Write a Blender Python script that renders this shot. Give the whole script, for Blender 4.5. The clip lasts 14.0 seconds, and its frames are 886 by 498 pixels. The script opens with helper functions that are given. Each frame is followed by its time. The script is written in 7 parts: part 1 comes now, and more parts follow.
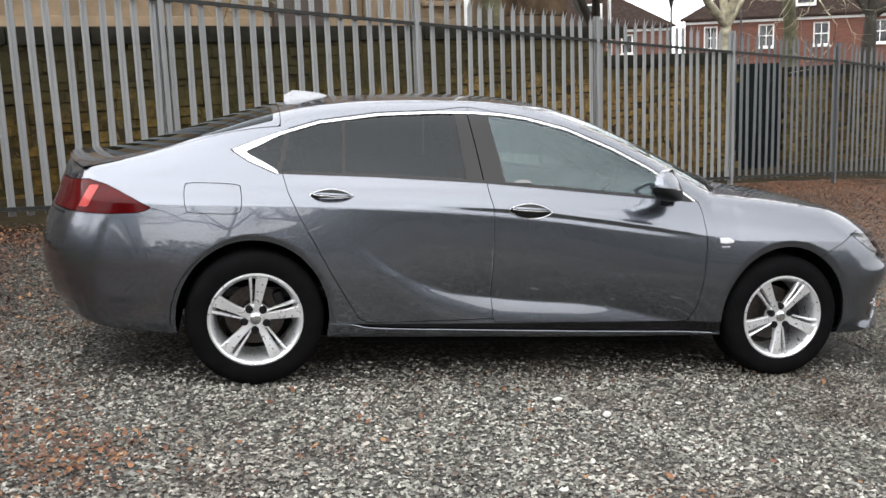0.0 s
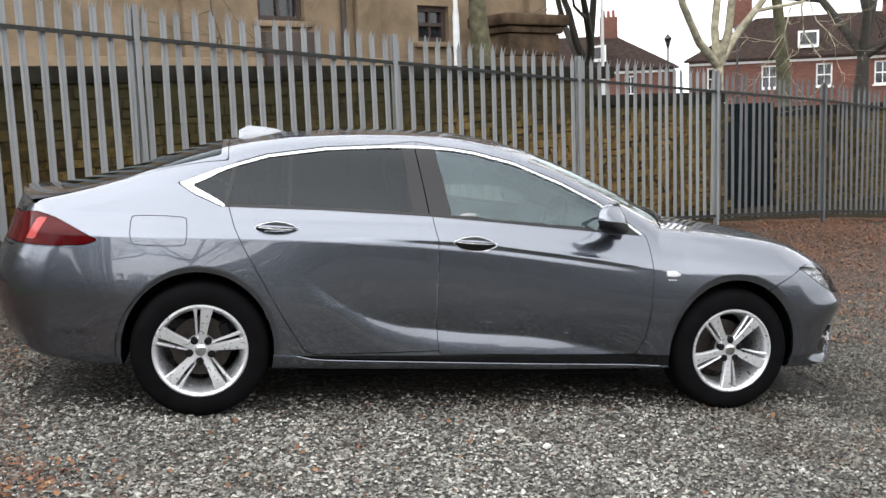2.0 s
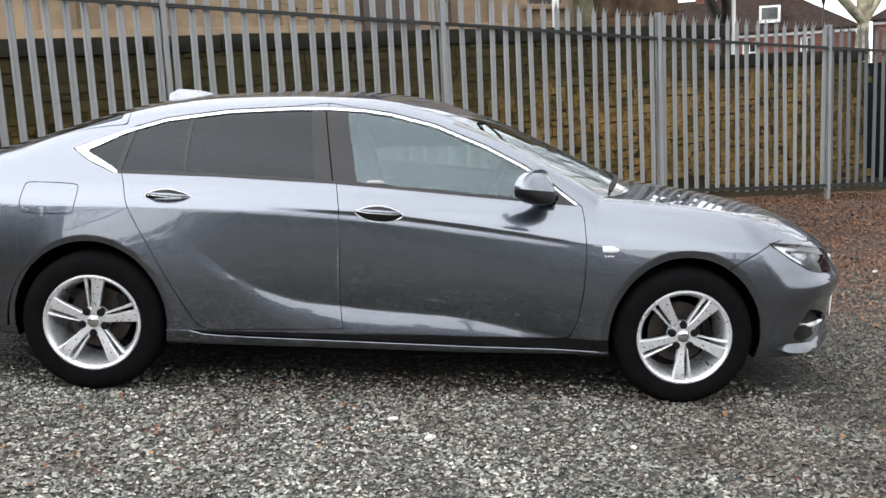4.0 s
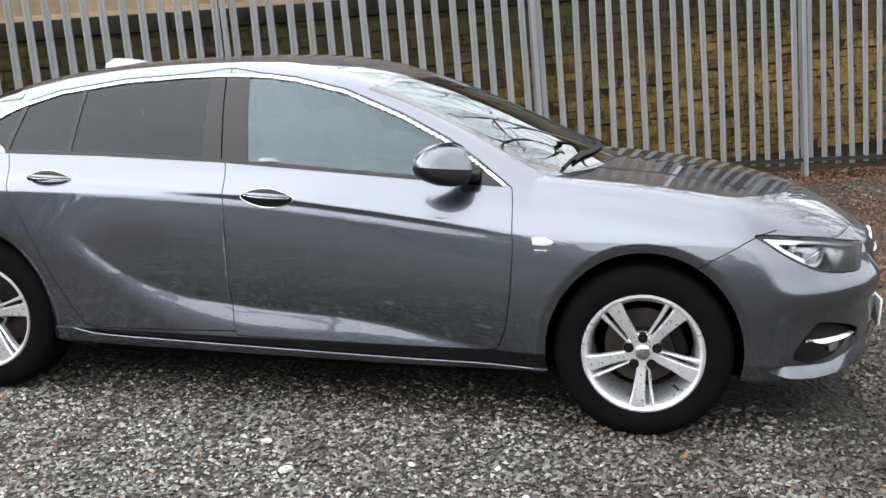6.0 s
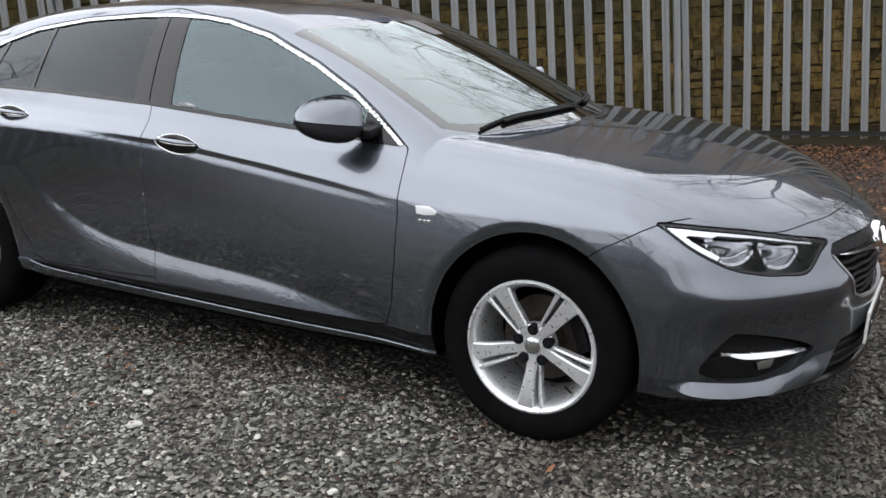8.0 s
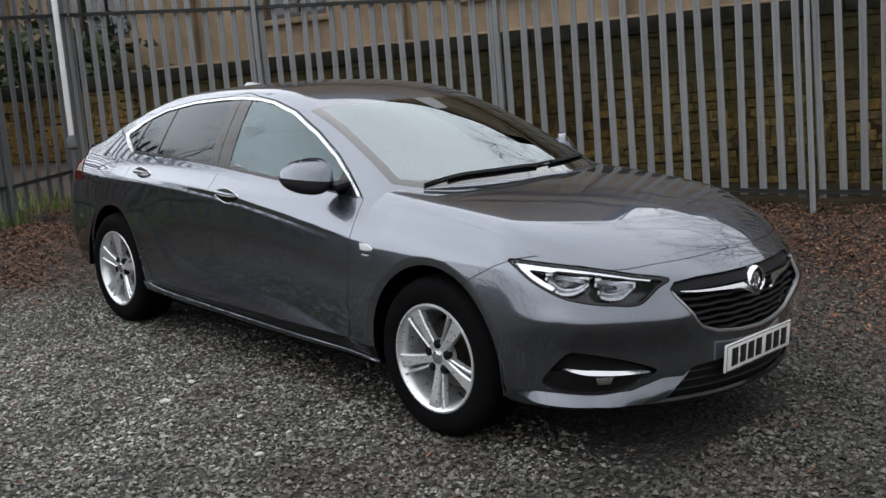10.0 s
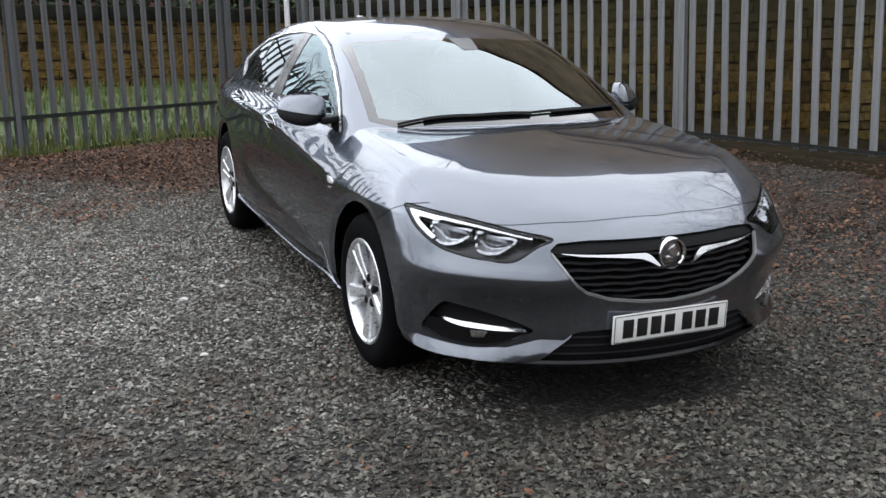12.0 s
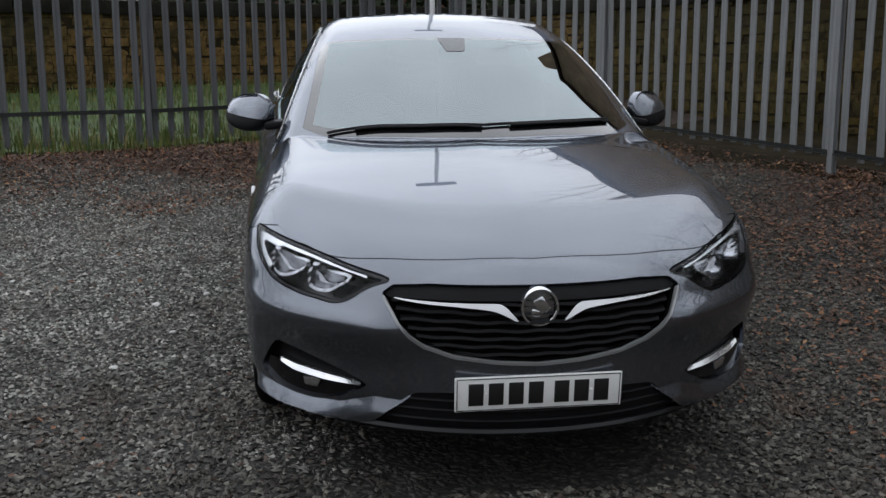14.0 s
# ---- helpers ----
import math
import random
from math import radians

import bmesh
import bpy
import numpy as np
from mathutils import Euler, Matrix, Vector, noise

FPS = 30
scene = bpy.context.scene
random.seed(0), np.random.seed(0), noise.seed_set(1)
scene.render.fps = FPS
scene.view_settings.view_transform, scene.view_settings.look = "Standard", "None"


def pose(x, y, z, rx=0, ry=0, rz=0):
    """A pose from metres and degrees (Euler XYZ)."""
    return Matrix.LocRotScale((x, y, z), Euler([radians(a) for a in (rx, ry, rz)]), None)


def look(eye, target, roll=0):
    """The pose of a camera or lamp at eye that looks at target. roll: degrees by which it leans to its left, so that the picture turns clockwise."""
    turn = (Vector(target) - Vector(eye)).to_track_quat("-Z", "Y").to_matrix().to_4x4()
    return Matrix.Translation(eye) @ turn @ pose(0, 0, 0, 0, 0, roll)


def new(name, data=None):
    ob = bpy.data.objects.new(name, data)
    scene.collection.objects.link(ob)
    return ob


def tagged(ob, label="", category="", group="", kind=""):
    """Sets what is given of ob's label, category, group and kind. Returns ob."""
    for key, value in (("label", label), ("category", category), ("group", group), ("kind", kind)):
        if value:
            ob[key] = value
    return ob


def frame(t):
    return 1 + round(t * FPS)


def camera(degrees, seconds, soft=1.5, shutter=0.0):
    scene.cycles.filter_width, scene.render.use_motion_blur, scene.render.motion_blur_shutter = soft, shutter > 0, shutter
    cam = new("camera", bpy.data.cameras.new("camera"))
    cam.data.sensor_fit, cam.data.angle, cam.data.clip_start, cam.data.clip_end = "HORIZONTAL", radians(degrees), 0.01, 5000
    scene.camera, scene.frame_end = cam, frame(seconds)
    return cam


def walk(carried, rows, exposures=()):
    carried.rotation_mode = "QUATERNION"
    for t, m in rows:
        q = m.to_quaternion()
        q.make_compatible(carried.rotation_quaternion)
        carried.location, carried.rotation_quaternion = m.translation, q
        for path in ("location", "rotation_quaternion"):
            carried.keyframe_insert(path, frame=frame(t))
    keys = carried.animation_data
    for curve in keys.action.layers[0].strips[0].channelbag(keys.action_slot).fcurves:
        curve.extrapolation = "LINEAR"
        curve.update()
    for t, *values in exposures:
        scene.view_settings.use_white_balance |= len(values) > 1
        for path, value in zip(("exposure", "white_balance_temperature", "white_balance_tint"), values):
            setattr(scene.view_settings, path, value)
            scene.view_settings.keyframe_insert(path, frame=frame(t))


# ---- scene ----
cam = camera(48.5, 14.0)
PATH = [
    (0, (-1.541, -5.618, 1.485), (-1.117, -3.691, 1.159), 2.6),
    (0.5, (-1.501, -5.66, 1.494), (-1.05, -3.736, 1.189), 0.9),
    (1, (-1.534, -5.857, 1.488), (-1.044, -3.946, 1.159), 0.8),
    (1.5, (-1.42, -5.867, 1.502), (-0.983, -3.936, 1.215), 1.3),
    (2, (-1.233, -5.734, 1.468), (-0.829, -3.791, 1.222), 2.6),
    (2.5, (-0.923, -5.689, 1.448), (-0.684, -3.725, 1.151), 0.5),
    (3, (-0.591, -5.669, 1.476), (-0.465, -3.708, 1.107), 0.6),
    (3.2, (-0.443, -5.637, 1.48), (-0.314, -3.666, 1.169), 1.3),
    (5.3, (1.071, -4.952, 1.481), (0.715, -3.027, 1.069), 1.0),
    (5.5, (1.221, -4.838, 1.499), (0.796, -2.932, 1.066), 0.7),
    (6, (1.421, -4.526, 1.443), (1.012, -2.608, 1.052), -0.3),
    (6.5, (1.694, -4.257, 1.422), (1.179, -2.371, 1.004), -0.1),
    (7, (2.007, -4.02, 1.425), (1.41, -2.16, 0.995), 0.8),
    (7.5, (2.269, -3.813, 1.476), (1.539, -2.01, 1.007), -1.5),
    (8, (2.594, -3.727, 1.441), (1.684, -2.017, 0.945), 0.7),
    (8.2, (2.714, -3.676, 1.443), (1.732, -1.991, 0.999), 0.5),
    (10.3, (4.502, -3.487, 1.535), (3.047, -2.179, 1.119), -0.6),
    (10.5, (4.656, -3.399, 1.55), (3.191, -2.123, 1.078), 0.3),
    (11, (4.926, -3.101, 1.554), (3.35, -1.95, 1.115), 2.0),
    (11.5, (5.103, -2.696, 1.554), (3.413, -1.735, 1.083), 0.7),
    (12, (5.258, -2.218, 1.562), (3.487, -1.435, 1.062), 0.4),
    (12.5, (5.273, -1.737, 1.559), (3.433, -1.101, 1.103), 0.8),
    (13, (5.263, -1.285, 1.554), (3.369, -0.835, 1.099), 1.3),
    (13.5, (5.174, -0.935, 1.549), (3.259, -0.6, 1.082), 1.9),
    (14, (5.107, -0.674, 1.545), (3.19, -0.41, 1.042), 0.4),
]
# the yard falls by this angle along the car: car and path are given in the yard's own frame
FALL = 4.65
YARD = pose(0, 0, 0, 0, FALL, 0)
walk(cam, [(t, YARD @ look(eye, target, roll)) for t, eye, target, roll in PATH], [(0.0, -0.22, 6750, 10), (3.2, -0.28, 6550, 10), (5.5, -0.14, 6600, 10), (8.0, -0.76, 6550, 10), (10.3, -1.15, 6450, 10), (11.0, -0.9, 6450, 10), (12.0, -0.80, 6350, 10), (12.5, -1.0, 6300, 10), (13.0, -1.2, 6300, 10), (14.0, -1.52, 6250, 10)])

# ---- light: a bright overcast sky ----
world = bpy.data.worlds.new("overcast_sky")
scene.world = world
world.use_nodes = True
wn, wl = world.node_tree.nodes, world.node_tree.links
wn.clear()
w_out = wn.new("ShaderNodeOutputWorld")
w_bg = wn.new("ShaderNodeBackground")
w_sky = wn.new("ShaderNodeTexSky")
w_sky.sky_type = "NISHITA"
w_sky.sun_disc = False
w_sky.sun_elevation, w_sky.sun_rotation = radians(38), radians(150)
w_sky.dust_density, w_sky.air_density, w_sky.ozone_density = 4.0, 1.0, 1.0
w_hsv = wn.new("ShaderNodeHueSaturation")
w_hsv.inputs["Saturation"].default_value = 0.10
w_tc = wn.new("ShaderNodeTexCoord")
w_sep = wn.new("ShaderNodeSeparateXYZ")
w_up = wn.new("ShaderNodeMapRange")
w_up.interpolation_type = "SMOOTHSTEP"
w_up.inputs["From Max"].default_value = 0.55
w_up.inputs["To Min"].default_value, w_up.inputs["To Max"].default_value = 2.1, 2.5
w_cl = wn.new("ShaderNodeTexNoise")
w_cl.inputs["Scale"].default_value, w_cl.inputs["Detail"].default_value = 2.2, 5.0
w_cr = wn.new("ShaderNodeMapRange")
w_cr.inputs["From Min"].default_value, w_cr.inputs["From Max"].default_value = 0.3, 0.7
w_cr.inputs["To Min"].default_value, w_cr.inputs["To Max"].default_value = 0.84, 1.14
w_mul = wn.new("ShaderNodeMath")
w_mul.operation = "MULTIPLY"
w_cloud = wn.new("ShaderNodeMix")
w_cloud.data_type, w_cloud.blend_type = "RGBA", "MULTIPLY"
w_cloud.inputs[0].default_value = 1.0
w_cloud.inputs[6].default_value = (9.3, 9.5, 9.9, 1.0)
w_mix = wn.new("ShaderNodeMix")
w_mix.data_type = "RGBA"
w_mix.inputs[0].default_value = 0.88
w_bg.inputs["Strength"].default_value = 0.12
wl.new(w_tc.outputs["Generated"], w_sep.inputs[0])
wl.new(w_sep.outputs["Z"], w_up.inputs[0])
wl.new(w_tc.outputs["Generated"], w_cl.inputs["Vector"])
wl.new(w_cl.outputs[0], w_cr.inputs[0])
wl.new(w_up.outputs[0], w_mul.inputs[0])
wl.new(w_cr.outputs[0], w_mul.inputs[1])
# the cloud is a little brighter on the side where the sun stands
w_glow = wn.new("ShaderNodeMapRange")
w_glow.inputs["From Min"].default_value, w_glow.inputs["From Max"].default_value = -1.0, 1.0
w_glow.inputs["To Min"].default_value, w_glow.inputs["To Max"].default_value = 2.05, 0.76
w_mul2 = wn.new("ShaderNodeMath")
w_mul2.operation = "MULTIPLY"
wl.new(w_sep.outputs["X"], w_glow.inputs[0])
wl.new(w_mul.outputs[0], w_mul2.inputs[0])
wl.new(w_glow.outputs[0], w_mul2.inputs[1])
wl.new(w_mul2.outputs[0], w_cloud.inputs[7])
wl.new(w_sky.outputs[0], w_hsv.inputs["Color"])
wl.new(w_hsv.outputs[0], w_mix.inputs[6])
wl.new(w_cloud.outputs[2], w_mix.inputs[7])
wl.new(w_mix.outputs[2], w_bg.inputs["Color"])
wl.new(w_bg.outputs[0], w_out.inputs[0])

sun = new("sun", bpy.data.lights.new("sun", "SUN"))
sun.data.energy, sun.data.angle, sun.data.color = 0.8, radians(100), (1.0, 0.99, 0.975)
sun.matrix_world = look((0, 0, 20), (5, 2, 0))
scene.view_settings.exposure = 0.0


# ---- materials ----
def mat(name):
    m = bpy.data.materials.new(name)
    m.use_nodes = True
    nt = m.node_tree
    return m, nt, nt.nodes["Principled BSDF"]


def node(nt, kind, **vals):
    n = nt.nodes.new(kind)
    for k, v in vals.items():
        n.inputs[k.replace("_", " ")].default_value = v
    return n


def coords(nt, scale=1.0):
    tc = nt.nodes.new("ShaderNodeTexCoord")
    mp = nt.nodes.new("ShaderNodeMapping")
    mp.inputs["Scale"].default_value = (scale,) * 3 if not isinstance(scale, tuple) else scale
    nt.links.new(tc.outputs["Object"], mp.inputs["Vector"])
    return mp.outputs[0]


def noise_tex(nt, vec, scale, detail=4.0, rough=0.6):
    n = node(nt, "ShaderNodeTexNoise", Scale=scale, Detail=detail, Roughness=rough)
    nt.links.new(vec, n.inputs["Vector"])
    return n.outputs[0]


def ramp(nt, fac, stops):
    r = nt.nodes.new("ShaderNodeValToRGB")
    els = r.color_ramp.elements
    while len(els) < len(stops):
        els.new(0.5)
    for e, (p, c) in zip(els, stops):
        e.position, e.color = p, (*c, 1.0) if len(c) == 3 else c
    nt.links.new(fac, r.inputs[0])
    return r.outputs[0]


def mix(nt, fac, a, b, mode="MIX"):
    m = nt.nodes.new("ShaderNodeMix")
    m.data_type, m.blend_type = "RGBA", mode
    for sock, v in ((m.inputs[0], fac), (m.inputs[6], a), (m.inputs[7], b)):
        if hasattr(v, "is_linked"):
            nt.links.new(v, sock)
        else:
            sock.default_value = v if sock == m.inputs[0] or len(v) == 4 else (*v, 1.0)
    return m.outputs[2]


def bump(nt, bsdf, height, strength=0.3, dist=0.01):
    b = node(nt, "ShaderNodeBump", Strength=strength, Distance=dist)
    nt.links.new(height, b.inputs["Height"])
    nt.links.new(b.outputs[0], bsdf.inputs["Normal"])


def simple(name, color, rough=0.5, metal=0.0, vary=0.12, scale=6.0, bumps=0.0, coat=0.0, spec=0.5):
    """A plain surface with some unevenness in tone and gloss."""
    m, nt, b = mat(name)
    v = coords(nt)
    n1 = noise_tex(nt, v, scale)
    dark = tuple(c * (1 - vary) for c in color)
    light = tuple(min(1.0, c * (1 + vary)) for c in color)
    nt.links.new(ramp(nt, n1, [(0.3, dark), (0.7, light)]), b.inputs["Base Color"])
    n2 = noise_tex(nt, v, scale * 9)
    rr = node(nt, "ShaderNodeMapRange", From_Min=0.3, From_Max=0.7, To_Min=max(0.02, rough * 0.85), To_Max=min(1.0, rough * 1.15))
    nt.links.new(n2, rr.inputs[0])
    nt.links.new(rr.outputs[0], b.inputs["Roughness"])
    b.inputs["Metallic"].default_value = metal
    b.inputs["Coat Weight"].default_value = coat
    b.inputs["Specular IOR Level"].default_value = spec
    if bumps:
        bump(nt, b, noise_tex(nt, v, scale * 6), bumps, 0.004)
    return m


def paint_mat():
    m, nt, b = mat("grey_metallic_paint")
    v = coords(nt)
    flake = noise_tex(nt, v, 900.0, 1.0, 0.5)
    dirt = noise_tex(nt, v, 3.0, 5.0, 0.65)
    col = ramp(nt, flake, [(0.35, (0.108, 0.120, 0.145)), (0.65, (0.160, 0.176, 0.210))])
    nt.links.new(mix(nt, ramp(nt, dirt, [(0.5, (0, 0, 0)), (0.8, (0.05, 0.05, 0.05))]), col, (0.14, 0.137, 0.134)), b.inputs["Base Color"])
    b.inputs["Metallic"].default_value = 0.95
    nt.links.new(ramp(nt, dirt, [(0.3, (0.255,) * 3), (0.8, (0.275,) * 3)]), b.inputs["Roughness"])
    b.inputs["Coat Weight"].default_value = 1.0
    b.inputs["Coat Roughness"].default_value = 0.02
    b.inputs["Coat IOR"].default_value = 1.76
    b.inputs["Specular Tint"].default_value = (0.55, 0.58, 0.64, 1.0)
    return m


def glass_mat(name, tint, alpha, ior=1.5, sheen=(1.0, 1.0, 1.0)):
    """Thin automotive glass: clear tinted transmission under a mirror-like surface."""
    m, nt, b = mat(name)
    nt.nodes.remove(b)
    tr = node(nt, "ShaderNodeBsdfTransparent", Color=(*(c * alpha for c in tint), 1.0))
    gl = node(nt, "ShaderNodeBsdfGlossy", Color=(*sheen, 1.0), Roughness=0.015)
    fr = node(nt, "ShaderNodeFresnel", IOR=ior)
    mx = nt.nodes.new("ShaderNodeMixShader")
    nt.links.new(fr.outputs[0], mx.inputs[0])
    nt.links.new(tr.outputs[0], mx.inputs[1])
    nt.links.new(gl.outputs[0], mx.inputs[2])
    nt.links.new(mx.outputs[0], nt.nodes["Material Output"].inputs[0])
    return m


PAINT = paint_mat()
BLACK = simple("gloss_black_trim", (0.006, 0.006, 0.007), 0.12, spec=0.4)
FRIT = simple("black_band_under_glass", (0.008, 0.008, 0.009), 0.04, coat=1.0)
FRIT.node_tree.nodes["Principled BSDF"].inputs["Coat IOR"].default_value = 1.6
SENSOR = simple("smoked_sensor_cover", (0.085, 0.09, 0.095), 0.3, vary=0.2, scale=30)
PLASTIC = simple("satin_black_plastic", (0.008, 0.008, 0.009), 0.5, spec=0.15)
VOID = simple("black_underbody", (0.004, 0.004, 0.004), 0.9, spec=0.05)
CHROME = simple("polished_chrome", (0.78, 0.79, 0.8), 0.12, metal=1.0, vary=0.03)
ALLOY = simple("silver_painted_alloy", (0.76, 0.77, 0.79), 0.30, metal=0.72, vary=0.06)
RUBBER = simple("tyre_rubber", (0.0045, 0.0045, 0.005), 0.8, spec=0.04, vary=0.25, scale=14, bumps=0.15)
CABIN = simple("dark_cabin_trim", (0.040, 0.040, 0.042), 0.8, spec=0.2)
GLASS = glass_mat("clear_tinted_glass", (0.76, 0.92, 0.92), 0.85, 1.88, (0.74, 0.90, 0.95))
SCREEN = glass_mat("laminated_screen_glass", (0.80, 0.92, 0.90), 0.45, 2.85, (0.88, 0.97, 1.0))
PRIVACY = glass_mat("dark_privacy_glass", (0.5, 0.52, 0.55), 0.20, 1.44, (0.88, 0.95, 1.0))
REARGLASS = glass_mat("dark_rear_glass", (0.4, 0.42, 0.45), 0.15, 1.27, (0.85, 0.93, 1.0))


# ---- mesh helpers ----
def mesh_ob(name, verts, faces, material, parent=None, label="", normals=None, smooth=True):
    me = bpy.data.meshes.new(name)
    me.from_pydata([tuple(v) for v in verts], [], [tuple(f) for f in faces])
    me.materials.append(material)
    if smooth:
        me.polygons.foreach_set("use_smooth", [True] * len(me.polygons))
    if normals is not None:
        me.normals_split_custom_set_from_vertices([tuple(n) for n in normals])
    ob = new(name, me)
    if parent is not None:
        ob.parent = parent
    if label:
        tagged(ob, label)
    return ob


def part(name, bm, material, parent=None, label="", smooth=True, angle=40):
    """Links a bmesh as one mesh object under a thing or a part."""
    bmesh.ops.recalc_face_normals(bm, faces=bm.faces)
    me = bpy.data.meshes.new(name)
    if smooth:
        for e in bm.edges:
            if len(e.link_faces) == 2 and e.calc_face_angle(0) > radians(angle):
                e.smooth = False
        for f in bm.faces:
            f.smooth = True
    bm.to_mesh(me)
    bm.free()
    me.materials.append(material)
    ob = new(name, me)
    if parent is not None:
        ob.parent = parent
    if label:
        tagged(ob, label)
    return ob


def thing(name, label, category, m=None, group="", kind=""):
    ob = new(name)
    ob.empty_display_size = 0.1
    if m is not None:
        ob.matrix_world = m
    return tagged(ob, label, category, group, kind)


def box(sx, sy, sz, m=None, bevel=0.0, bm=None, seg=2):
    bm = bm or bmesh.new()
    mm = (m or Matrix()) @ Matrix.Diagonal((sx, sy, sz, 1))
    r = bmesh.ops.create_cube(bm, size=1.0, matrix=mm)
    if bevel:
        es = list({e for v in r["verts"] for e in v.link_edges})
        bmesh.ops.bevel(bm, geom=es, offset=bevel, segments=seg, profile=0.5, affect="EDGES")
    return bm


def lathe(profile, steps=64, axis="y", bm=None, m=None):
    """Turns (radius, along) pairs round an axis."""
    bm = bm or bmesh.new()
    m = m or Matrix()
    rings = []
    for k in range(steps):
        a = 2 * math.pi * k / steps
        ring = []
        for r, h in profile:
            p = {"y": (r * math.cos(a), h, r * math.sin(a)), "z": (r * math.cos(a), r * math.sin(a), h), "x": (h, r * math.cos(a), r * math.sin(a))}[axis]
            ring.append(bm.verts.new(m @ Vector(p)))
        rings.append(ring)
    for k in range(steps):
        a, b = rings[k], rings[(k + 1) % steps]
        for i in range(len(profile) - 1):
            bm.faces.new((a[i], a[i + 1], b[i + 1], b[i]))
    bmesh.ops.remove_doubles(bm, verts=bm.verts, dist=1e-6)
    return bm


def tube(path, radius, bm=None, sides=8, flat=1.0, taper=None):
    """A round bar along a list of points."""
    bm = bm or bmesh.new()
    pts = [Vector(p) for p in path]
    rings = []
    for i, p in enumerate(pts):
        d = (pts[min(i + 1, len(pts) - 1)] - pts[max(i - 1, 0)]).normalized()
        up = Vector((0, 0, 1)) if abs(d.z) < 0.9 else Vector((1, 0, 0))
        a = d.cross(up).normalized()
        b = a.cross(d).normalized()
        r = radius if taper is None else taper[i]
        rings.append([bm.verts.new(p + a * (r * math.cos(2 * math.pi * k / sides)) + b * (flat * r * math.sin(2 * math.pi * k / sides))) for k in range(sides)])
    for u, v in zip(rings, rings[1:]):
        for k in range(sides):
            bm.faces.new((u[k], u[(k + 1) % sides], v[(k + 1) % sides], v[k]))
    bm.faces.new(rings[0][::-1])
    bm.faces.new(rings[-1])
    return bm


def prism(outline, depth, m=None, bm=None, bevel=0.0):
    """An outline in x and z, drawn out along +y by depth."""
    bm = bm or bmesh.new()
    m = m or Matrix()
    lo = [bm.verts.new(m @ Vector((x, 0, z))) for x, z in outline]
    hi = [bm.verts.new(m @ Vector((x, depth, z))) for x, z in outline]
    n = len(outline)
    fs = [bm.faces.new(lo), bm.faces.new(hi[::-1])]
    fs += [bm.faces.new((lo[i], hi[i], hi[(i + 1) % n], lo[(i + 1) % n])) for i in range(n)]
    if bevel:
        bmesh.ops.bevel(bm, geom=list({e for f in fs[:2] for e in f.edges}), offset=bevel, segments=2, profile=0.5, affect="EDGES")
    return bm


def smooth_loop(points, steps=6, closed=True):
    """A Catmull-Rom curve through points of two or three numbers."""
    p = np.array(points, float)
    n = len(p)
    out = []
    for i in range(n if closed else n - 1):
        a, b, c, d = (p[(i - 1) % n], p[i], p[(i + 1) % n], p[(i + 2) % n]) if closed else (p[max(i - 1, 0)], p[i], p[i + 1], p[min(i + 2, n - 1)])
        for k in range(steps):
            t = k / steps
            out.append(0.5 * (2 * b + (c - a) * t + (2 * a - 5 * b + 4 * c - d) * t * t + (3 * b - a - 3 * c + d) * t**3))
    if not closed:
        out.append(p[-1])
    return np.array(out)


def curve(x, xs, vs):
    """A smooth curve through knots, evaluated at an array."""
    xs, vs = np.array(xs, float), np.array(vs, float)
    h = np.diff(xs)
    sl = np.diff(vs) / h
    t = np.empty_like(vs)
    t[0], t[-1] = sl[0], sl[-1]
    t[1:-1] = (sl[:-1] * h[1:] + sl[1:] * h[:-1]) / (h[1:] + h[:-1])
    x = np.clip(x, xs[0], xs[-1])
    i = np.clip(np.searchsorted(xs, x) - 1, 0, len(h) - 1)
    u = (x - xs[i]) / h[i]
    return vs[i] * (1 + 2 * u) * (1 - u) ** 2 + t[i] * h[i] * u * (1 - u) ** 2 + vs[i + 1] * u * u * (3 - 2 * u) + t[i + 1] * h[i] * u * u * (u - 1)


def sdf(poly, px, py):
    """Signed distance to a closed outline, negative inside."""
    poly = np.asarray(poly, float)
    d = np.full(np.shape(px), 1e9)
    inside = np.zeros(np.shape(px), bool)
    for (ax, ay), (bx, by) in zip(poly, np.roll(poly, -1, 0)):
        ex, ey = bx - ax, by - ay
        t = np.clip(((px - ax) * ex + (py - ay) * ey) / (ex * ex + ey * ey + 1e-12), 0, 1)
        d = np.minimum(d, (px - ax - t * ex) ** 2 + (py - ay - t * ey) ** 2)
        cross = (ay > py) != (by > py)
        inside ^= cross & (px < (bx - ax) * (py - ay) / (by - ay + 1e-12) + ax)
    return np.where(inside, -1.0, 1.0) * np.sqrt(d)


def sdf_line(pts, px, py):
    """Distance to an open line."""
    d = np.full(np.shape(px), 1e9)
    for (ax, ay), (bx, by) in zip(pts[:-1], pts[1:]):
        ex, ey = bx - ax, by - ay
        t = np.clip(((px - ax) * ex + (py - ay) * ey) / (ex * ex + ey * ey + 1e-12), 0, 1)
        d = np.minimum(d, (px - ax - t * ex) ** 2 + (py - ay - t * ey) ** 2)
    return np.sqrt(d)


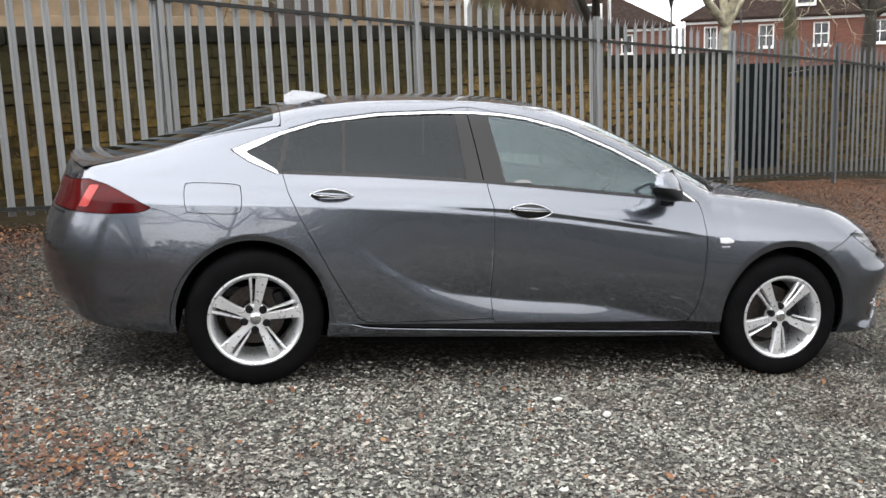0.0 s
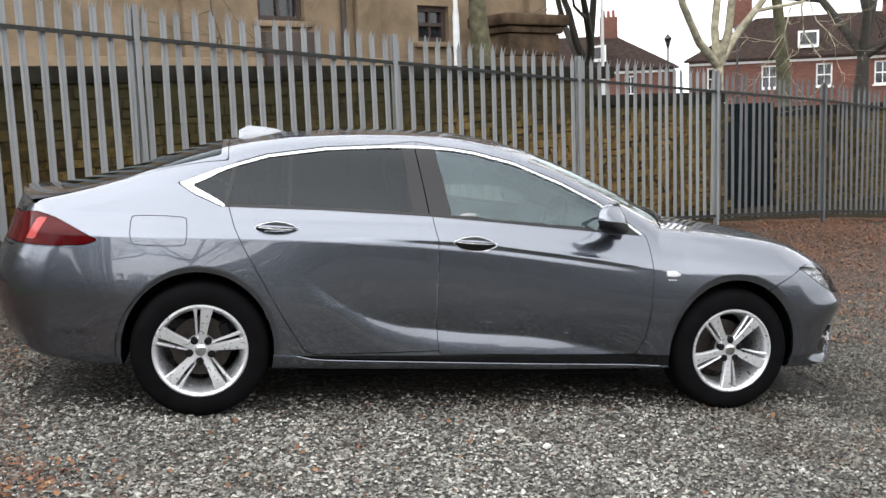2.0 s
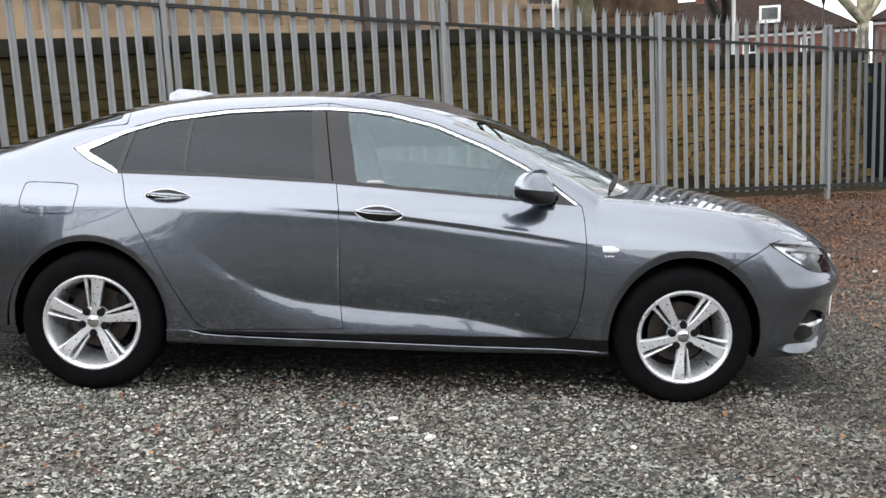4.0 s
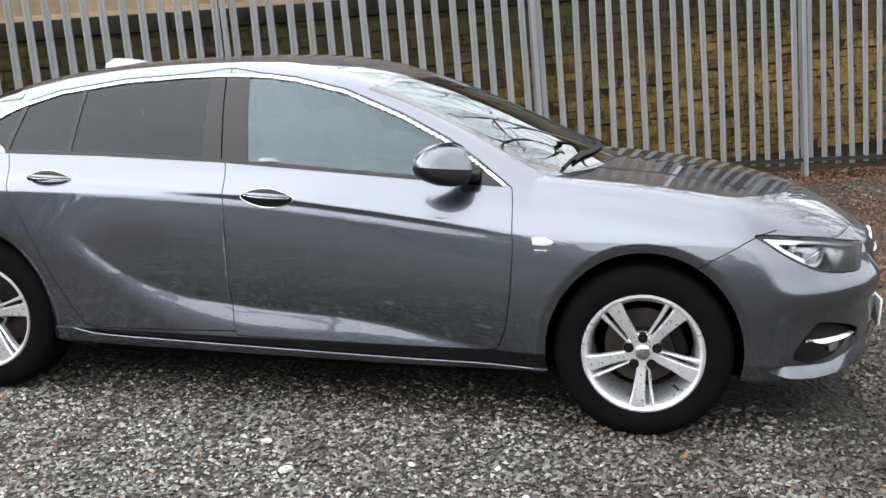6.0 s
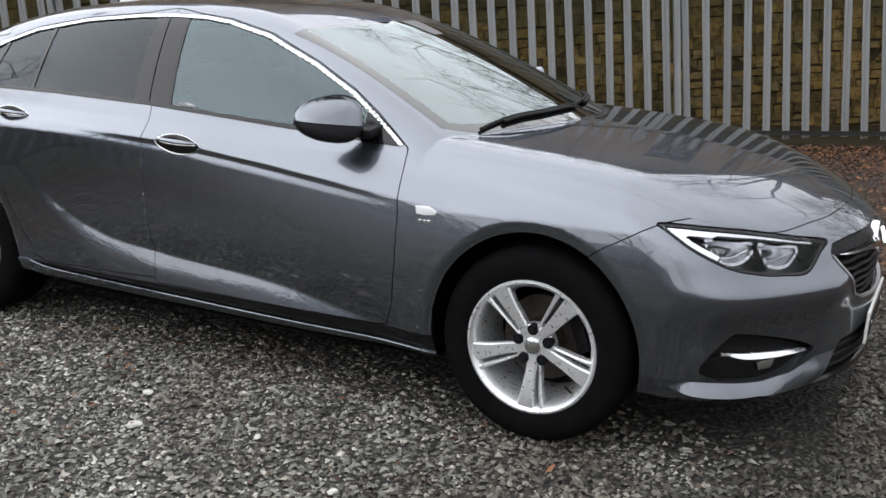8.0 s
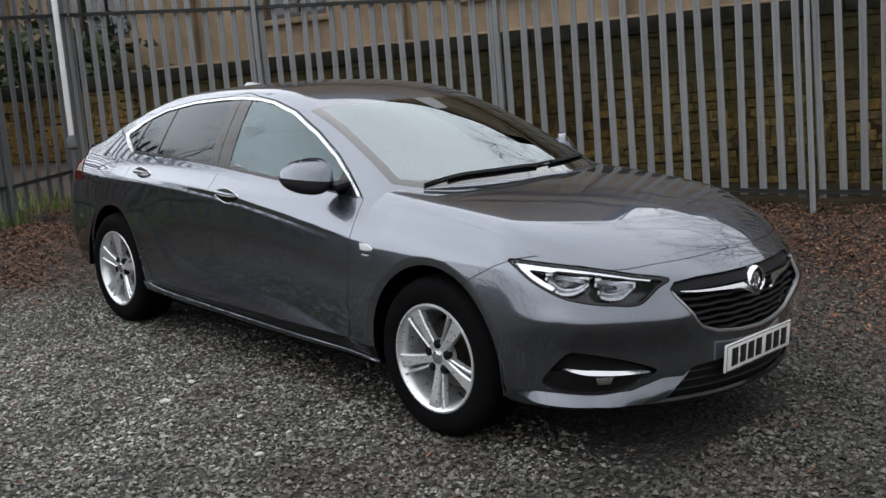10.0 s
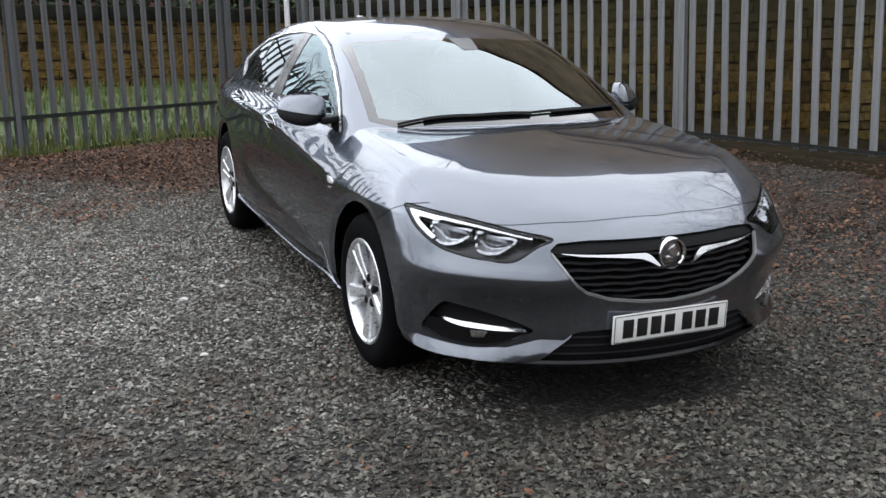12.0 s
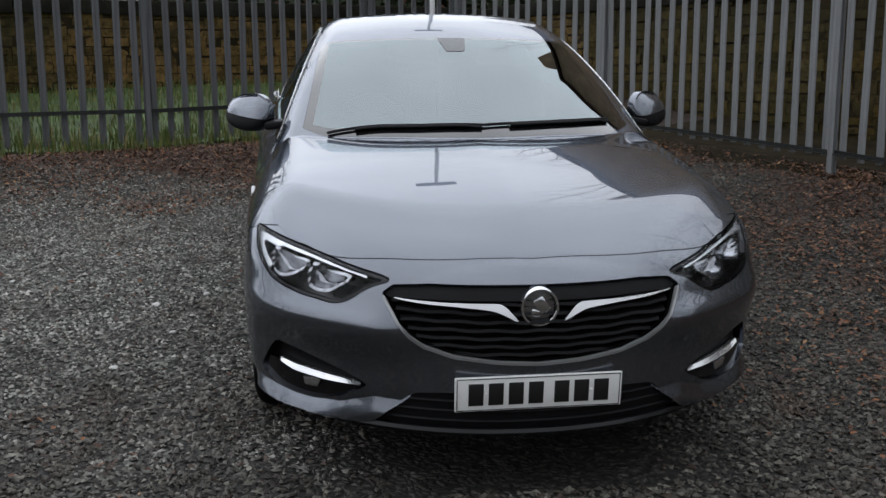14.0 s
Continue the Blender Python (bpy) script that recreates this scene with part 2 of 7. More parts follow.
def clip(surf, f):
    """Keeps the part of a triangle surface (V, N, T) where the field f at its vertices is below nought."""
    V, N, T = surf
    neg = f < 0
    cnt = neg[T].sum(1)
    keep = [T[cnt == 3]]
    nv, nn, ids, base = [], [], {}, len(V)

    def cut(a, b):
        lo, hi = np.minimum(a, b), np.maximum(a, b)
        key = lo.astype(np.int64) * (base + 1) + hi
        uniq, first, inv = np.unique(key, return_index=True, return_inverse=True)
        l, h = lo[first], hi[first]
        t = (f[l] / (f[l] - f[h]))[:, None]
        start = base + sum(len(q) for q in nv)
        nv.append(V[l] + (V[h] - V[l]) * t)
        nn.append(N[l] + (N[h] - N[l]) * t)
        return start + inv.ravel()

    both = T[(cnt == 1) | (cnt == 2)]
    if len(both):
        one = neg[both].sum(1) == 1
        odd = np.argmax(neg[both] == one[:, None], axis=1)
        r = np.arange(len(both))
        a, b, c = both[r, odd], both[r, (odd + 1) % 3], both[r, (odd + 2) % 3]
        ab_ac = cut(np.r_[a, a], np.r_[b, c])
        ab, ac = ab_ac[: len(a)], ab_ac[len(a):]
        keep.append(np.stack([a, ab, ac], 1)[one])
        keep.append(np.stack([ab, b, c], 1)[~one])
        keep.append(np.stack([ab, c, ac], 1)[~one])
    T2 = np.concatenate(keep)
    V2, N2 = np.concatenate([V, *nv]), np.concatenate([N, *nn])
    used = np.unique(T2)
    remap = np.full(len(V2), -1)
    remap[used] = np.arange(len(used))
    return V2[used], N2[used], remap[T2]


def skin(name, surf, material, parent, label="", lift=0.0, rim=0.008, mirror=False):
    """A panel of the skin with a turned-in edge of real depth, as one mesh with the skin's own normals."""
    V, N, T = surf
    if not len(T):
        return None
    N = N / np.linalg.norm(N, axis=1, keepdims=True)
    V = V + N * lift
    e = np.concatenate([T[:, [0, 1]], T[:, [1, 2]], T[:, [2, 0]]])
    key = np.sort(e, 1).astype(np.int64)
    key = key[:, 0] * len(V) + key[:, 1]
    _, inv, cnt = np.unique(key, return_inverse=True, return_counts=True)
    edge = e[cnt[inv.ravel()] == 1]
    verts, norms, faces = [V], [N], T.tolist()
    if rim and len(edge):
        a, b = V[edge[:, 0]], V[edge[:, 1]]
        na, nb = N[edge[:, 0]], N[edge[:, 1]]
        out = np.cross(b - a, na)
        out /= np.linalg.norm(out, axis=1, keepdims=True) + 1e-12
        n0, k = len(V), len(edge)
        verts += [a, b, b - nb * rim, a - na * rim]
        norms += [out] * 4
        r = np.arange(k)
        faces += np.stack([n0 + k + r, n0 + r, n0 + 3 * k + r, n0 + 2 * k + r], 1).tolist()
    V2, N2 = np.concatenate(verts), np.concatenate(norms)
    if mirror:
        V2, N2 = V2 * (1, -1, 1), N2 * (1, -1, 1)
        faces = [f[::-1] for f in faces]
    return mesh_ob(name, V2, faces, material, parent, label, normals=N2)


# ---- the car: its skin as one smooth surface, cut into panels ----
def smax(a, b, k):
    h = np.maximum(k - np.abs(a - b), 0) / k
    return np.maximum(a, b) + h * h * k * 0.25


def sstep(a, b, x):
    t = np.clip((x - a) / (b - a), 0, 1)
    return t * t * (3 - 2 * t)


def crease_z(x):
    return curve(x, (-2.1, -1.83, -1.05, -0.05, 0.64, 1.1), (0.965, 0.96, 0.93, 0.884, 0.81, 0.75))


def blade_z(x):
    return curve(x, (-1.15, -0.955, -0.722, -0.483, -0.22, 0.393, 0.83, 1.1), (0.82, 0.725, 0.57, 0.478, 0.44, 0.39, 0.30, 0.25))


HUBX, HUBZ, ARCH = 1.4135, 0.325, 0.392


def arch_r(x, z, hx):
    """A slightly upright oval round a hub."""
    return np.hypot((x - hx - (0.012 if hx < 0 else 0.0) * -1) * 1.065, z - HUBZ)


def side_w(x, z):
    """Half width of the car at a place along it and a height."""
    w0 = curve(x, (-2.5, -2.1, -1.6, -1.0, 0.0, 1.0, 1.5, 2.0, 2.4), (0.76, 0.815, 0.89, 0.916, 0.925, 0.927, 0.930, 0.886, 0.80))
    zc, zb = crease_z(x), blade_z(x)
    # below the crease: a gentle bulge; above it the shoulder leans in
    stations = (-2.3, -1.4, -1.0, 0.7, 1.25, 2.2)
    start, run = curve(x, stations, (0.52, 0.50, 0.54, 0.52, 0.50, 0.48)), curve(x, stations, (0.40, 0.42, 0.38, 0.38, 0.35, 0.35))
    low = -0.03 * np.clip((0.62 - z) / 0.4, 0, 1) ** 2 - curve(x, stations, (0.042, 0.040, 0.026, 0.030, 0.040, 0.046)) * np.clip((z - start) / run, 0, 1.2) ** curve(x, stations, (2.0, 1.9, 1.3, 1.3, 2.0, 2.0))
    low = low - 0.33 * np.clip(0.30 - z, 0, 1)
    door = sstep(-1.05, -0.55, x) * (1 - sstep(0.75, 1.05, x))
    # the blade: the skin is drawn in above it and comes out again towards the sill
    u = z - zb
    s_ = np.sqrt(u * u + 0.006**2) - 0.006
    below = 0.07 + 0.09 * sstep(-0.85, -0.3, x)
    inset = np.where(u > 0, np.clip(1 - s_ / 0.33, 0, 1) ** 2.2, np.clip(1 - s_ / below, 0, 1) ** 1.4)
    low = low - (0.008 + 0.030 * sstep(-0.92, -0.15, x)) * door * inset
    up = np.clip(z - zc, 0, None)
    fade = sstep(-2.15, -1.75, x) * (1 - sstep(0.35, 0.95, x))
    low = low + 0.0045 * fade * np.exp(-(((z - zc - 0.003) / 0.012) ** 2)) - 0.0045 * fade * np.exp(-(((z - zc + 0.018) / 0.014) ** 2))
    # the ledge low on the rear bumper
    low = low + 0.010 * sstep(-1.78, -2.10, x) * np.where(z > 0.43, np.clip(1 - (z - 0.43) / 0.12, 0, 1) ** 1.3, np.clip(1 - (0.43 - z) / 0.035, 0, 1))
    wing = sstep(0.80, 1.20, x) * (1 - sstep(1.5, 2.1, x))
    body = w0 + low - (0.36 - 0.11 * wing) * up - (0.9 - 0.3 * wing) * np.clip(up, 0, 0.15) ** 2
    # arch lips
    for hx in (-HUBX, HUBX):
        r = arch_r(x, z, hx)
        body = body + -0.015 * np.clip(1 - (r - ARCH) / (0.036 if hx > 0 else 0.026), 0, 1) ** 1.2 * sstep(0.2, 0.3, z)
    # glasshouse
    yb = curve(x, (-2.4, -2.0, -1.54, -1.0, 0.0, 0.9, 1.3), (0.63, 0.69, 0.758, 0.80, 0.822, 0.80, 0.83))
    hz = z - 1.0
    house = yb - 0.46 * hz - 0.46 * np.clip(hz, 0, None) ** 2 + 6.0 * np.clip(-hz - 0.01, 0, None) ** 2
    return -smax(-body, -np.maximum(house, 0.2), 0.035)


def hood_z(x, y):
    c = curve(x, (0.7, 1.15, 1.4, 1.7, 2.0, 2.2, 2.33, 2.45), (1.02, 0.985, 0.965, 0.928, 0.872, 0.815, 0.765, 0.70))
    a = np.abs(y)
    spine = np.sqrt(a * a + 0.012**2) - 0.012
    return c + 0.006 - 0.024 * spine - 0.026 * a * a - 1.3 * np.clip(a - 0.68, 0, None) ** 2


def house_z(x, y):
    xs = x + 0.175 * (np.abs(y) / 0.75) ** 2.2
    c = curve(xs, (-2.6, -2.42, -2.3, -2.086, -1.87, -1.618, -1.396, -1.235, -1.0, -0.74, -0.4, -0.05, 0.195, 0.45, 0.676, 0.907, 1.142, 1.30, 1.6),
              (0.99, 1.035, 1.055, 1.10, 1.163, 1.253, 1.325, 1.366, 1.405, 1.427, 1.44, 1.433, 1.404, 1.335, 1.251, 1.152, 1.043, 0.962, 0.80))
    c2 = curve(x, (-2.6, -2.42, -2.3, -2.086, -1.87, -1.618, -1.396, -1.235, -1.0, -0.74, -0.4, 0.0, 0.4), (0.99, 1.035, 1.055, 1.10, 1.163, 1.253, 1.325, 1.366, 1.405, 1.427, 1.44, 1.44, 1.44))
    w = sstep(-0.4, 0.1, x)
    return (c * w + c2 * (1 - w)) - 0.05 * (np.abs(y) / 0.65) ** 2


def front_x(y, z):
    a = np.abs(y)
    base = 2.385 - 0.47 * (a / 0.92) ** 2.2
    lean = curve(z, (0.1, 0.22, 0.32, 0.45, 0.60, 0.68, 0.75, 0.9), (-0.16, -0.035, -0.012, -0.008, 0.0, -0.03, -0.095, -0.30))
    shelf = 0.042 * sstep(0.30, 0.52, a) * np.exp(-(((z - 0.562) / np.where(z > 0.562, 0.056, 0.095)) ** 2))
    return base + lean + shelf


def rear_x(y, z):
    a = np.abs(y)
    lean = curve(z, (0.1, 0.28, 0.45, 0.62, 0.75, 0.9, 1.0, 1.06), (0.22, 0.10, 0.02, 0.0, 0.03, 0.09, 0.10, 0.06))
    return -2.505 + 0.33 * (a / 0.9) ** 2.4 + lean


def body_field(x, y, z):
    y = np.abs(y)
    top = z - np.maximum(hood_z(x, y), house_z(x, y))
    f = smax(y - side_w(x, z), top * 0.85, 0.075)
    front = smax(x - front_x(y, z), rear_x(y, z) - x, 0.02)
    f = smax(f, front * 0.9, 0.11)
    floor = curve(x, (-2.5, -2.2, -1.8, -1.2, -0.9, 1.0, 1.5, 2.0, 2.4), (0.34, 0.275, 0.235, 0.235, 0.235, 0.225, 0.23, 0.215, 0.21))
    return smax(f, floor - z, 0.03)


def skin_x(y, z):
    """How far forward the skin reaches at a place across the car and a height."""
    x0, x1 = np.full(np.shape(y), 1.3), np.full(np.shape(y), 2.6)
    for _ in range(30):
        xm = (x0 + x1) / 2
        within = body_field(xm, y, z) < 0
        x0, x1 = np.where(within, xm, x0), np.where(within, x1, xm)
    return x0


def body_surface(step=1):
    """The right half of the skin as vertices, normals and triangles: rays from a spine, met with the field."""
    th = np.radians(np.r_[np.linspace(-89.9, -50, 44)[:-1], np.linspace(-50, 25, 170)[:-1], np.linspace(25, 90, 84)])
    xs, fr, rr = np.arange(-1.72, 1.601, 0.0145), np.radians(np.linspace(0, 90, 92))[1:], np.radians(np.linspace(0, 90, 80))[1:]
    ph = np.r_[-rr[::-1], np.zeros(len(xs)), fr]
    ox = np.r_[np.full(len(rr), xs[0]), xs, np.full(len(fr), xs[-1])]
    oz = curve(ox, (-1.72, -1.0, 0.9, 1.6), (0.66, 0.72, 0.62, 0.55))
    keep_p = np.r_[0:len(ph):step, len(ph) - 1] if step > 1 else slice(None)
    keep_t = np.r_[0:len(th):step, len(th) - 1] if step > 1 else slice(None)
    ph, ox, oz, th = ph[keep_p], ox[keep_p], oz[keep_p], th[keep_t]
    P, A = np.meshgrid(ph, th, indexing="ij")
    d = np.stack([np.sin(P), -np.cos(P) * np.cos(A), np.cos(P) * np.sin(A)], -1)
    o = np.stack([ox, 0 * ox, oz], -1)[:, None, :]
    lo, hi = np.zeros(P.shape), np.full(P.shape, 1.6)
    for _ in range(44):
        mid = (lo + hi) / 2
        q = o + d * mid[..., None]
        neg = body_field(q[..., 0], q[..., 1], q[..., 2]) < 0
        lo, hi = np.where(neg, mid, lo), np.where(neg, hi, mid)
    V = (o + d * lo[..., None]).reshape(-1, 3)
    eps = 0.003
    g = [body_field(*(V + eps * e).T) - body_field(*(V - eps * e).T) for e in np.eye(3)]
    N = np.stack(g, 1)
    N /= np.linalg.norm(N, axis=1, keepdims=True) + 1e-12
    n, m = P.shape
    idx = np.arange(n * m).reshape(n, m)
    a, b, c, e = idx[:-1, :-1].ravel(), idx[1:, :-1].ravel(), idx[1:, 1:].ravel(), idx[:-1, 1:].ravel()
    T = np.concatenate([np.stack([a, b, c], 1), np.stack([a, c, e], 1)])
    return V, N, T


SKIN = body_surface()


def lines_of(surf):
    V = surf[0]
    return V[:, 0], -V[:, 1], V[:, 2]


def diag(x, a):
    """A way round the front corner of the car."""
    return (x - 1.8) * 0.77 + (0.85 - a) * 0.64


LAMP = smooth_loop([(0.0, 0.786), (0.15, 0.774), (0.314, 0.753), (0.459, 0.728), (0.60, 0.703), (0.555, 0.676), (0.50, 0.632), (0.455, 0.621), (0.39, 0.626), (0.33, 0.630), (0.22, 0.650), (0.15, 0.677), (0.08, 0.715), (0.03, 0.755)], 3)
BOWLS = [[tuple(p) for p in smooth_loop(q, 3)] for q in (((0.135, 0.745), (0.22, 0.738), (0.305, 0.726), (0.285, 0.695), (0.240, 0.674), (0.185, 0.676), (0.155, 0.708)), ((0.325, 0.724), (0.40, 0.714), (0.475, 0.702), (0.445, 0.670), (0.410, 0.651), (0.350, 0.656), (0.330, 0.688)))]
GRILLE = [(-0.2, 0.70), (0.093, 0.70), (0.326, 0.699), (0.435, 0.690), (0.466, 0.668), (0.466, 0.650), (0.43, 0.585), (0.395, 0.542), (0.35, 0.508), (0.264, 0.479), (0.13, 0.462), (0.0, 0.455), (-0.2, 0.455)]
INTAKE = [(-0.2, 0.372), (0.2, 0.37), (0.36, 0.36), (0.39, 0.350), (0.45, 0.29), (0.53, 0.246), (0.62, 0.228), (0.62, 0.1), (-0.2, 0.1)]
FOG = smooth_loop([(0.122, 0.337), (0.165, 0.398), (0.215, 0.448), (0.245, 0.453), (0.33, 0.438), (0.42, 0.416), (0.49, 0.394), (0.55, 0.368), (0.545, 0.354), (0.50, 0.330), (0.455, 0.306), (0.39, 0.288), (0.32, 0.284), (0.22, 0.292), (0.16, 0.312)], 3)
LIP = smooth_loop([(0.01, 0.285), (0.154, 0.258), (0.363, 0.246), (0.547, 0.248), (0.62, 0.292), (0.69, 0.353), (0.575, 0.356), (0.50, 0.330), (0.455, 0.303), (0.39, 0.285), (0.32, 0.280), (0.22, 0.288), (0.10, 0.297)], 3)
HOOD = [(1.27, -0.3), (1.27, 0.0), (1.245, 0.2), (1.185, 0.4), (1.11, 0.58), (1.06, 0.70), (1.053, 0.795), (1.26, 0.794), (1.616, 0.802), (1.805, 0.800), (1.891, 0.779), (2.0, 0.71), (2.113, 0.595), (2.19, 0.42), (2.235, 0.25), (2.257, 0.0), (2.257, -0.3)]
HOOD = HOOD[:7] + [tuple(p) for p in smooth_loop(HOOD[7:16], 5, closed=False)] + [HOOD[16]]
BUMPER = [(1.55, 0.63), (1.60, 0.662), (1.642, 0.694), (1.701, 0.726), (1.764, 0.762), (1.82, 0.786), (1.9, 0.80), (3.0, 0.80), (3.0, -1.0), (1.45, -1.0), (1.45, 0.5)]
SPLIT = [(-0.335, 1.385), (-0.307, 1.198), (-0.277, 1.039), (-0.252, 0.90), (-0.243, 0.68), (-0.243, 0.48), (-0.225, 0.33)]
F_DOOR = SPLIT + [(-0.215, 0.312), (0.80, 0.302), (0.858, 0.312), (0.893, 0.40), (0.912, 0.55), (0.918, 0.72), (0.908, 0.88), (0.900, 0.934), (0.755, 1.040), (0.632, 1.116), (0.442, 1.206), (0.19, 1.301), (-0.031, 1.349), (-0.2, 1.366)]
R_DOOR = SPLIT[::-1] + [(-0.503, 1.363), (-0.809, 1.340), (-1.109, 1.292), (-1.262, 1.245), (-1.292, 1.028), (-1.265, 0.939), (-1.212, 0.833), (-1.129, 0.69), (-1.045, 0.544), (-0.968, 0.42), (-0.912, 0.335), (-0.86, 0.312)]
DLO = [(-1.545, 1.134), (-1.46, 1.168), (-1.342, 1.215), (-1.109, 1.288), (-0.809, 1.336), (-0.503, 1.359), (-0.314, 1.364), (-0.16, 1.359), (-0.031, 1.345), (0.19, 1.297), (0.442, 1.202), (0.632, 1.112), (0.755, 1.036), (0.885, 0.944), (0.86, 0.938), (0.642, 0.952), (0.07, 0.990), (-0.295, 1.012), (-0.83, 1.027), (-1.331, 1.029), (-1.457, 1.080)]
TAIL = [(-3.0, 0.955), (-2.288, 0.960), (-2.206, 0.972), (-2.118, 0.952), (-2.003, 0.902), (-1.908, 0.857), (-1.93, 0.842), (-1.974, 0.830), (-2.109, 0.821), (-3.0, 0.815)]
FLAP = smooth_loop([(-1.755, 0.90), (-1.755, 0.955), (-1.725, 0.973), (-1.52, 0.973), (-1.492, 0.95), (-1.490, 0.87), (-1.52, 0.842), (-1.715, 0.840), (-1.745, 0.855)], 3)


def screen_foot(a):
    """How far forward the windscreen reaches."""
    return 1.25 - 0.19 * (a / 0.65) ** 1.9 - 1.5 * np.clip(a - 0.58, 0, None) ** 1.5


def region(name, surf):
    """The field of a named piece of the skin, negative within."""
    x, a, z = lines_of(surf)
    far = 9.0
    if name == "arch":
        return np.minimum(arch_r(x, z, HUBX), arch_r(x, z, -HUBX)) - ARCH
    if name in ("lamp", "fog", "lip"):
        return np.where(x > 1.65, sdf({"lamp": LAMP, "fog": FOG, "lip": LIP}[name], diag(x, a), z), far)
    if name == "grille":
        return np.where(x > 1.9, sdf(GRILLE, a, z), far)
    if name == "intake":
        return np.where(x > 1.9, sdf(INTAKE, a, z), far)
    if name == "hood":
        return np.where(z > 0.70, sdf(HOOD, x, a), far)
    if name == "bumper":
        return np.where(x > 1.4, sdf(BUMPER, x, z), far)
    if name in ("front_door", "rear_door", "dlo", "flap"):
        return np.where(a > 0.4, sdf({"front_door": F_DOOR, "rear_door": R_DOOR, "dlo": DLO, "flap": FLAP}[name], x, z), far)
    if name == "tail":
        return np.where(x < -1.8, np.maximum(sdf(TAIL, x, z), 0.36 - a), far)
    if name == "screen":
        ya = 0.70 - 0.30 * (z - 0.99)
        xt = 0.43 - 0.13 * (a / 0.56) ** 2
        xb = screen_foot(a)
        return np.where((x > 0.0) & (z > 0.9), np.maximum(np.maximum(a - ya, xt - x), x - xb), far)
    if name == "rear_screen":
        ya = curve(x, (-2.3, -2.13, -1.83, -1.6, -1.34, -1.2), (0.40, 0.47, 0.555, 0.603, 0.595, 0.57))
        return np.where((x < -1.0) & (z > 1.0), np.maximum(np.maximum(a - ya, x + 1.335), -2.24 - x), far)
    if name == "tailgate":
        return np.where((x < -1.2) & (z > 0.75), np.maximum(np.maximum(a - curve(x, (-2.6, -2.3, -1.9, -1.3), (0.66, 0.60, 0.60, 0.63)), x + 1.30), 0.80 - z), far)
    if name == "rear_bumper":
        return np.where(x < -1.5, np.maximum(np.maximum(x + 1.70, z - 0.815), z - 0.815 + 0.9 * (x + 1.93)), far)
    if name == "sill":
        return np.where((x > -1.2) & (x < 1.2), np.maximum(z - 0.306, np.abs(x) - 1.15), far)


def keep(surf, name, off=0.0):
    return clip(surf, region(name, surf) + off)


def without(surf, name, off=0.0):
    return clip(surf, -region(name, surf) + off)


car = thing("car", "dark grey metallic five-door hatchback parked on gravel", "car", YARD)
GAP = 0.0018
base = without(SKIN, "arch")
rest = base
pieces = {}
for nm in ("lamp", "grille", "fog", "intake", "tail", "screen", "rear_screen", "dlo", "hood", "front_door", "rear_door", "bumper", "flap", "tailgate", "rear_bumper", "sill"):
    g = 0.0008 if nm == "rear_bumper" else np.where(np.abs(rest[0][:, 1]) > 0.70, 0.0002, 0.0014) if nm == "hood" else GAP if nm not in ("screen", "rear_screen", "dlo", "sill", "intake", "grille", "fog") else 0.0005
    pieces[nm], rest = keep(rest, nm, g), without(rest, nm, g)
dlo_all = pieces["dlo"]
# the bright strip runs over the top of the side windows and down behind them, not along the waist
dx, _, dz = lines_of(dlo_all)
width = 0.0150 + 0.017 * sstep(-1.25, -1.45, dx)
top_d = np.minimum(sdf_line(np.array(DLO[:14]), dx, dz), sdf_line(np.array(DLO[19:] + DLO[:1]), dx, dz))
chrome_f = np.maximum(np.maximum(top_d - width, 0.004 - top_d), dx - 0.90)
chrome_strip = clip(dlo_all, chrome_f)
panes = clip(dlo_all, -chrome_f + 0.001)


def cut_x(surf, pts, side):
    """Cuts a surface at a line given as x against z; side 1 keeps what is ahead of it."""
    x, a, z = lines_of(surf)
    zs, xs = [p[1] for p in pts], [p[0] for p in pts]
    return clip(surf, side * (np.interp(z, zs, xs) - x))


def quad(surf, x0, x1, e0=0.0, e1=0.0):
    """The part between two upright lines; each leans as the door posts do."""
    s = cut_x(surf, [(x0 - e0, 1.0), (x0 + e0, 1.36)], 1)
    return cut_x(s, [(x1 - e1, 1.0), (x1 + e1, 1.36)], -1)


LENS = glass_mat("clear_lamp_lens", (0.97, 0.98, 1.0), 0.97, 1.2)
REDLENS = simple("red_lamp_lens", (0.060, 0.0016, 0.0025), 0.04, vary=0.3, scale=9, spec=0.16)
REDGUIDE = simple("red_light_guide", (0.36, 0.016, 0.012), 0.12, vary=0.2, scale=30)
LAMPDARK = simple("dark_lamp_housing", (0.014, 0.014, 0.016), 0.25, coat=0.3)
DRL = simple("silvered_light_guide", (0.90, 0.91, 0.92), 0.24, metal=0.85, vary=0.03)
BRIGHT = simple("aluminised_reflector", (0.72, 0.73, 0.75), 0.16, metal=1.0, vary=0.08, scale=30)
REFLECTOR = simple("smoky_lamp_reflector", (0.44, 0.445, 0.46), 0.14, metal=1.0, vary=0.3, scale=40)
SATIN = simple("satin_bright_strip", (0.80, 0.81, 0.82), 0.28, metal=0.9, vary=0.02)


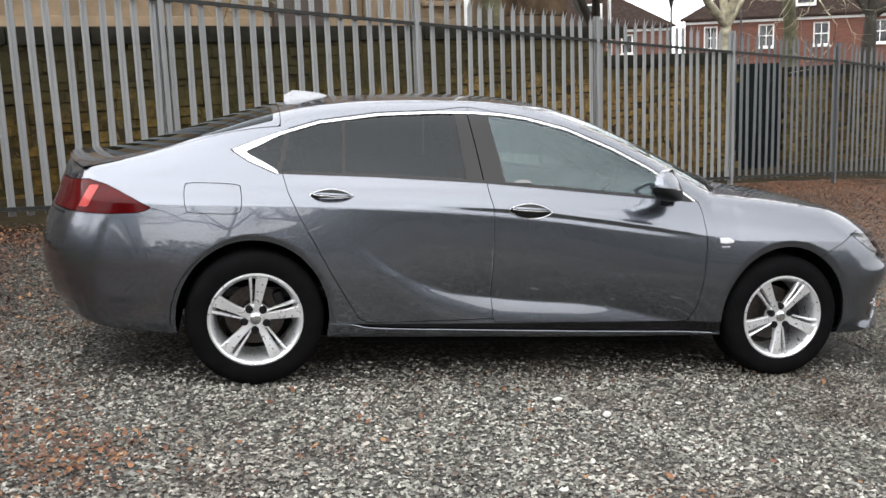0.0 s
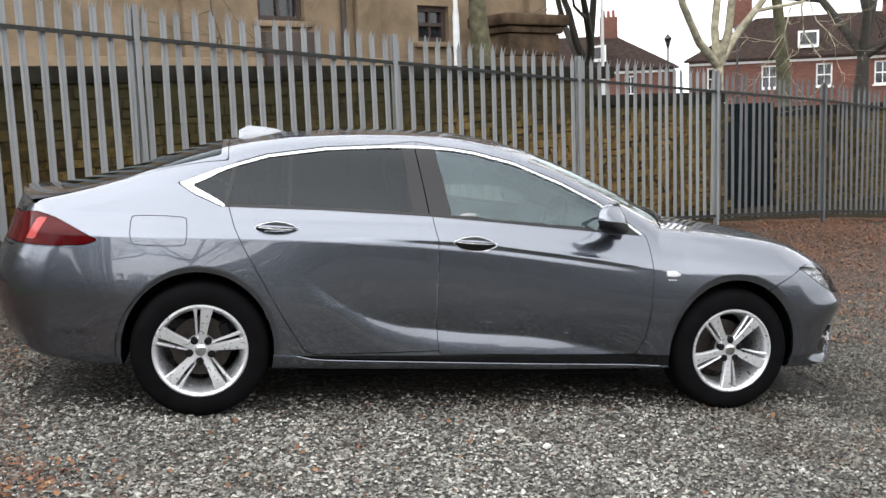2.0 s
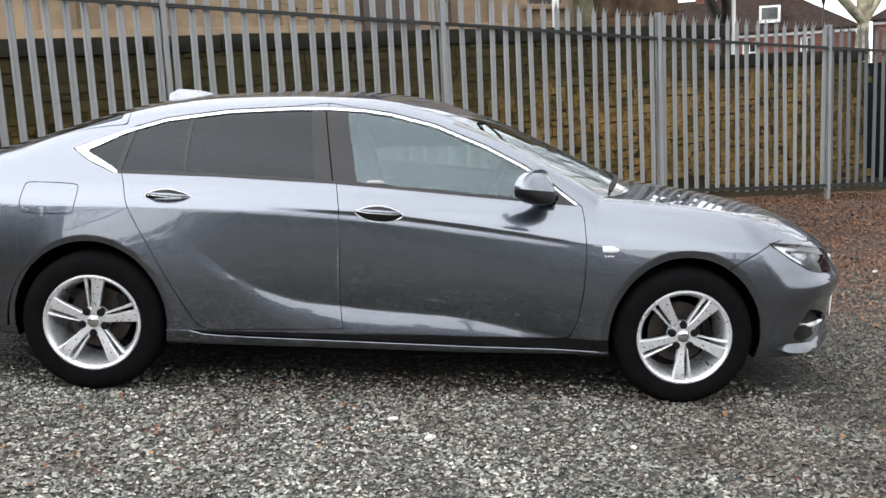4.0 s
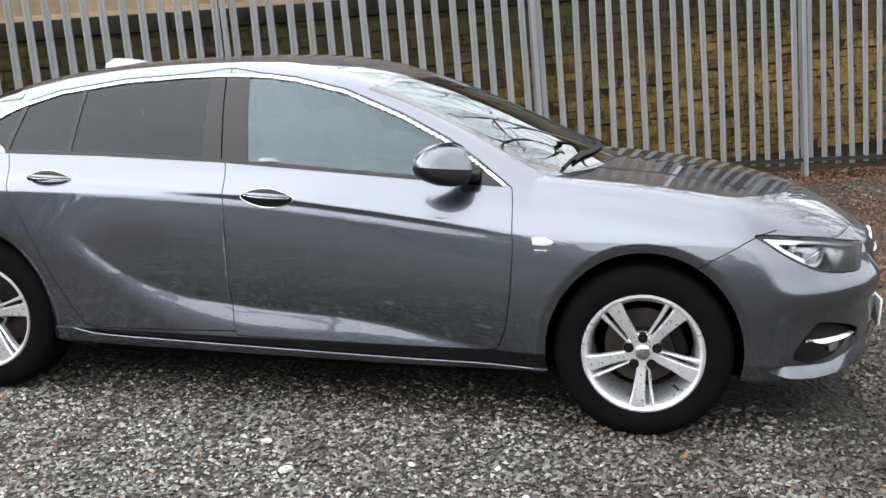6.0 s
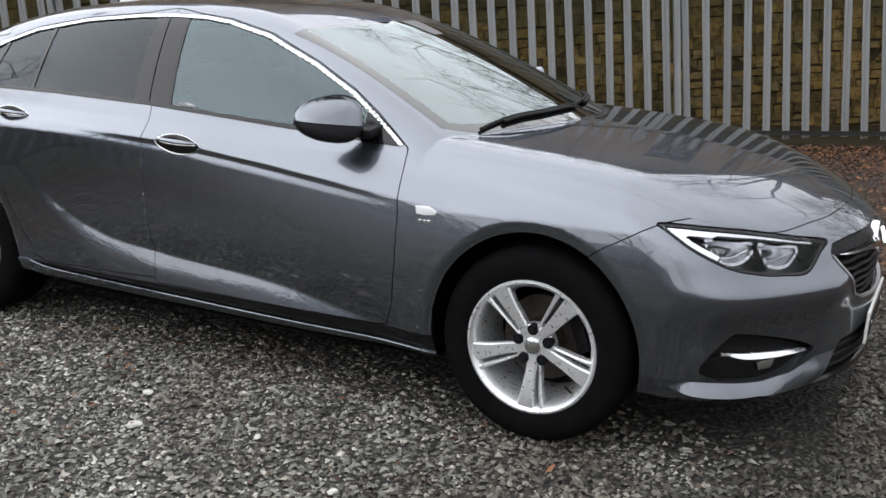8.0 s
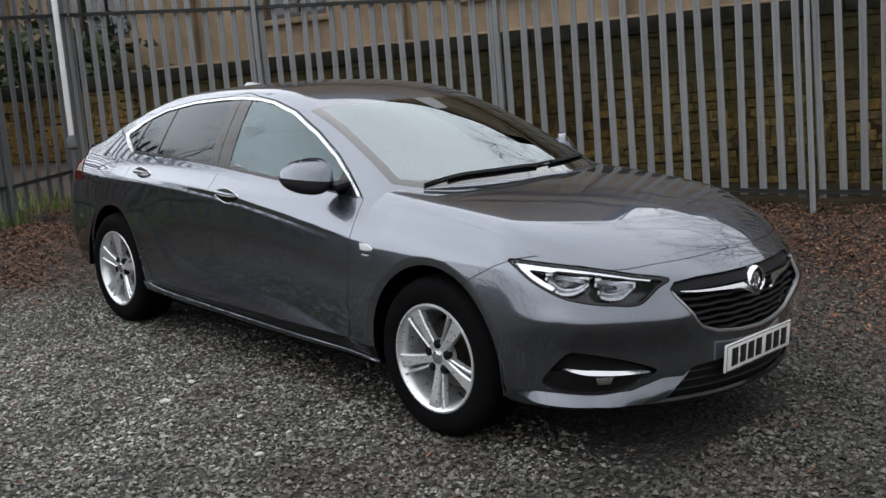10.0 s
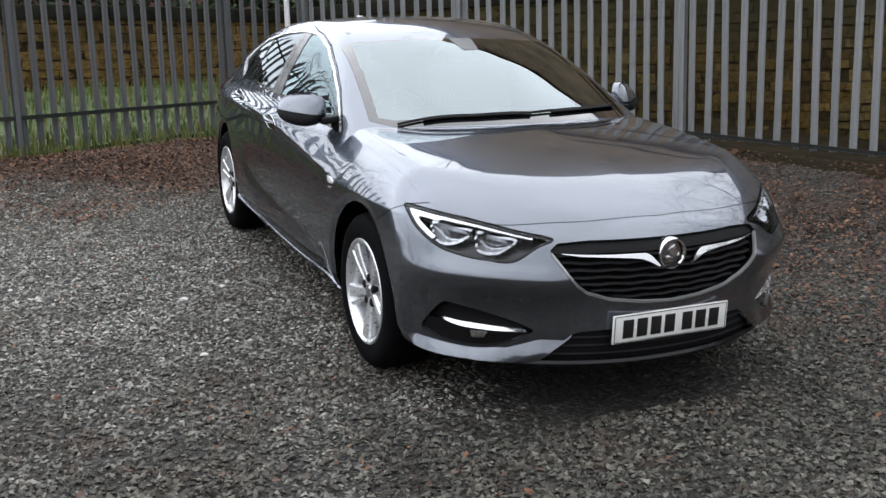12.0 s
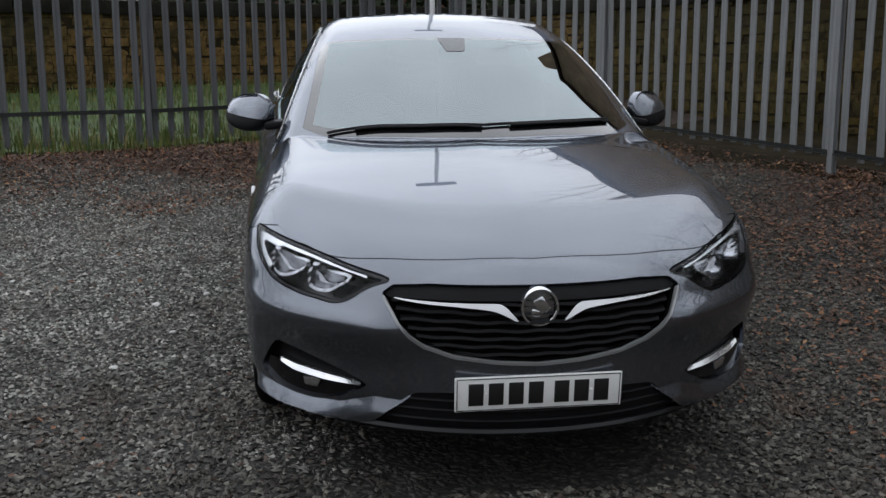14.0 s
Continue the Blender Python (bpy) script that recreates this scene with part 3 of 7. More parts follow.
def lift_skin(name, surf, material, parent, label, height, mirror, rim=0.01):
    """A panel raised by a field of heights, with normals of its own."""
    V, N, T = surf
    N = N / np.linalg.norm(N, axis=1, keepdims=True)
    V2 = V + N * height[:, None]
    fn = np.cross(V2[T[:, 1]] - V2[T[:, 0]], V2[T[:, 2]] - V2[T[:, 0]])
    N2 = np.zeros_like(V2)
    for k in range(3):
        np.add.at(N2, T[:, k], fn)
    flip = np.sign((N2 * N).sum(1))
    N2 = N2 * np.where(flip == 0, 1, flip)[:, None]
    return skin(name, (V2, N2, T), material, parent, label, rim=rim, mirror=mirror)


for side in (False, True):
    sgn = 1 if side else -1
    # painted panels
    skin("body_shell", rest, PAINT, car, mirror=side)
    skin("bonnet", pieces["hood"], PAINT, car, rim=0.014, mirror=side)
    skin("front_bumper", pieces["bumper"], PAINT, car, rim=0.02, mirror=side)
    skin("rear_bumper", pieces["rear_bumper"], PAINT, car, mirror=side)
    skin("tailgate", pieces["tailgate"], PAINT, car, mirror=side)
    skin("fuel_flap", pieces["flap"], PAINT, car, mirror=side) if not side else skin("quarter_panel", pieces["flap"], PAINT, car, mirror=side)
    fd = skin("front_door", pieces["front_door"], PAINT, car, rim=0.014, mirror=side)
    rd = skin("rear_door", pieces["rear_door"], PAINT, car, rim=0.014, mirror=side)
    qx, qa, qz = lines_of(pieces["sill"])
    sl = np.minimum(0.264 - 0.022 * qx + 0.02 * np.exp((-0.95 - qx) / 0.05), 0.34)
    skin("sill_trim", clip(pieces["sill"], sl - qz), BLACK, car, "gloss black strip along the sill", mirror=side)
    skin("sill", clip(pieces["sill"], qz - sl), PAINT, car, lift=0.009, rim=0.02, mirror=side)
    kx = np.linspace(-0.95, 1.0, 27)
    kz = np.minimum(0.264 - 0.022 * kx + 0.02 * np.exp((-0.95 - kx) / 0.05), 0.34)
    part("sill_strip", tube([(float(x), sgn * float(w + 0.010), float(z)) for x, w, z in zip(kx, side_w(kx, kz), kz)], 0.004), PAINT, car, "thin bright line along the foot of the sill")
    # glass
    skin("window_surround", chrome_strip, SATIN, car, "bright chrome strip round the side windows", lift=0.004, rim=0.02, mirror=side)
    glass = [("quarter_glass", -1.6, -1.285, 0.0, 0.045, PRIVACY), ("rear_door_vent_glass", -1.262, -1.0, 0.045, 0.005, PRIVACY), ("rear_door_glass", -0.982, -0.395, 0.005, -0.02, PRIVACY), ("front_door_glass", -0.205, 0.80, -0.035, 0.0, GLASS)]
    for gname, x0, x1, e0, e1, gm in glass:
        g = skin(gname, quad(panes, x0, x1, e0, e1), gm, fd if "front" in gname else (rd if "rear" in gname else car), "tinted window pane", lift=-0.003, rim=0, mirror=side)
    for x0, x1, e0, e1 in ((-1.285, -1.262, 0.045, 0.045), (-1.0, -0.982, 0.005, 0.005), (-0.395, -0.318, -0.02, -0.03), (-0.312, -0.205, -0.03, -0.035)):
        skin("window_pillar", quad(panes, x0, x1, e0, e1), BLACK, fd if x0 > -0.32 else rd, "gloss black pillar cover", lift=0.0, rim=0.006, mirror=side)
    skin("mirror_corner_cover", quad(panes, 0.712, 1.0, 0.0, 0.0), BLACK, fd, "black corner cover", lift=0.002, rim=0.006, mirror=side)
    wx, wa, wz = lines_of(panes)
    wline = curve(wx, (-1.5, -1.331, -0.83, -0.295, 0.07, 0.642, 0.86, 0.9), (1.029, 1.029, 1.027, 1.012, 0.990, 0.952, 0.938, 0.93))
    skin("waist_seal", clip(panes, wz - wline - 0.014), BLACK, car, "black window seal", lift=0.003, rim=0.01, mirror=side)
    # windscreen: clear glass within a black border
    scr = pieces["screen"]
    fs = region("screen", scr)
    sx, sa, sz = lines_of(scr)
    border = np.maximum(np.maximum(fs + 0.014, sx - screen_foot(sa) + 0.055), sa - 0.70 + 0.30 * (sz - 0.99) + 0.038)
    skin("windscreen", clip(scr, border), SCREEN, car, "clear windscreen", rim=0, mirror=side)
    skin("windscreen_border", clip(scr, -border), FRIT, car, "black windscreen border", rim=0.006, mirror=side)
    skin("sensor_patch", clip(scr, np.maximum(sa - 0.062 + 0.16 * np.clip(sx - 0.46, 0, 1), sx - 0.58)), SENSOR, car, "black patch and sensor pod at the head of the windscreen", lift=0.0015, rim=0.0, mirror=side)
    rs = pieces["rear_screen"]
    skin("rear_window", rs, REARGLASS, car, "dark rear window", rim=0.006, mirror=side)
    # lamps
    lamp = pieces["lamp"]
    hl = skin("headlight", lamp, LENS, car, "clear headlight with bright light guide", lift=-0.001, rim=0.0, mirror=side)
    skin("headlight_housing", lamp, LAMPDARK, hl, lift=-0.075, rim=0.0, mirror=side)
    lx, la, lz = lines_of(lamp)
    lu = diag(lx, la)
    ld = region("lamp", lamp)
    skin("headlight_frame", clip(lamp, -(ld + 0.009)), BLACK, hl, lift=-0.002, rim=0.075, mirror=side)
    top_edge = np.interp(lu, (0.0, 0.15, 0.314, 0.459, 0.60), (0.786, 0.774, 0.753, 0.728, 0.703)) - lz
    strip = np.maximum(np.maximum(top_edge - 0.0215 + 0.014 * lu, ld + 0.011), lu - 0.53)
    hook = np.maximum(np.maximum(-(ld + 0.026), ld + 0.011), np.maximum(lu - 0.17, top_edge - 0.115))
    skin("light_guide", clip(lamp, np.minimum(strip, hook)), DRL, hl, "white daytime light guide", lift=-0.006, rim=0.012, mirror=side)
    for poly in BOWLS:
        bd = sdf(poly, lu, lz)
        bowl = clip(lamp, bd)
        bx_, ba_, bz_ = lines_of(bowl)
        bu = diag(bx_, ba_)
        depth = np.clip(-sdf(poly, bu, bz_) / 0.030, 0, 1)
        lift_skin("projector", bowl, REFLECTOR, hl, "bright faceted headlight reflector bowl", -0.020 - 0.042 * np.sqrt(depth) - 0.003 * np.abs(np.sin(bu * 260)) * depth, side, rim=0.0)
        skin("bowl_edge", clip(lamp, np.maximum(np.abs(bd + 0.001) - 0.0045, np.where(lu < poly[0][0] + 0.03, -1.0, lz - poly[0][1] + 0.012))), REFLECTOR, hl, "bright edge of the lamp bowl", lift=-0.016, rim=0.006, mirror=side)
    tail = skin("tail_lamp", pieces["tail"], REDLENS, car, "dark red tail lamp", lift=0.004, rim=0.02, mirror=side)
    tx, ta, tz = lines_of(pieces["tail"])
    skin("tail_light_guide", clip(pieces["tail"], np.maximum(np.abs(tx + 2.20 - 0.5 * (tz - 0.89)) - 0.022, np.abs(tz - 0.895) - 0.05)), REDGUIDE, tail, "brighter red light guide", lift=0.0055, rim=0.003, mirror=side)
    skin("fog_recess", pieces["fog"], PLASTIC, car, "black fog lamp recess", lift=-0.035, rim=0.0, mirror=side)
    skin("lower_intake", pieces["intake"], PLASTIC, car, "black lower intake", lift=-0.012, rim=0.02, mirror=side)
    lip = keep(base, "lip")
    lpx, lpa, lpz = lines_of(lip)
    lip_top = np.interp(diag(lpx, lpa), (0.01, 0.10, 0.22, 0.32, 0.39, 0.455, 0.50, 0.575, 0.69), (0.285, 0.297, 0.288, 0.280, 0.285, 0.303, 0.330, 0.356, 0.353))
    lift_skin("bumper_blade", lip, PAINT, car, "silver-grey blade under the fog lamp", -0.003 - 0.012 * sstep(0.36, 0.52, diag(lpx, lpa)) + (0.003 + (0.85 - 0.40 * sstep(0.34, 0.50, diag(lpx, lpa))) * np.clip(lip_top - lpz, 0, 0.042 + 0.035 * sstep(0.30, 0.42, diag(lpx, lpa)))) * sstep(-0.02, 0.12, diag(lpx, lpa)), side, rim=0.02)
    # dark inner shell behind the gaps
    inn = without(body_surface(3), "arch")
    for nm in ("dlo", "screen", "rear_screen", "lamp", "grille", "fog"):
        inn = without(inn, nm, -0.012)
    skin("inner_shell", inn, VOID, car, "dark inner body", lift=-0.022, rim=0.0, mirror=side)


# wheel wells, underbody and cabin
def shell_box(name, bm, material, parent=car, label="", **k):
    return part(name, bm, material, parent, label, **k)


for hx in (-HUBX, HUBX):
    for sy in (-1, 1):
        bm = bmesh.new()
        y0, y1 = sy * 0.872, sy * 0.52
        ring0, ring1 = [], []
        for k in range(25):
            a = radians(-4 + 188 * k / 24)
            ring0.append(bm.verts.new((hx + 0.402 * math.cos(a), y0, HUBZ + 0.402 * math.sin(a))))
            ring1.append(bm.verts.new((hx + 0.402 * math.cos(a), y1, HUBZ + 0.402 * math.sin(a))))
        for k in range(24):
            bm.faces.new((ring0[k], ring0[k + 1], ring1[k + 1], ring1[k]))
        bm.faces.new(ring1)
        shell_box("wheel_arch_liner", bm, VOID)
shell_box("underbody", box(3.5, 1.22, 0.09, pose(0.2, 0, 0.22)), VOID)
shell_box("floor_pan", box(1.86, 1.60, 0.06, pose(0.0, 0, 0.205), 0.02), VOID)
shell_box("engine_bay", box(0.5, 1.1, 0.3, pose(1.86, 0, 0.55)), VOID)
shell_box("cabin_floor", box(2.6, 1.36, 0.05, pose(-0.3, 0, 0.42)), CABIN)
shell_box("parcel_shelf", box(1.1, 1.1, 0.03, pose(-1.75, 0, 0.98), 0.01), CABIN)


def seat(x, y):
    s = part("seat_cushion", box(0.50, 0.50, 0.16, pose(x + 0.05, y, 0.60, 0, -6, 0), 0.05, seg=3), CABIN, car)
    part("seat_back", box(0.13, 0.48, 0.60, pose(x - 0.25, y, 0.88, 0, -20, 0), 0.05, seg=3), CABIN, s)
    part("headrest", box(0.09, 0.25, 0.16, pose(x - 0.39, y, 1.23, 0, -14, 0), 0.035, seg=3), CABIN, s)


for sx0, sy0 in ((0.10, -0.37), (0.10, 0.37), (-0.78, -0.36), (-0.78, 0.36)):
    seat(sx0, sy0)
shell_box("dashboard", box(0.42, 1.36, 0.22, pose(0.78, 0, 0.86, 0, 12, 0), 0.06, seg=3), CABIN)
swb = lathe([(0.165 + 0.014 * math.cos(a), 0.014 * math.sin(a)) for a in [2 * math.pi * k / 8 for k in range(9)]], 32, "x", m=pose(0.50, -0.37, 0.95, 0, 22, 0))
for a in (0, 120, 240):
    box(0.015, 0.04, 0.15, pose(0.50, -0.37, 0.95, 0, 22, 0) @ pose(0, 0, 0, a + 60, 0, 0) @ pose(0, 0, 0.085), 0.0, swb)
box(0.04, 0.11, 0.09, pose(0.51, -0.37, 0.95, 0, 22, 0), 0.015, swb)
shell_box("steering_wheel", swb, PLASTIC)
shell_box("mirror_sensor_housing", box(0.09, 0.11, 0.07, pose(0.47, -0.01, 1.282, 0, 24, 0), 0.02, seg=3), PLASTIC)


# wheels: five pairs of spokes, each a broad blade and a narrow rib
def wheel(m, first_angle):
    w = new("wheel")
    w.parent = car
    w.matrix_local = m
    tagged(w, "silver five-spoke alloy wheel with black tyre")
    tyre = [(0.222, -0.006), (0.236, -0.014), (0.262, -0.020), (0.292, -0.020), (0.312, -0.012), (0.327, 0.002), (0.334, 0.016), (0.3375, 0.032)]
    for k in range(4):
        c = 0.058 + 0.037 * k
        tyre += [(0.3385, c - 0.012), (0.3385, c - 0.005), (0.331, c - 0.004), (0.331, c + 0.004), (0.3385, c + 0.005), (0.3385, c + 0.012)]
    tyre += [(0.334, 0.198), (0.315, 0.215), (0.25, 0.225), (0.222, 0.21), (0.222, -0.006)]
    part("tyre", lathe(tyre, 96, m=pose(0, 0, 0)), RUBBER, w)
    rim = [(0.232, -0.010), (0.229, -0.016), (0.222, -0.017), (0.216, -0.012), (0.208, 0.000), (0.200, 0.02), (0.195, 0.06), (0.19, 0.19), (0.2, 0.20), (0.23, 0.2)]
    part("rim", lathe(rim, 96), ALLOY, w)

    def dish(r):
        return 0.012 - 0.020 * sstep(0.03, 0.21, np.array(r)).item()

    for k in range(5):
        a = radians(first_angle + 72 * k)
        ca, sa = math.cos(a), math.sin(a)
        bm = bmesh.new()

        def strip(stations, bevel=0.003):
            """A bar with a flat face, given as (radius, low edge, high edge)."""
            rows = []
            for r, lo, hi in stations:
                d = dish(r)
                row = []
                for t, dep in ((lo, 0.030), (lo, 0.006), (lo + bevel * 1.6, 0.0), (hi - bevel * 1.6, 0.0), (hi, 0.006), (hi, 0.030)):
                    row.append(bm.verts.new((r * ca - t * sa, d + dep, r * sa + t * ca)))
                rows.append(row)
            for u, v in zip(rows, rows[1:]):
                for j in range(5):
                    bm.faces.new((u[j], u[j + 1], v[j + 1], v[j]))
            bm.faces.new(rows[0])
            bm.faces.new(rows[-1][::-1])

        strip([(0.030, -0.020, 0.018), (0.06, -0.023, 0.014), (0.10, -0.029, 0.010), (0.15, -0.038, 0.009), (0.195, -0.049, 0.010), (0.219, -0.056, 0.011)])
        strip([(0.030, 0.012, 0.022), (0.07, 0.019, 0.027), (0.10, 0.021, 0.031), (0.15, 0.024, 0.036), (0.195, 0.027, 0.043), (0.219, 0.028, 0.052)])
        part("spoke", bm, ALLOY, w, angle=25)
    hub = lathe([(0.0, 0.008), (0.024, 0.008), (0.030, 0.010), (0.031, 0.014), (0.060, 0.016), (0.072, 0.022), (0.075, 0.05)], 48)
    part("wheel_hub", hub, ALLOY, w)
    part("centre_cap", lathe([(0.0, 0.002), (0.020, 0.003), (0.027, 0.006), (0.028, 0.012)], 32), BRIGHT, w, "silver centre cap")
    for k in range(5):
        a = radians(first_angle + 36 + 72 * k)
        mm = Matrix.Translation((0.056 * math.cos(a), 0, 0.056 * math.sin(a)))
        part("wheel_bolt", lathe([(0.0, 0.004), (0.0095, 0.004), (0.011, 0.006), (0.011, 0.014), (0.0165, 0.0075), (0.019, 0.0090), (0.0195, 0.03)], 12, m=mm), PLASTIC, w)
    part("brake_disc", lathe([(0.0, 0.10), (0.07, 0.10), (0.075, 0.115), (0.148, 0.115), (0.148, 0.135), (0.0, 0.135)], 48), simple("worn_brake_disc", (0.06, 0.05, 0.045), 0.5, metal=0.7, vary=0.3, scale=30) if "worn_brake_disc" not in bpy.data.materials else bpy.data.materials["worn_brake_disc"], w)
    part("brake_caliper", box(0.05, 0.07, 0.15, Matrix.Rotation(radians(-20), 4, "Y") @ pose(0.135, 0.125, 0), 0.012), PLASTIC, w)
    part("tyre_valve", tube([(0.17 * math.cos(radians(first_angle + 42)), 0.012, 0.17 * math.sin(radians(first_angle + 42))), (0.200 * math.cos(radians(first_angle + 42)), 0.022, 0.200 * math.sin(radians(first_angle + 42)))], 0.004), PLASTIC, w)
    return w


wheel(pose(HUBX, -0.878, HUBZ), 272)
wheel(pose(-HUBX, -0.868, HUBZ), 88)
wheel(pose(HUBX, 0.878, HUBZ, 0, 0, 180), 100)
wheel(pose(-HUBX, 0.868, HUBZ, 0, 0, 180), 60)

# grille, emblem, number plate
gr = pieces["grille"]
GREYLINE = simple("satin_grey_strip", (0.34, 0.345, 0.35), 0.45, metal=0.6, vary=0.04)
WING = smooth_loop([(0.446, 0.657), (0.36, 0.653), (0.26, 0.651), (0.15, 0.651), (0.118, 0.648), (0.095, 0.630), (0.068, 0.598), (0.088, 0.606), (0.12, 0.622), (0.16, 0.633), (0.26, 0.641), (0.36, 0.646)], 3)
for side in (False, True):
    sgn = 1 if side else -1
    g = skin("grille_frame", gr, VOID, car, "black grille recess", lift=-0.055, rim=0, mirror=side)
    fgr = region("grille", gr)
    gx_, ga_, gz_ = lines_of(gr)
    skin("grille_surround", clip(gr, np.maximum(-(fgr + 0.009), gz_ - 0.66)), GREYLINE, car, "thin grey line round the grille", lift=0.003, rim=0.012, mirror=side)
    skin("grille_top_panel", clip(gr, np.maximum(0.660 - gz_, ga_ - 0.46)), PLASTIC, car, "gloss black panel", lift=-0.014, rim=0.03, mirror=side)
    wing = clip(base, np.where(base[0][:, 0] > 2.0, sdf(WING, -base[0][:, 1], base[0][:, 2]), 9.0))
    skin("grille_wing", wing, CHROME, car, "chrome wing bar", lift=0.004, rim=0.012, mirror=side)
    # fog lamp: chrome bar and lens
    ys = np.linspace(0.785, 0.535, 14)
    zs = np.interp(ys, (0.535, 0.64, 0.74, 0.80), (0.358, 0.360, 0.368, 0.386))
    xs = skin_x(ys, zs) - 0.003
    bm = bmesh.new()
    rows = []
    for i, (x, y, z) in enumerate(zip(xs, ys, zs)):
        h = 0.0075 * math.sin(math.pi * (0.10 + 0.82 * (i / 13) ** 0.6)) + 0.001
        rows.append([bm.verts.new(p) for p in ((x - 0.034, sgn * y, z + h), (x - 0.017, sgn * y, z + h), (x - 0.004, sgn * y, z - h), (x - 0.03, sgn * y, z - h - 0.004))])
    for u, v in zip(rows, rows[1:]):
        for j in range(4):
            bm.faces.new((u[j], u[(j + 1) % 4], v[(j + 1) % 4], v[j]))
    bm.faces.new(rows[0])
    bm.faces.new(rows[-1][::-1])
    part("fog_lamp_bar", bm, simple("bright_satin_bar", (0.86, 0.87, 0.88), 0.25, metal=0.85, vary=0.02) if side is False else bpy.data.materials["bright_satin_bar"], car, "chrome bar over the fog lamp", angle=30)
    fx_, fa_, fz_ = lines_of(pieces["fog"])
    skin("fog_lamp_cover", clip(pieces["fog"], fz_ - np.interp(fa_, (0.535, 0.64, 0.74, 0.80), (0.350, 0.352, 0.360, 0.378))), BLACK, car, "dark glossy fog lamp cover", lift=-0.012, rim=0.01, mirror=side)
    fm = pose(2.112, sgn * 0.675, 0.335, 0, 0, sgn * 38)
    part("fog_lamp", prism([(-0.034, 0.012), (0.036, 0.016), (0.022, -0.012), (-0.026, -0.014)], 0.012, fm @ pose(0.020, 0, 0, 0, 0, 90), bevel=0.002), BRIGHT, car, "small bright fog lamp reflector")
for k in range(7):
    z0 = 0.640 - 0.026 * k
    half = float(np.interp(z0, [0.455, 0.479, 0.508, 0.542, 0.585, 0.66], [0.0, 0.255, 0.335, 0.38, 0.418, 0.452])) - 0.004
    ys = np.linspace(-half, half, 41)
    zz = z0 + 0.006 * np.abs(ys) ** 2 / 0.2 + 0.0022 * np.sin(ys * 46 + 1.5 * (k % 2))
    xx = front_x(ys, zz) - 0.030
    bm = bmesh.new()
    rows = [[bm.verts.new(p) for p in ((x - 0.02, y, z + 0.007), (x + 0.004, y, z + 0.005), (x + 0.009, y, z - 0.003), (x - 0.02, y, z - 0.009))] for x, y, z in zip(xx, ys, zz)]
    for u, v in zip(rows, rows[1:]):
        for j in range(4):
            bm.faces.new((u[j], u[(j + 1) % 4], v[(j + 1) % 4], v[j]))
    part("grille_slat", bm, PLASTIC, car, angle=30)
EMB = pose(2.348, 0.0, 0.634, 0, 0, 0)
em = part("emblem_ring", lathe([(0.048, 0.008), (0.052, 0.014), (0.058, 0.014), (0.062, 0.006), (0.062, -0.02)], 48, "x", m=EMB), CHROME, car, "chrome ring emblem")
part("emblem_disc", lathe([(0.0, 0.006), (0.03, 0.005), (0.050, 0.002)], 40, "x", m=EMB), simple("dark_chrome", (0.38, 0.385, 0.40), 0.2, metal=1.0), em)
part("emblem_shape", box(0.006, 0.035, 0.05, EMB @ pose(0.008, 0.006, 0.006, 35, 0, 0), 0.004, box(0.006, 0.03, 0.02, EMB @ pose(0.008, -0.012, -0.018, -20, 0, 0), 0.004)), CHROME, em)
WHITEPLATE = simple("white_plate_face", (0.80, 0.80, 0.78), 0.3, vary=0.03)
INK = simple("black_ink", (0.01, 0.01, 0.01), 0.4)
PL = pose(2.376, 0.0, 0.371, 0, 2.0, 0)
plate = part("number_plate", box(0.010, 0.520, 0.111, PL, 0.003), WHITEPLATE, car, "white number plate with black characters as bars")
for k, y in enumerate((-0.182, -0.120, -0.058, 0.004, 0.084, 0.146, 0.208)):
    part("plate_bar", box(0.002, 0.046, 0.072, PL @ pose(0.0065, y - 0.013, 0.0), 0.0006), INK, plate)
for y, z, sy_, sz_ in ((0, 0.051, 0.508, 0.0025), (0, -0.051, 0.508, 0.0025), (0.253, 0, 0.0025, 0.10), (-0.253, 0, 0.0025, 0.10)):
    part("plate_border", box(0.001, sy_, sz_, PL @ pose(0.0058, y, z)), INK, plate)
for y in (-0.164, 0.164):
    part("plate_screw", lathe([(0.0, 0.010), (0.005, 0.0095), (0.006, 0.006)], 12, "x", m=PL @ pose(0, y, 0.0)), WHITEPLATE, plate)
for k, z0 in enumerate((0.335, 0.302, 0.268)):
    ys = np.linspace(-0.42 - 0.03 * k, 0.42 + 0.03 * k, 25)
    bm = tube([(float(front_x(np.array(y), np.array(z0))) - 0.010, float(y), z0) for y in ys], 0.006, sides=6)
    part("intake_bar", bm, PLASTIC, car)
bm = tube([(float(front_x(np.array(y), np.array(0.235))) - 0.004, float(y), 0.232) for y in np.linspace(-0.60, 0.60, 31)], 0.016, sides=8)
part("front_splitter", bm, BLACK, car, "black lower splitter")

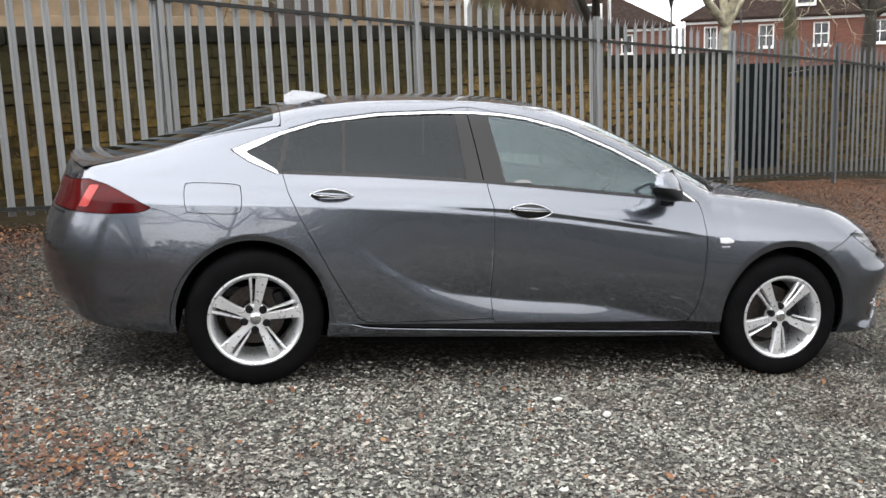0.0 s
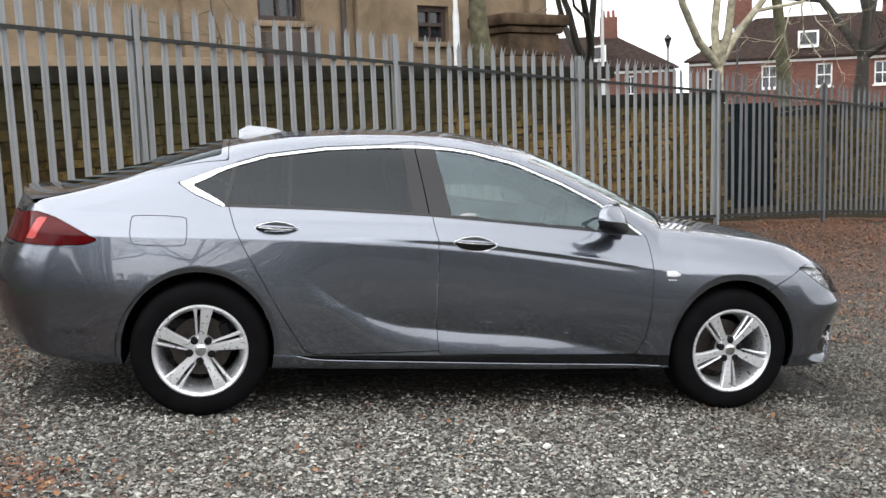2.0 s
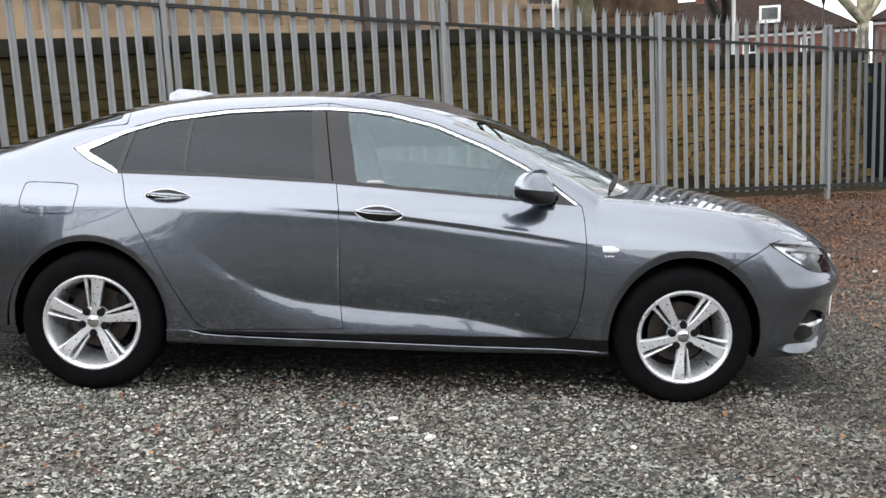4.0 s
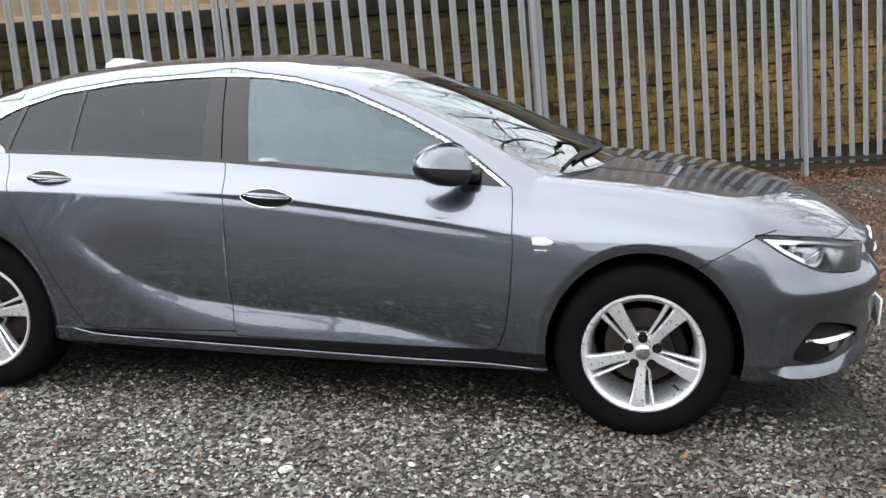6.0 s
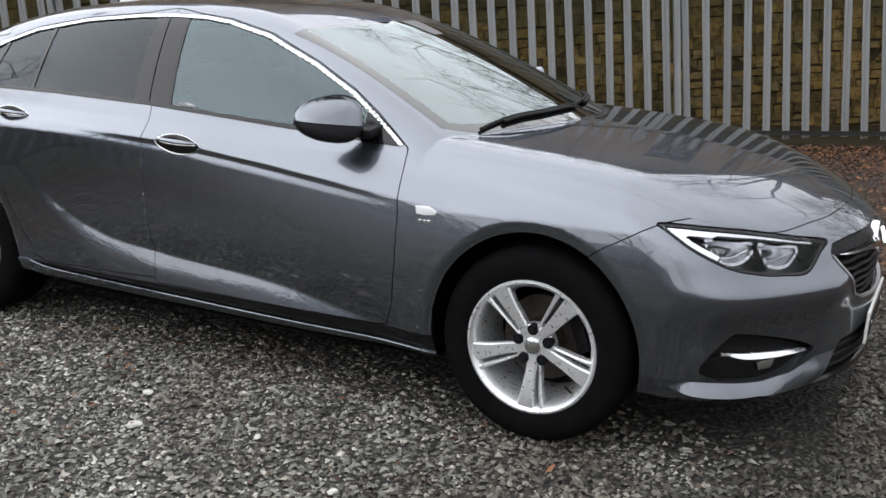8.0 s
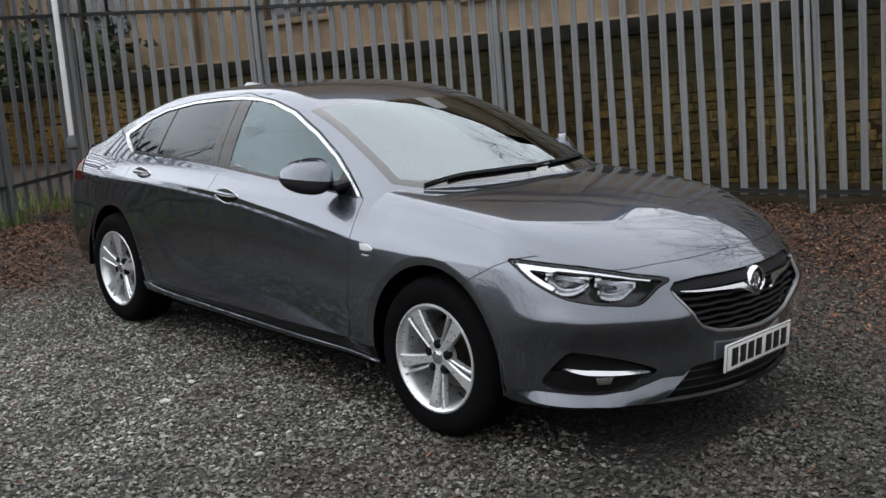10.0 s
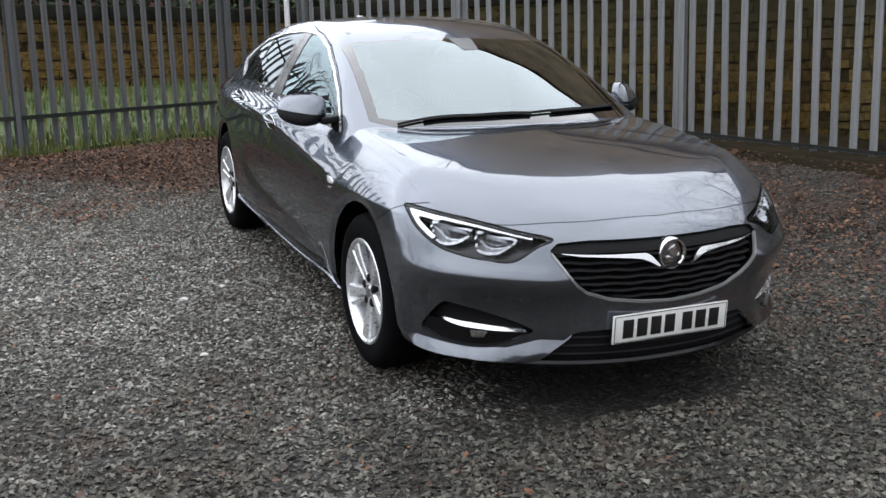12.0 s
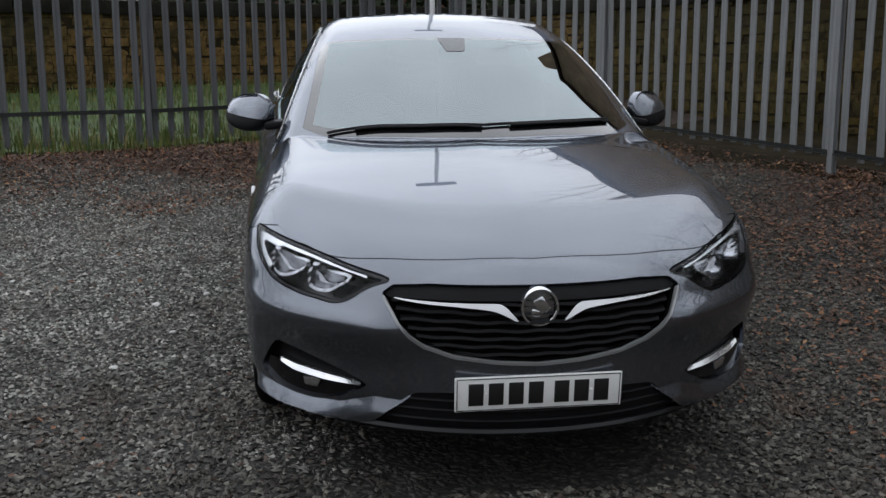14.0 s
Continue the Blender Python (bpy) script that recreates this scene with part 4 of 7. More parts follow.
# door mirrors, handles, repeaters
for sgn in (-1, 1):
    bm = bmesh.new()
    bmesh.ops.create_uvsphere(bm, u_segments=36, v_segments=24, radius=1.0)
    for v in bm.verts:
        x, y, z = v.co
        q = lambda c, p: math.copysign(abs(c) ** p, c)
        x, y, z = q(x, 0.9), q(y, 0.84), q(z, 0.92)
        v.co = (x * 0.056, y * 0.122, z * (0.080 - 0.016 * y * sgn))
        if x < -0.3:
            v.co.x = -0.034 - 0.008 * abs(x)
        elif x > 0:
            v.co.x -= 0.5 * v.co.z * min(1.0, 2 * x)
    top = bm
    bm2 = top.copy()
    MM = pose(0.658, 0.916 * sgn - 0.018, 1.032, 0, 0, sgn * 41)
    bmesh.ops.bisect_plane(top, geom=top.verts[:] + top.edges[:] + top.faces[:], plane_co=(0, 0, -0.012), plane_no=(0, 0.10 * sgn, -1), clear_outer=True)
    bmesh.ops.bisect_plane(bm2, geom=bm2.verts[:] + bm2.edges[:] + bm2.faces[:], plane_co=(0, 0, -0.015), plane_no=(0, -0.10 * sgn, 1), clear_outer=True)
    for b_ in (top, bm2):
        bmesh.ops.transform(b_, matrix=MM, verts=b_.verts)
    mir = part("door_mirror", top, PAINT, car, "grey door mirror cap")
    part("mirror_base", bm2, PLASTIC, mir, "black lower mirror shell")
    part("mirror_arm", box(0.085, 0.11, 0.035, pose(0.738, sgn * 0.81, 0.985, sgn * -8, 0, 0), 0.012), PLASTIC, mir)
    part("mirror_glass", box(0.004, 0.150, 0.092, MM @ pose(-0.042, 0, 0.003), 0.002), CHROME, mir)
    for hx_, hz in ((-0.062, 0.885), (-1.052, 0.930)):
        wy = float(side_w(np.array(hx_), np.array(hz)))
        M = pose(hx_, sgn * (wy - 0.002), hz, 0, 2.2, 0)
        bowl = bmesh.new()
        bmesh.ops.create_uvsphere(bowl, u_segments=32, v_segments=16, radius=1.0)
        for v in bowl.verts:
            v.co = (v.co.x * 0.108, v.co.y * 0.007, v.co.z * 0.036 * (1 - 0.35 * v.co.x**2))
        bmesh.ops.transform(bowl, matrix=M, verts=bowl.verts)
        hd = part("door_handle", bowl, BLACK, car, "door handle in a dark recess")
        pts = [(-0.098, 0), (-0.06, 0.017), (0, 0.022), (0.06, 0.017), (0.098, 0)]
        ring = [(0.112 * math.cos(a), 0.038 * math.sin(a) * (1 - 0.35 * math.cos(a) ** 2)) for a in [2 * math.pi * k / 32 for k in range(33)]]
        part("handle_ring", tube([M @ Vector((x, sgn * 0.0015, z)) for x, z in ring], 0.0016, sides=6), CHROME, hd, "thin chrome ring")
        bar = tube([M @ Vector((x, sgn * (y + 0.002), 0.011)) for x, y in smooth_loop([(a, b) for a, b in pts], 4, closed=False)], 0.012, sides=10, taper=[0.003 + 0.0085 * math.sin(math.pi * (k + 0.6) / 17.2) for k in range(17)])
        part("handle_bar", bar, PAINT, hd)
        chrome_bar = tube([M @ Vector((x * 0.96, sgn * (y + 0.006), 0.006)) for x, y in smooth_loop([(a, b) for a, b in pts], 4, closed=False)], 0.006, sides=8, taper=[0.002 + 0.0045 * math.sin(math.pi * (k + 0.6) / 17.2) for k in range(17)])
        part("handle_strip", chrome_bar, CHROME, hd, "chrome strip")
    wy = float(side_w(np.array(1.027), np.array(0.748)))
    rep = prism([(-0.038, 0.014), (0.012, 0.016), (0.046, 0.000), (0.036, -0.012), (0.0, -0.016), (-0.034, -0.013)], 0.010, pose(1.027, sgn * wy - 0.006, 0.748), bevel=0.003)
    part("side_repeater", rep, simple("clear_white_repeater", (0.75, 0.77, 0.78), 0.15, vary=0.05, coat=1.0) if "clear_white_repeater" not in bpy.data.materials else bpy.data.materials["clear_white_repeater"], car, "clear side repeater lamp")
    for k in range(3):
        part("wing_badge", box(0.013, 0.003, 0.010, pose(1.008 + 0.017 * k, sgn * (wy + 0.0045), 0.712), 0.001), CHROME, car, "small bright badge drawn as bars")

# the lip at the end of the boot lid
bm = bmesh.new()
rows = []
for y in np.linspace(-0.60, 0.60, 31):
    xr = float(rear_x(np.array(y), np.array(1.0))) + 0.04
    fall = 0.016 * (1 - (abs(y) / 0.62) ** 4)
    prof = [(xr + 0.20, 0.0), (xr + 0.09, fall * 0.45), (xr + 0.01, fall), (xr + 0.002, fall + 0.001), (xr + 0.004, fall - 0.012), (xr + 0.04, -0.05)]
    rows.append([bm.verts.new((x, float(y), float(house_z(np.array(x), np.array(y))) - 0.001 + dz)) for x, dz in prof])
for u, v in zip(rows, rows[1:]):
    for j in range(5):
        bm.faces.new((u[j], u[j + 1], v[j + 1], v[j]))
part("boot_spoiler", bm, PAINT, car, "grey lip at the end of the boot lid", angle=40)


# wipers, aerial, window sticker
def on_screen(x, y, up=0.014):
    return Vector((x, y, float(np.maximum(house_z(np.array(x), np.array(y)), hood_z(np.array(x), np.array(y)))) + up))


for pts in (((1.075, -0.60), (1.115, -0.42), (1.165, -0.22), (1.185, 0.02)), ((1.19, 0.0), (1.155, 0.22), (1.09, 0.42), (1.00, 0.60))):
    path = smooth_loop(pts, 6, closed=False)
    wp = part("wiper", tube([on_screen(x, y, 0.010) for x, y in path], 0.0065, sides=6), PLASTIC, car, "black windscreen wiper")
    part("wiper_arm", tube([on_screen(x + 0.014, y, 0.014 if 2 < i < len(path) - 2 else 0.010) for i, (x, y) in enumerate(path)][4:], 0.008, sides=6, flat=0.7), PLASTIC, wp)
bm = bmesh.new()
rows = []
for k in range(13):
    f = k / 12
    x = -1.245 + 0.235 * f
    h = 0.062 * (1 - f) ** 0.75 * (0.55 + 0.45 * min(1, f * 6)) + 0.004
    wd = 0.034 * math.sin(math.pi * (0.25 + 0.72 * f)) + 0.002
    zb = float(house_z(np.array(x), np.array(0.0))) - 0.004
    rows.append([bm.verts.new((x - 0.012 * (h / 0.06 if k == 0 else 0), y, zb + z)) for y, z in ((-wd, 0), (-wd * 0.55, h * 0.45), (-wd * 0.14, h), (wd * 0.14, h), (wd * 0.55, h * 0.45), (wd, 0))])
for u, v in zip(rows, rows[1:]):
    for j in range(5):
        bm.faces.new((u[j], u[j + 1], v[j + 1], v[j]))
bm.faces.new(rows[0])
part("aerial_fin", bm, simple("silver_aerial", (0.28, 0.29, 0.31), 0.3, metal=0.3, coat=0.6), car, "silver shark fin aerial", angle=50)
for k in range(3):
    z = 1.020 - 0.006 * k
    part("window_sticker", box(0.085 - 0.02 * (k == 0), 0.002, 0.004, pose(-0.085, -0.826 + 0.006 * k, z + 0.012), 0.0005), DRL, car, "small white window sticker drawn as bars")


# ---- the yard: sloping gravel, palisade fences, stone walls ----
TANF = math.tan(radians(FALL))
SIDE_POSTS = [(-5.85, 1.0), (-4.15, 2.17), (-1.98, 3.36), (0.465, 4.52), (2.95, 5.92), (5.42, 7.18), (7.89, 8.44), (10.36, 9.70), (12.83, 10.96), (15.3, 12.22)]
REAR_POSTS = [(-5.85, 1.0), (-5.36, -0.02), (-4.30, -2.15), (-3.37, -4.25), (-4.75, -6.1), (-6.15, -7.9), (-7.5, -9.7)]


def fence_dist(x, y):
    return np.minimum(sdf_line(np.array(SIDE_POSTS), x, y), sdf_line(np.array(REAR_POSTS), x, y))


def ground_z(x, y):
    """Height of the yard: it falls along the car and rises a little towards the fences."""
    x, y = np.asarray(x, float), np.asarray(y, float)
    d = fence_dist(x, y)
    yard = -TANF * 14 * np.tanh(x / 14)
    rise = 0.19 * sstep(2.4, 0.1, d) * sstep(-8.0, -3.0, -np.abs(x) + 4)
    side = sdf_line(np.array([(-5.62, 0.95), (-1.98, 3.36), (15.3, 12.22)]), x, y)
    rise = rise - 0.07 * sstep(-3.0, -5.0, x) * sstep(2.4, 0.1, d) * (side > 0.9)
    behind = sstep(-5.2, -10.0, x) * 0.34 * sstep(-8, -4, y)
    wob = 0.012 * np.sin(1.7 * x + 0.6) * np.sin(1.3 * y) + 0.006 * np.sin(4.1 * x) * np.sin(3.7 * y + 1)
    flat = np.exp(-np.maximum(np.abs(x) - 2.4, 0) ** 2 - np.maximum(np.abs(y) - 1.0, 0) ** 2)
    return yard + rise + behind + wob * (1 - flat)


def gravel_ground_mat():
    m, nt, b = mat("limestone_gravel")
    v = coords(nt)
    vo = nt.nodes.new("ShaderNodeTexVoronoi")
    vo.inputs["Scale"].default_value = 42.0
    vo.inputs["Randomness"].default_value = 1.0
    wob = node(nt, "ShaderNodeTexNoise", Scale=18.0, Detail=2.0)
    nt.links.new(v, wob.inputs["Vector"])
    nt.links.new(mix(nt, 0.04, v, wob.outputs[1]), vo.inputs["Vector"])
    sep = nt.nodes.new("ShaderNodeSeparateColor")
    nt.links.new(vo.outputs["Color"], sep.inputs[0])
    col = ramp(nt, sep.outputs[0], [(0.0, (0.024, 0.022, 0.019)), (0.3, (0.055, 0.053, 0.047)), (0.6, (0.100, 0.099, 0.089)), (0.85, (0.150, 0.146, 0.130)), (1.0, (0.24, 0.235, 0.21))])
    brown = noise_tex(nt, v, 0.9, 5.0, 0.7)
    col2 = mix(nt, ramp(nt, brown, [(0.48, (0, 0, 0)), (0.75, (0.65, 0.65, 0.65))]), col, (0.085, 0.055, 0.035))
    gap = ramp(nt, vo.outputs["Distance"], [(0.25, (1, 1, 1)), (0.62, (0.25, 0.25, 0.25))])
    nt.links.new(mix(nt, 1.0, shade_and_rot(nt, v, col2), gap, "MULTIPLY"), b.inputs["Base Color"])
    b.inputs["Roughness"].default_value = 0.8
    inv = node(nt, "ShaderNodeMapRange", From_Min=0.0, From_Max=0.7, To_Min=1.0, To_Max=0.0)
    nt.links.new(vo.outputs["Distance"], inv.inputs[0])
    bump(nt, b, inv.outputs[0], 0.9, 0.02)
    return m


def shade_and_rot(nt, v, col):
    """Darker patches towards the low end and rear; side-fence shade put into the colour."""
    sp = nt.nodes.new("ShaderNodeSeparateXYZ")
    nt.links.new(v, sp.inputs[0])
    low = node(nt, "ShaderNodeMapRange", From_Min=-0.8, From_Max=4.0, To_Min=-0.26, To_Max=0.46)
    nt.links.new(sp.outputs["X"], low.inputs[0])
    # shade between the car and the side fence, painted into the gravel
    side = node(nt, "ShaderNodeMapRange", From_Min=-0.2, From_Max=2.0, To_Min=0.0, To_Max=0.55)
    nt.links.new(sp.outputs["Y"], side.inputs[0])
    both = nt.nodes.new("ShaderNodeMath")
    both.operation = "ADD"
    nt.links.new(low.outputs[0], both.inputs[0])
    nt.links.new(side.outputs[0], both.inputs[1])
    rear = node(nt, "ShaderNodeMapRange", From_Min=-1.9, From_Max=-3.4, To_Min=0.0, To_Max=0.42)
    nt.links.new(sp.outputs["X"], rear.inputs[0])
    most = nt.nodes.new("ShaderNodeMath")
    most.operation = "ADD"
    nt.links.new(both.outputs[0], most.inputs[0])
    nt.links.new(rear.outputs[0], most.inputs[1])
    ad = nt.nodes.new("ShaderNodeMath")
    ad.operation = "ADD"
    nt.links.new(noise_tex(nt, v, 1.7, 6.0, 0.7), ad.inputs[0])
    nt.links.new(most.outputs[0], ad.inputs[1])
    dimmed = mix(nt, 1.0, mix(nt, 0.10, col, (0.13, 0.10, 0.07)), (0.31, 0.298, 0.27), "MULTIPLY")
    soil = mix(nt, ramp(nt, ad.outputs[0], [(0.42, (0, 0, 0)), (0.74, (0.92, 0.92, 0.92))]), col, dimmed)
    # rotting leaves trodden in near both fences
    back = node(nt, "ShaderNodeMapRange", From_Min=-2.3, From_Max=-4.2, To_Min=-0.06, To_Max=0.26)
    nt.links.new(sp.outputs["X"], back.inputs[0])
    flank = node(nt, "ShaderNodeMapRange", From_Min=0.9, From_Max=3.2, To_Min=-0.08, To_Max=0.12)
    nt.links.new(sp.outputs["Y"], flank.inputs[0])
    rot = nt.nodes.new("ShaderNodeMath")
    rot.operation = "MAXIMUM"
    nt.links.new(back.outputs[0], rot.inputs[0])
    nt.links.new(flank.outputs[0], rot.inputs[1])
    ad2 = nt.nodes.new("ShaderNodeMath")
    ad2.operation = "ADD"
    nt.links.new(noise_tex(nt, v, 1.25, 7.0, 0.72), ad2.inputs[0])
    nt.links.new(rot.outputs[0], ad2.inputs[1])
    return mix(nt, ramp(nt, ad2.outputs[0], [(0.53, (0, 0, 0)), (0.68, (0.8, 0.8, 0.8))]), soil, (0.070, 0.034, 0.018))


def chip_mat():
    m, nt, b = mat("limestone_chips")
    g = nt.nodes.new("ShaderNodeNewGeometry")
    col = ramp(nt, g.outputs["Random Per Island"], [(0.0, (0.026, 0.024, 0.021)), (0.14, (0.060, 0.052, 0.046)), (0.20, (0.135, 0.088, 0.070)), (0.26, (0.090, 0.090, 0.082)), (0.52, (0.205, 0.206, 0.187)), (0.78, (0.335, 0.335, 0.306)), (0.93, (0.49, 0.485, 0.445)), (1.0, (0.68, 0.66, 0.61))])
    v = coords(nt)
    n = noise_tex(nt, v, 60.0)
    big = noise_tex(nt, v, 0.8, 4.0, 0.65)
    c1 = mix(nt, ramp(nt, n, [(0.3, (0.0,) * 3), (0.7, (0.35,) * 3)]), col, (0.12, 0.118, 0.108))
    patch = ramp(nt, noise_tex(nt, v, 2.6, 5.0, 0.7), [(0.36, (0.62, 0.61, 0.58)), (0.62, (1.08, 1.08, 1.06))])
    c2 = mix(nt, 1.0, shade_and_rot(nt, v, c1), patch, "MULTIPLY")
    nt.links.new(mix(nt, ramp(nt, big, [(0.46, (0, 0, 0)), (0.72, (0.42, 0.42, 0.42))]), c2, (0.088, 0.050, 0.035)), b.inputs["Base Color"])
    b.inputs["Roughness"].default_value = 0.7
    return m


GRAVEL, CHIPS = gravel_ground_mat(), chip_mat()
gx = np.unique(np.r_[np.linspace(-9, 9, 121), np.linspace(-60, -9, 30), np.linspace(9, 60, 30), -600, -200, 200, 600])
gy = np.unique(np.r_[np.linspace(-8, 9, 115), np.linspace(-60, -8, 30), np.linspace(9, 60, 30), -600, -200, 200, 600])
GX, GY = np.meshgrid(gx, gy, indexing="ij")
GZ = ground_z(GX, GY) - 0.012
gi = np.arange(GX.size).reshape(GX.shape)
gf = np.stack([gi[:-1, :-1].ravel(), gi[1:, :-1].ravel(), gi[1:, 1:].ravel(), gi[:-1, 1:].ravel()], 1)
tagged(mesh_ob("ground", np.stack([GX.ravel(), GY.ravel(), GZ.ravel()], 1), gf.tolist(), GRAVEL), "grey limestone gravel yard sloping along the car", "ground", kind="structure")


def scatter(name, label, category, pos, size, material, flat=0.55, seed=1):
    """Many small angular chips as one mesh."""
    rng = np.random.default_rng(seed)
    n = len(pos)
    corner = np.array([(1, 0, -0.5), (0, 1, -0.5), (-1, 0, -0.5), (0, -1, -0.5), (0, 0, 0.9)], float)
    tri = np.array([(0, 1, 4), (1, 2, 4), (2, 3, 4), (3, 0, 4)])
    v = corner[None] * (0.75 + 0.5 * rng.random((n, 5, 1))) + np.array((0.26, 0.26, 0.10)) * rng.standard_normal((n, 5, 3))
    v[:, 4, :2] *= 1.5
    v *= (size[:, None, None] * np.stack([1.0 + 0.6 * rng.random(n), 0.7 + 0.35 * rng.random(n), flat * (0.8 + 0.6 * rng.random(n))], 1)[:, None, :])
    ang = rng.random((n, 3)) * (2 * np.pi, 0.9, 0.9) - (0, 0.45, 0.45)
    cz, sz, cx, sx = np.cos(ang[:, 0]), np.sin(ang[:, 0]), np.cos(ang[:, 1]), np.sin(ang[:, 1])
    x, y, z = v[..., 0], v[..., 1], v[..., 2]
    y, z = y * cx[:, None] - z * sx[:, None], y * sx[:, None] + z * cx[:, None]
    x, y = x * cz[:, None] - y * sz[:, None], x * sz[:, None] + y * cz[:, None]
    v = np.stack([x, y, z], -1) + pos[:, None, :]
    faces = (tri[None] + 5 * np.arange(n)[:, None, None]).reshape(-1, 3)
    me = bpy.data.meshes.new(name)
    me.vertices.add(5 * n)
    me.vertices.foreach_set("co", v.reshape(-1))
    me.loops.add(faces.size)
    me.loops.foreach_set("vertex_index", faces.reshape(-1).astype(np.int32))
    me.polygons.add(len(faces))
    me.polygons.foreach_set("loop_start", np.arange(0, faces.size, 3, dtype=np.int32))
    me.update(calc_edges=True)
    me.shade_flat()
    me.materials.append(material)
    return tagged(new(name, me), label, category, kind="stuff")


def in_yard(x, y):
    """Ahead of both fences."""
    side = np.array(SIDE_POSTS)
    sy = np.interp(x, side[:, 0], side[:, 1])
    rear = np.array(REAR_POSTS)[::-1]
    rx = np.interp(y, rear[:, 1], rear[:, 0])
    return (y < sy - 0.02) & (x > rx + 0.02)


rng = np.random.default_rng(7)
cand = np.stack([rng.uniform(-5.5, 9.0, 780000), rng.uniform(-6.2, 8.2, 780000)], 1)
cx, cy = cand.T
near = np.minimum(np.hypot(np.maximum(np.abs(cx - 0.4) - 3.4, 0), np.maximum(np.abs(cy + 1.6) - 2.2, 0)), 6)
ok = in_yard(cx, cy) & (rng.random(len(cx)) < 0.16 + 0.84 * np.exp(-((near / 1.6) ** 2)))
ok &= (np.abs(cx) > 2.3) | (np.abs(cy) > 0.42 + 0.55 * rng.random(len(cx)))
ok &= rng.random(len(cx)) < np.clip((cy + 6.2) / 1.2, 0, 1) * np.clip((9.0 - cx) / 2.5, 0, 1)
px, py = cx[ok], cy[ok]
sizes = (0.0066 + 0.0085 * rng.random(len(px)) ** 1.7) * (0.86 + 0.16 * sstep(0.8, 3.0, px)) + 0.005 * np.clip(near[ok] / 5, 0, 1)
pz = ground_z(px, py) - 0.010 + 0.010 * rng.random(len(px))
scatter("gravel_chips", "loose angular grey limestone chips on the yard", "gravel", np.stack([px, py, pz], 1), sizes, CHIPS, seed=3)


# fences
def pale_mesh(height=2.2):
    """One pressed steel pale: a W-shaped section with a splayed three-pointed head."""
    sec = [(-0.031, 0.006), (-0.024, -0.004), (-0.012, -0.003), (0.0, 0.0015), (0.012, -0.003), (0.024, -0.004), (0.031, 0.006)]
    bm = bmesh.new()
    levels = [0.0, height - 0.16, height - 0.095]
    rows = []
    for side_t in (0.0, 0.004):
        rows.append([[bm.verts.new((x, y + side_t, z)) for x, y in sec] for z in levels])
    for f in rows:
        for lo, hi in zip(f, f[1:]):
            for k in range(6):
                bm.faces.new((lo[k], lo[k + 1], hi[k + 1], hi[k]))
    for i in range(len(levels) - 1):
        for k in (0, 6):
            bm.faces.new((rows[0][i][k], rows[0][i + 1][k], rows[1][i + 1][k], rows[1][i][k]))
    for a, b, tip, dy in ((0, 2, -0.031, -0.022), (2, 4, 0.0, 0.006), (4, 6, 0.031, -0.022)):
        t0 = bm.verts.new((tip, sec[(a + b) // 2][1] + dy, height - (0.0 if tip == 0 else 0.018)))
        t1 = bm.verts.new((tip, sec[(a + b) // 2][1] + dy + 0.004, height - (0.0 if tip == 0 else 0.018)))
        f, k = rows[0][-1], rows[1][-1]
        for j in range(a, b):
            bm.faces.new((f[j], f[j + 1], t0))
            bm.faces.new((k[j + 1], k[j], t1))
        bm.faces.new((f[a], t0, t1, k[a]))
        bm.faces.new((f[b], k[b], t1, t0))
    bmesh.ops.recalc_face_normals(bm, faces=bm.faces)
    me = bpy.data.meshes.new("pale")
    bm.to_mesh(me)
    bm.free()
    return me


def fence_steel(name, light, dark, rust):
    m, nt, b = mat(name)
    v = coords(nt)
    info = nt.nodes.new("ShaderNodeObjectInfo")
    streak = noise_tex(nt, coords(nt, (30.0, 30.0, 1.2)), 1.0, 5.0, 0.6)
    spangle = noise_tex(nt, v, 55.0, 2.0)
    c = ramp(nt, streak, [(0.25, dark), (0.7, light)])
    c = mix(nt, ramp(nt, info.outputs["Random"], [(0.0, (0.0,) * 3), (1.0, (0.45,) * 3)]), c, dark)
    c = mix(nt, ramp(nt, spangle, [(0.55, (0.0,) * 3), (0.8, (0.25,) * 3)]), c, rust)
    nt.links.new(c, b.inputs["Base Color"])
    b.inputs["Metallic"].default_value = 0.12
    b.inputs["Specular IOR Level"].default_value = 0.25
    nt.links.new(ramp(nt, streak, [(0.2, (0.62,) * 3), (0.8, (0.45,) * 3)]), b.inputs["Roughness"])
    bump(nt, b, spangle, 0.15, 0.002)
    return m


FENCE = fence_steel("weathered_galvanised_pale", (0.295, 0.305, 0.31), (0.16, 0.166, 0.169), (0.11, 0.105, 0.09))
# same galvanised steel, with the shade on the rear and far runs painted in
FENCE_SHADED = fence_steel("shaded_galvanised_pale", (0.16, 0.166, 0.172), (0.080, 0.083, 0.087), (0.075, 0.07, 0.055))
# galvanised like the pales; the rails' shadowed underside is put into this colour
RAIL = fence_steel("shaded_galvanised_rail", (0.036, 0.038, 0.036), (0.014, 0.015, 0.014), (0.03, 0.024, 0.018))


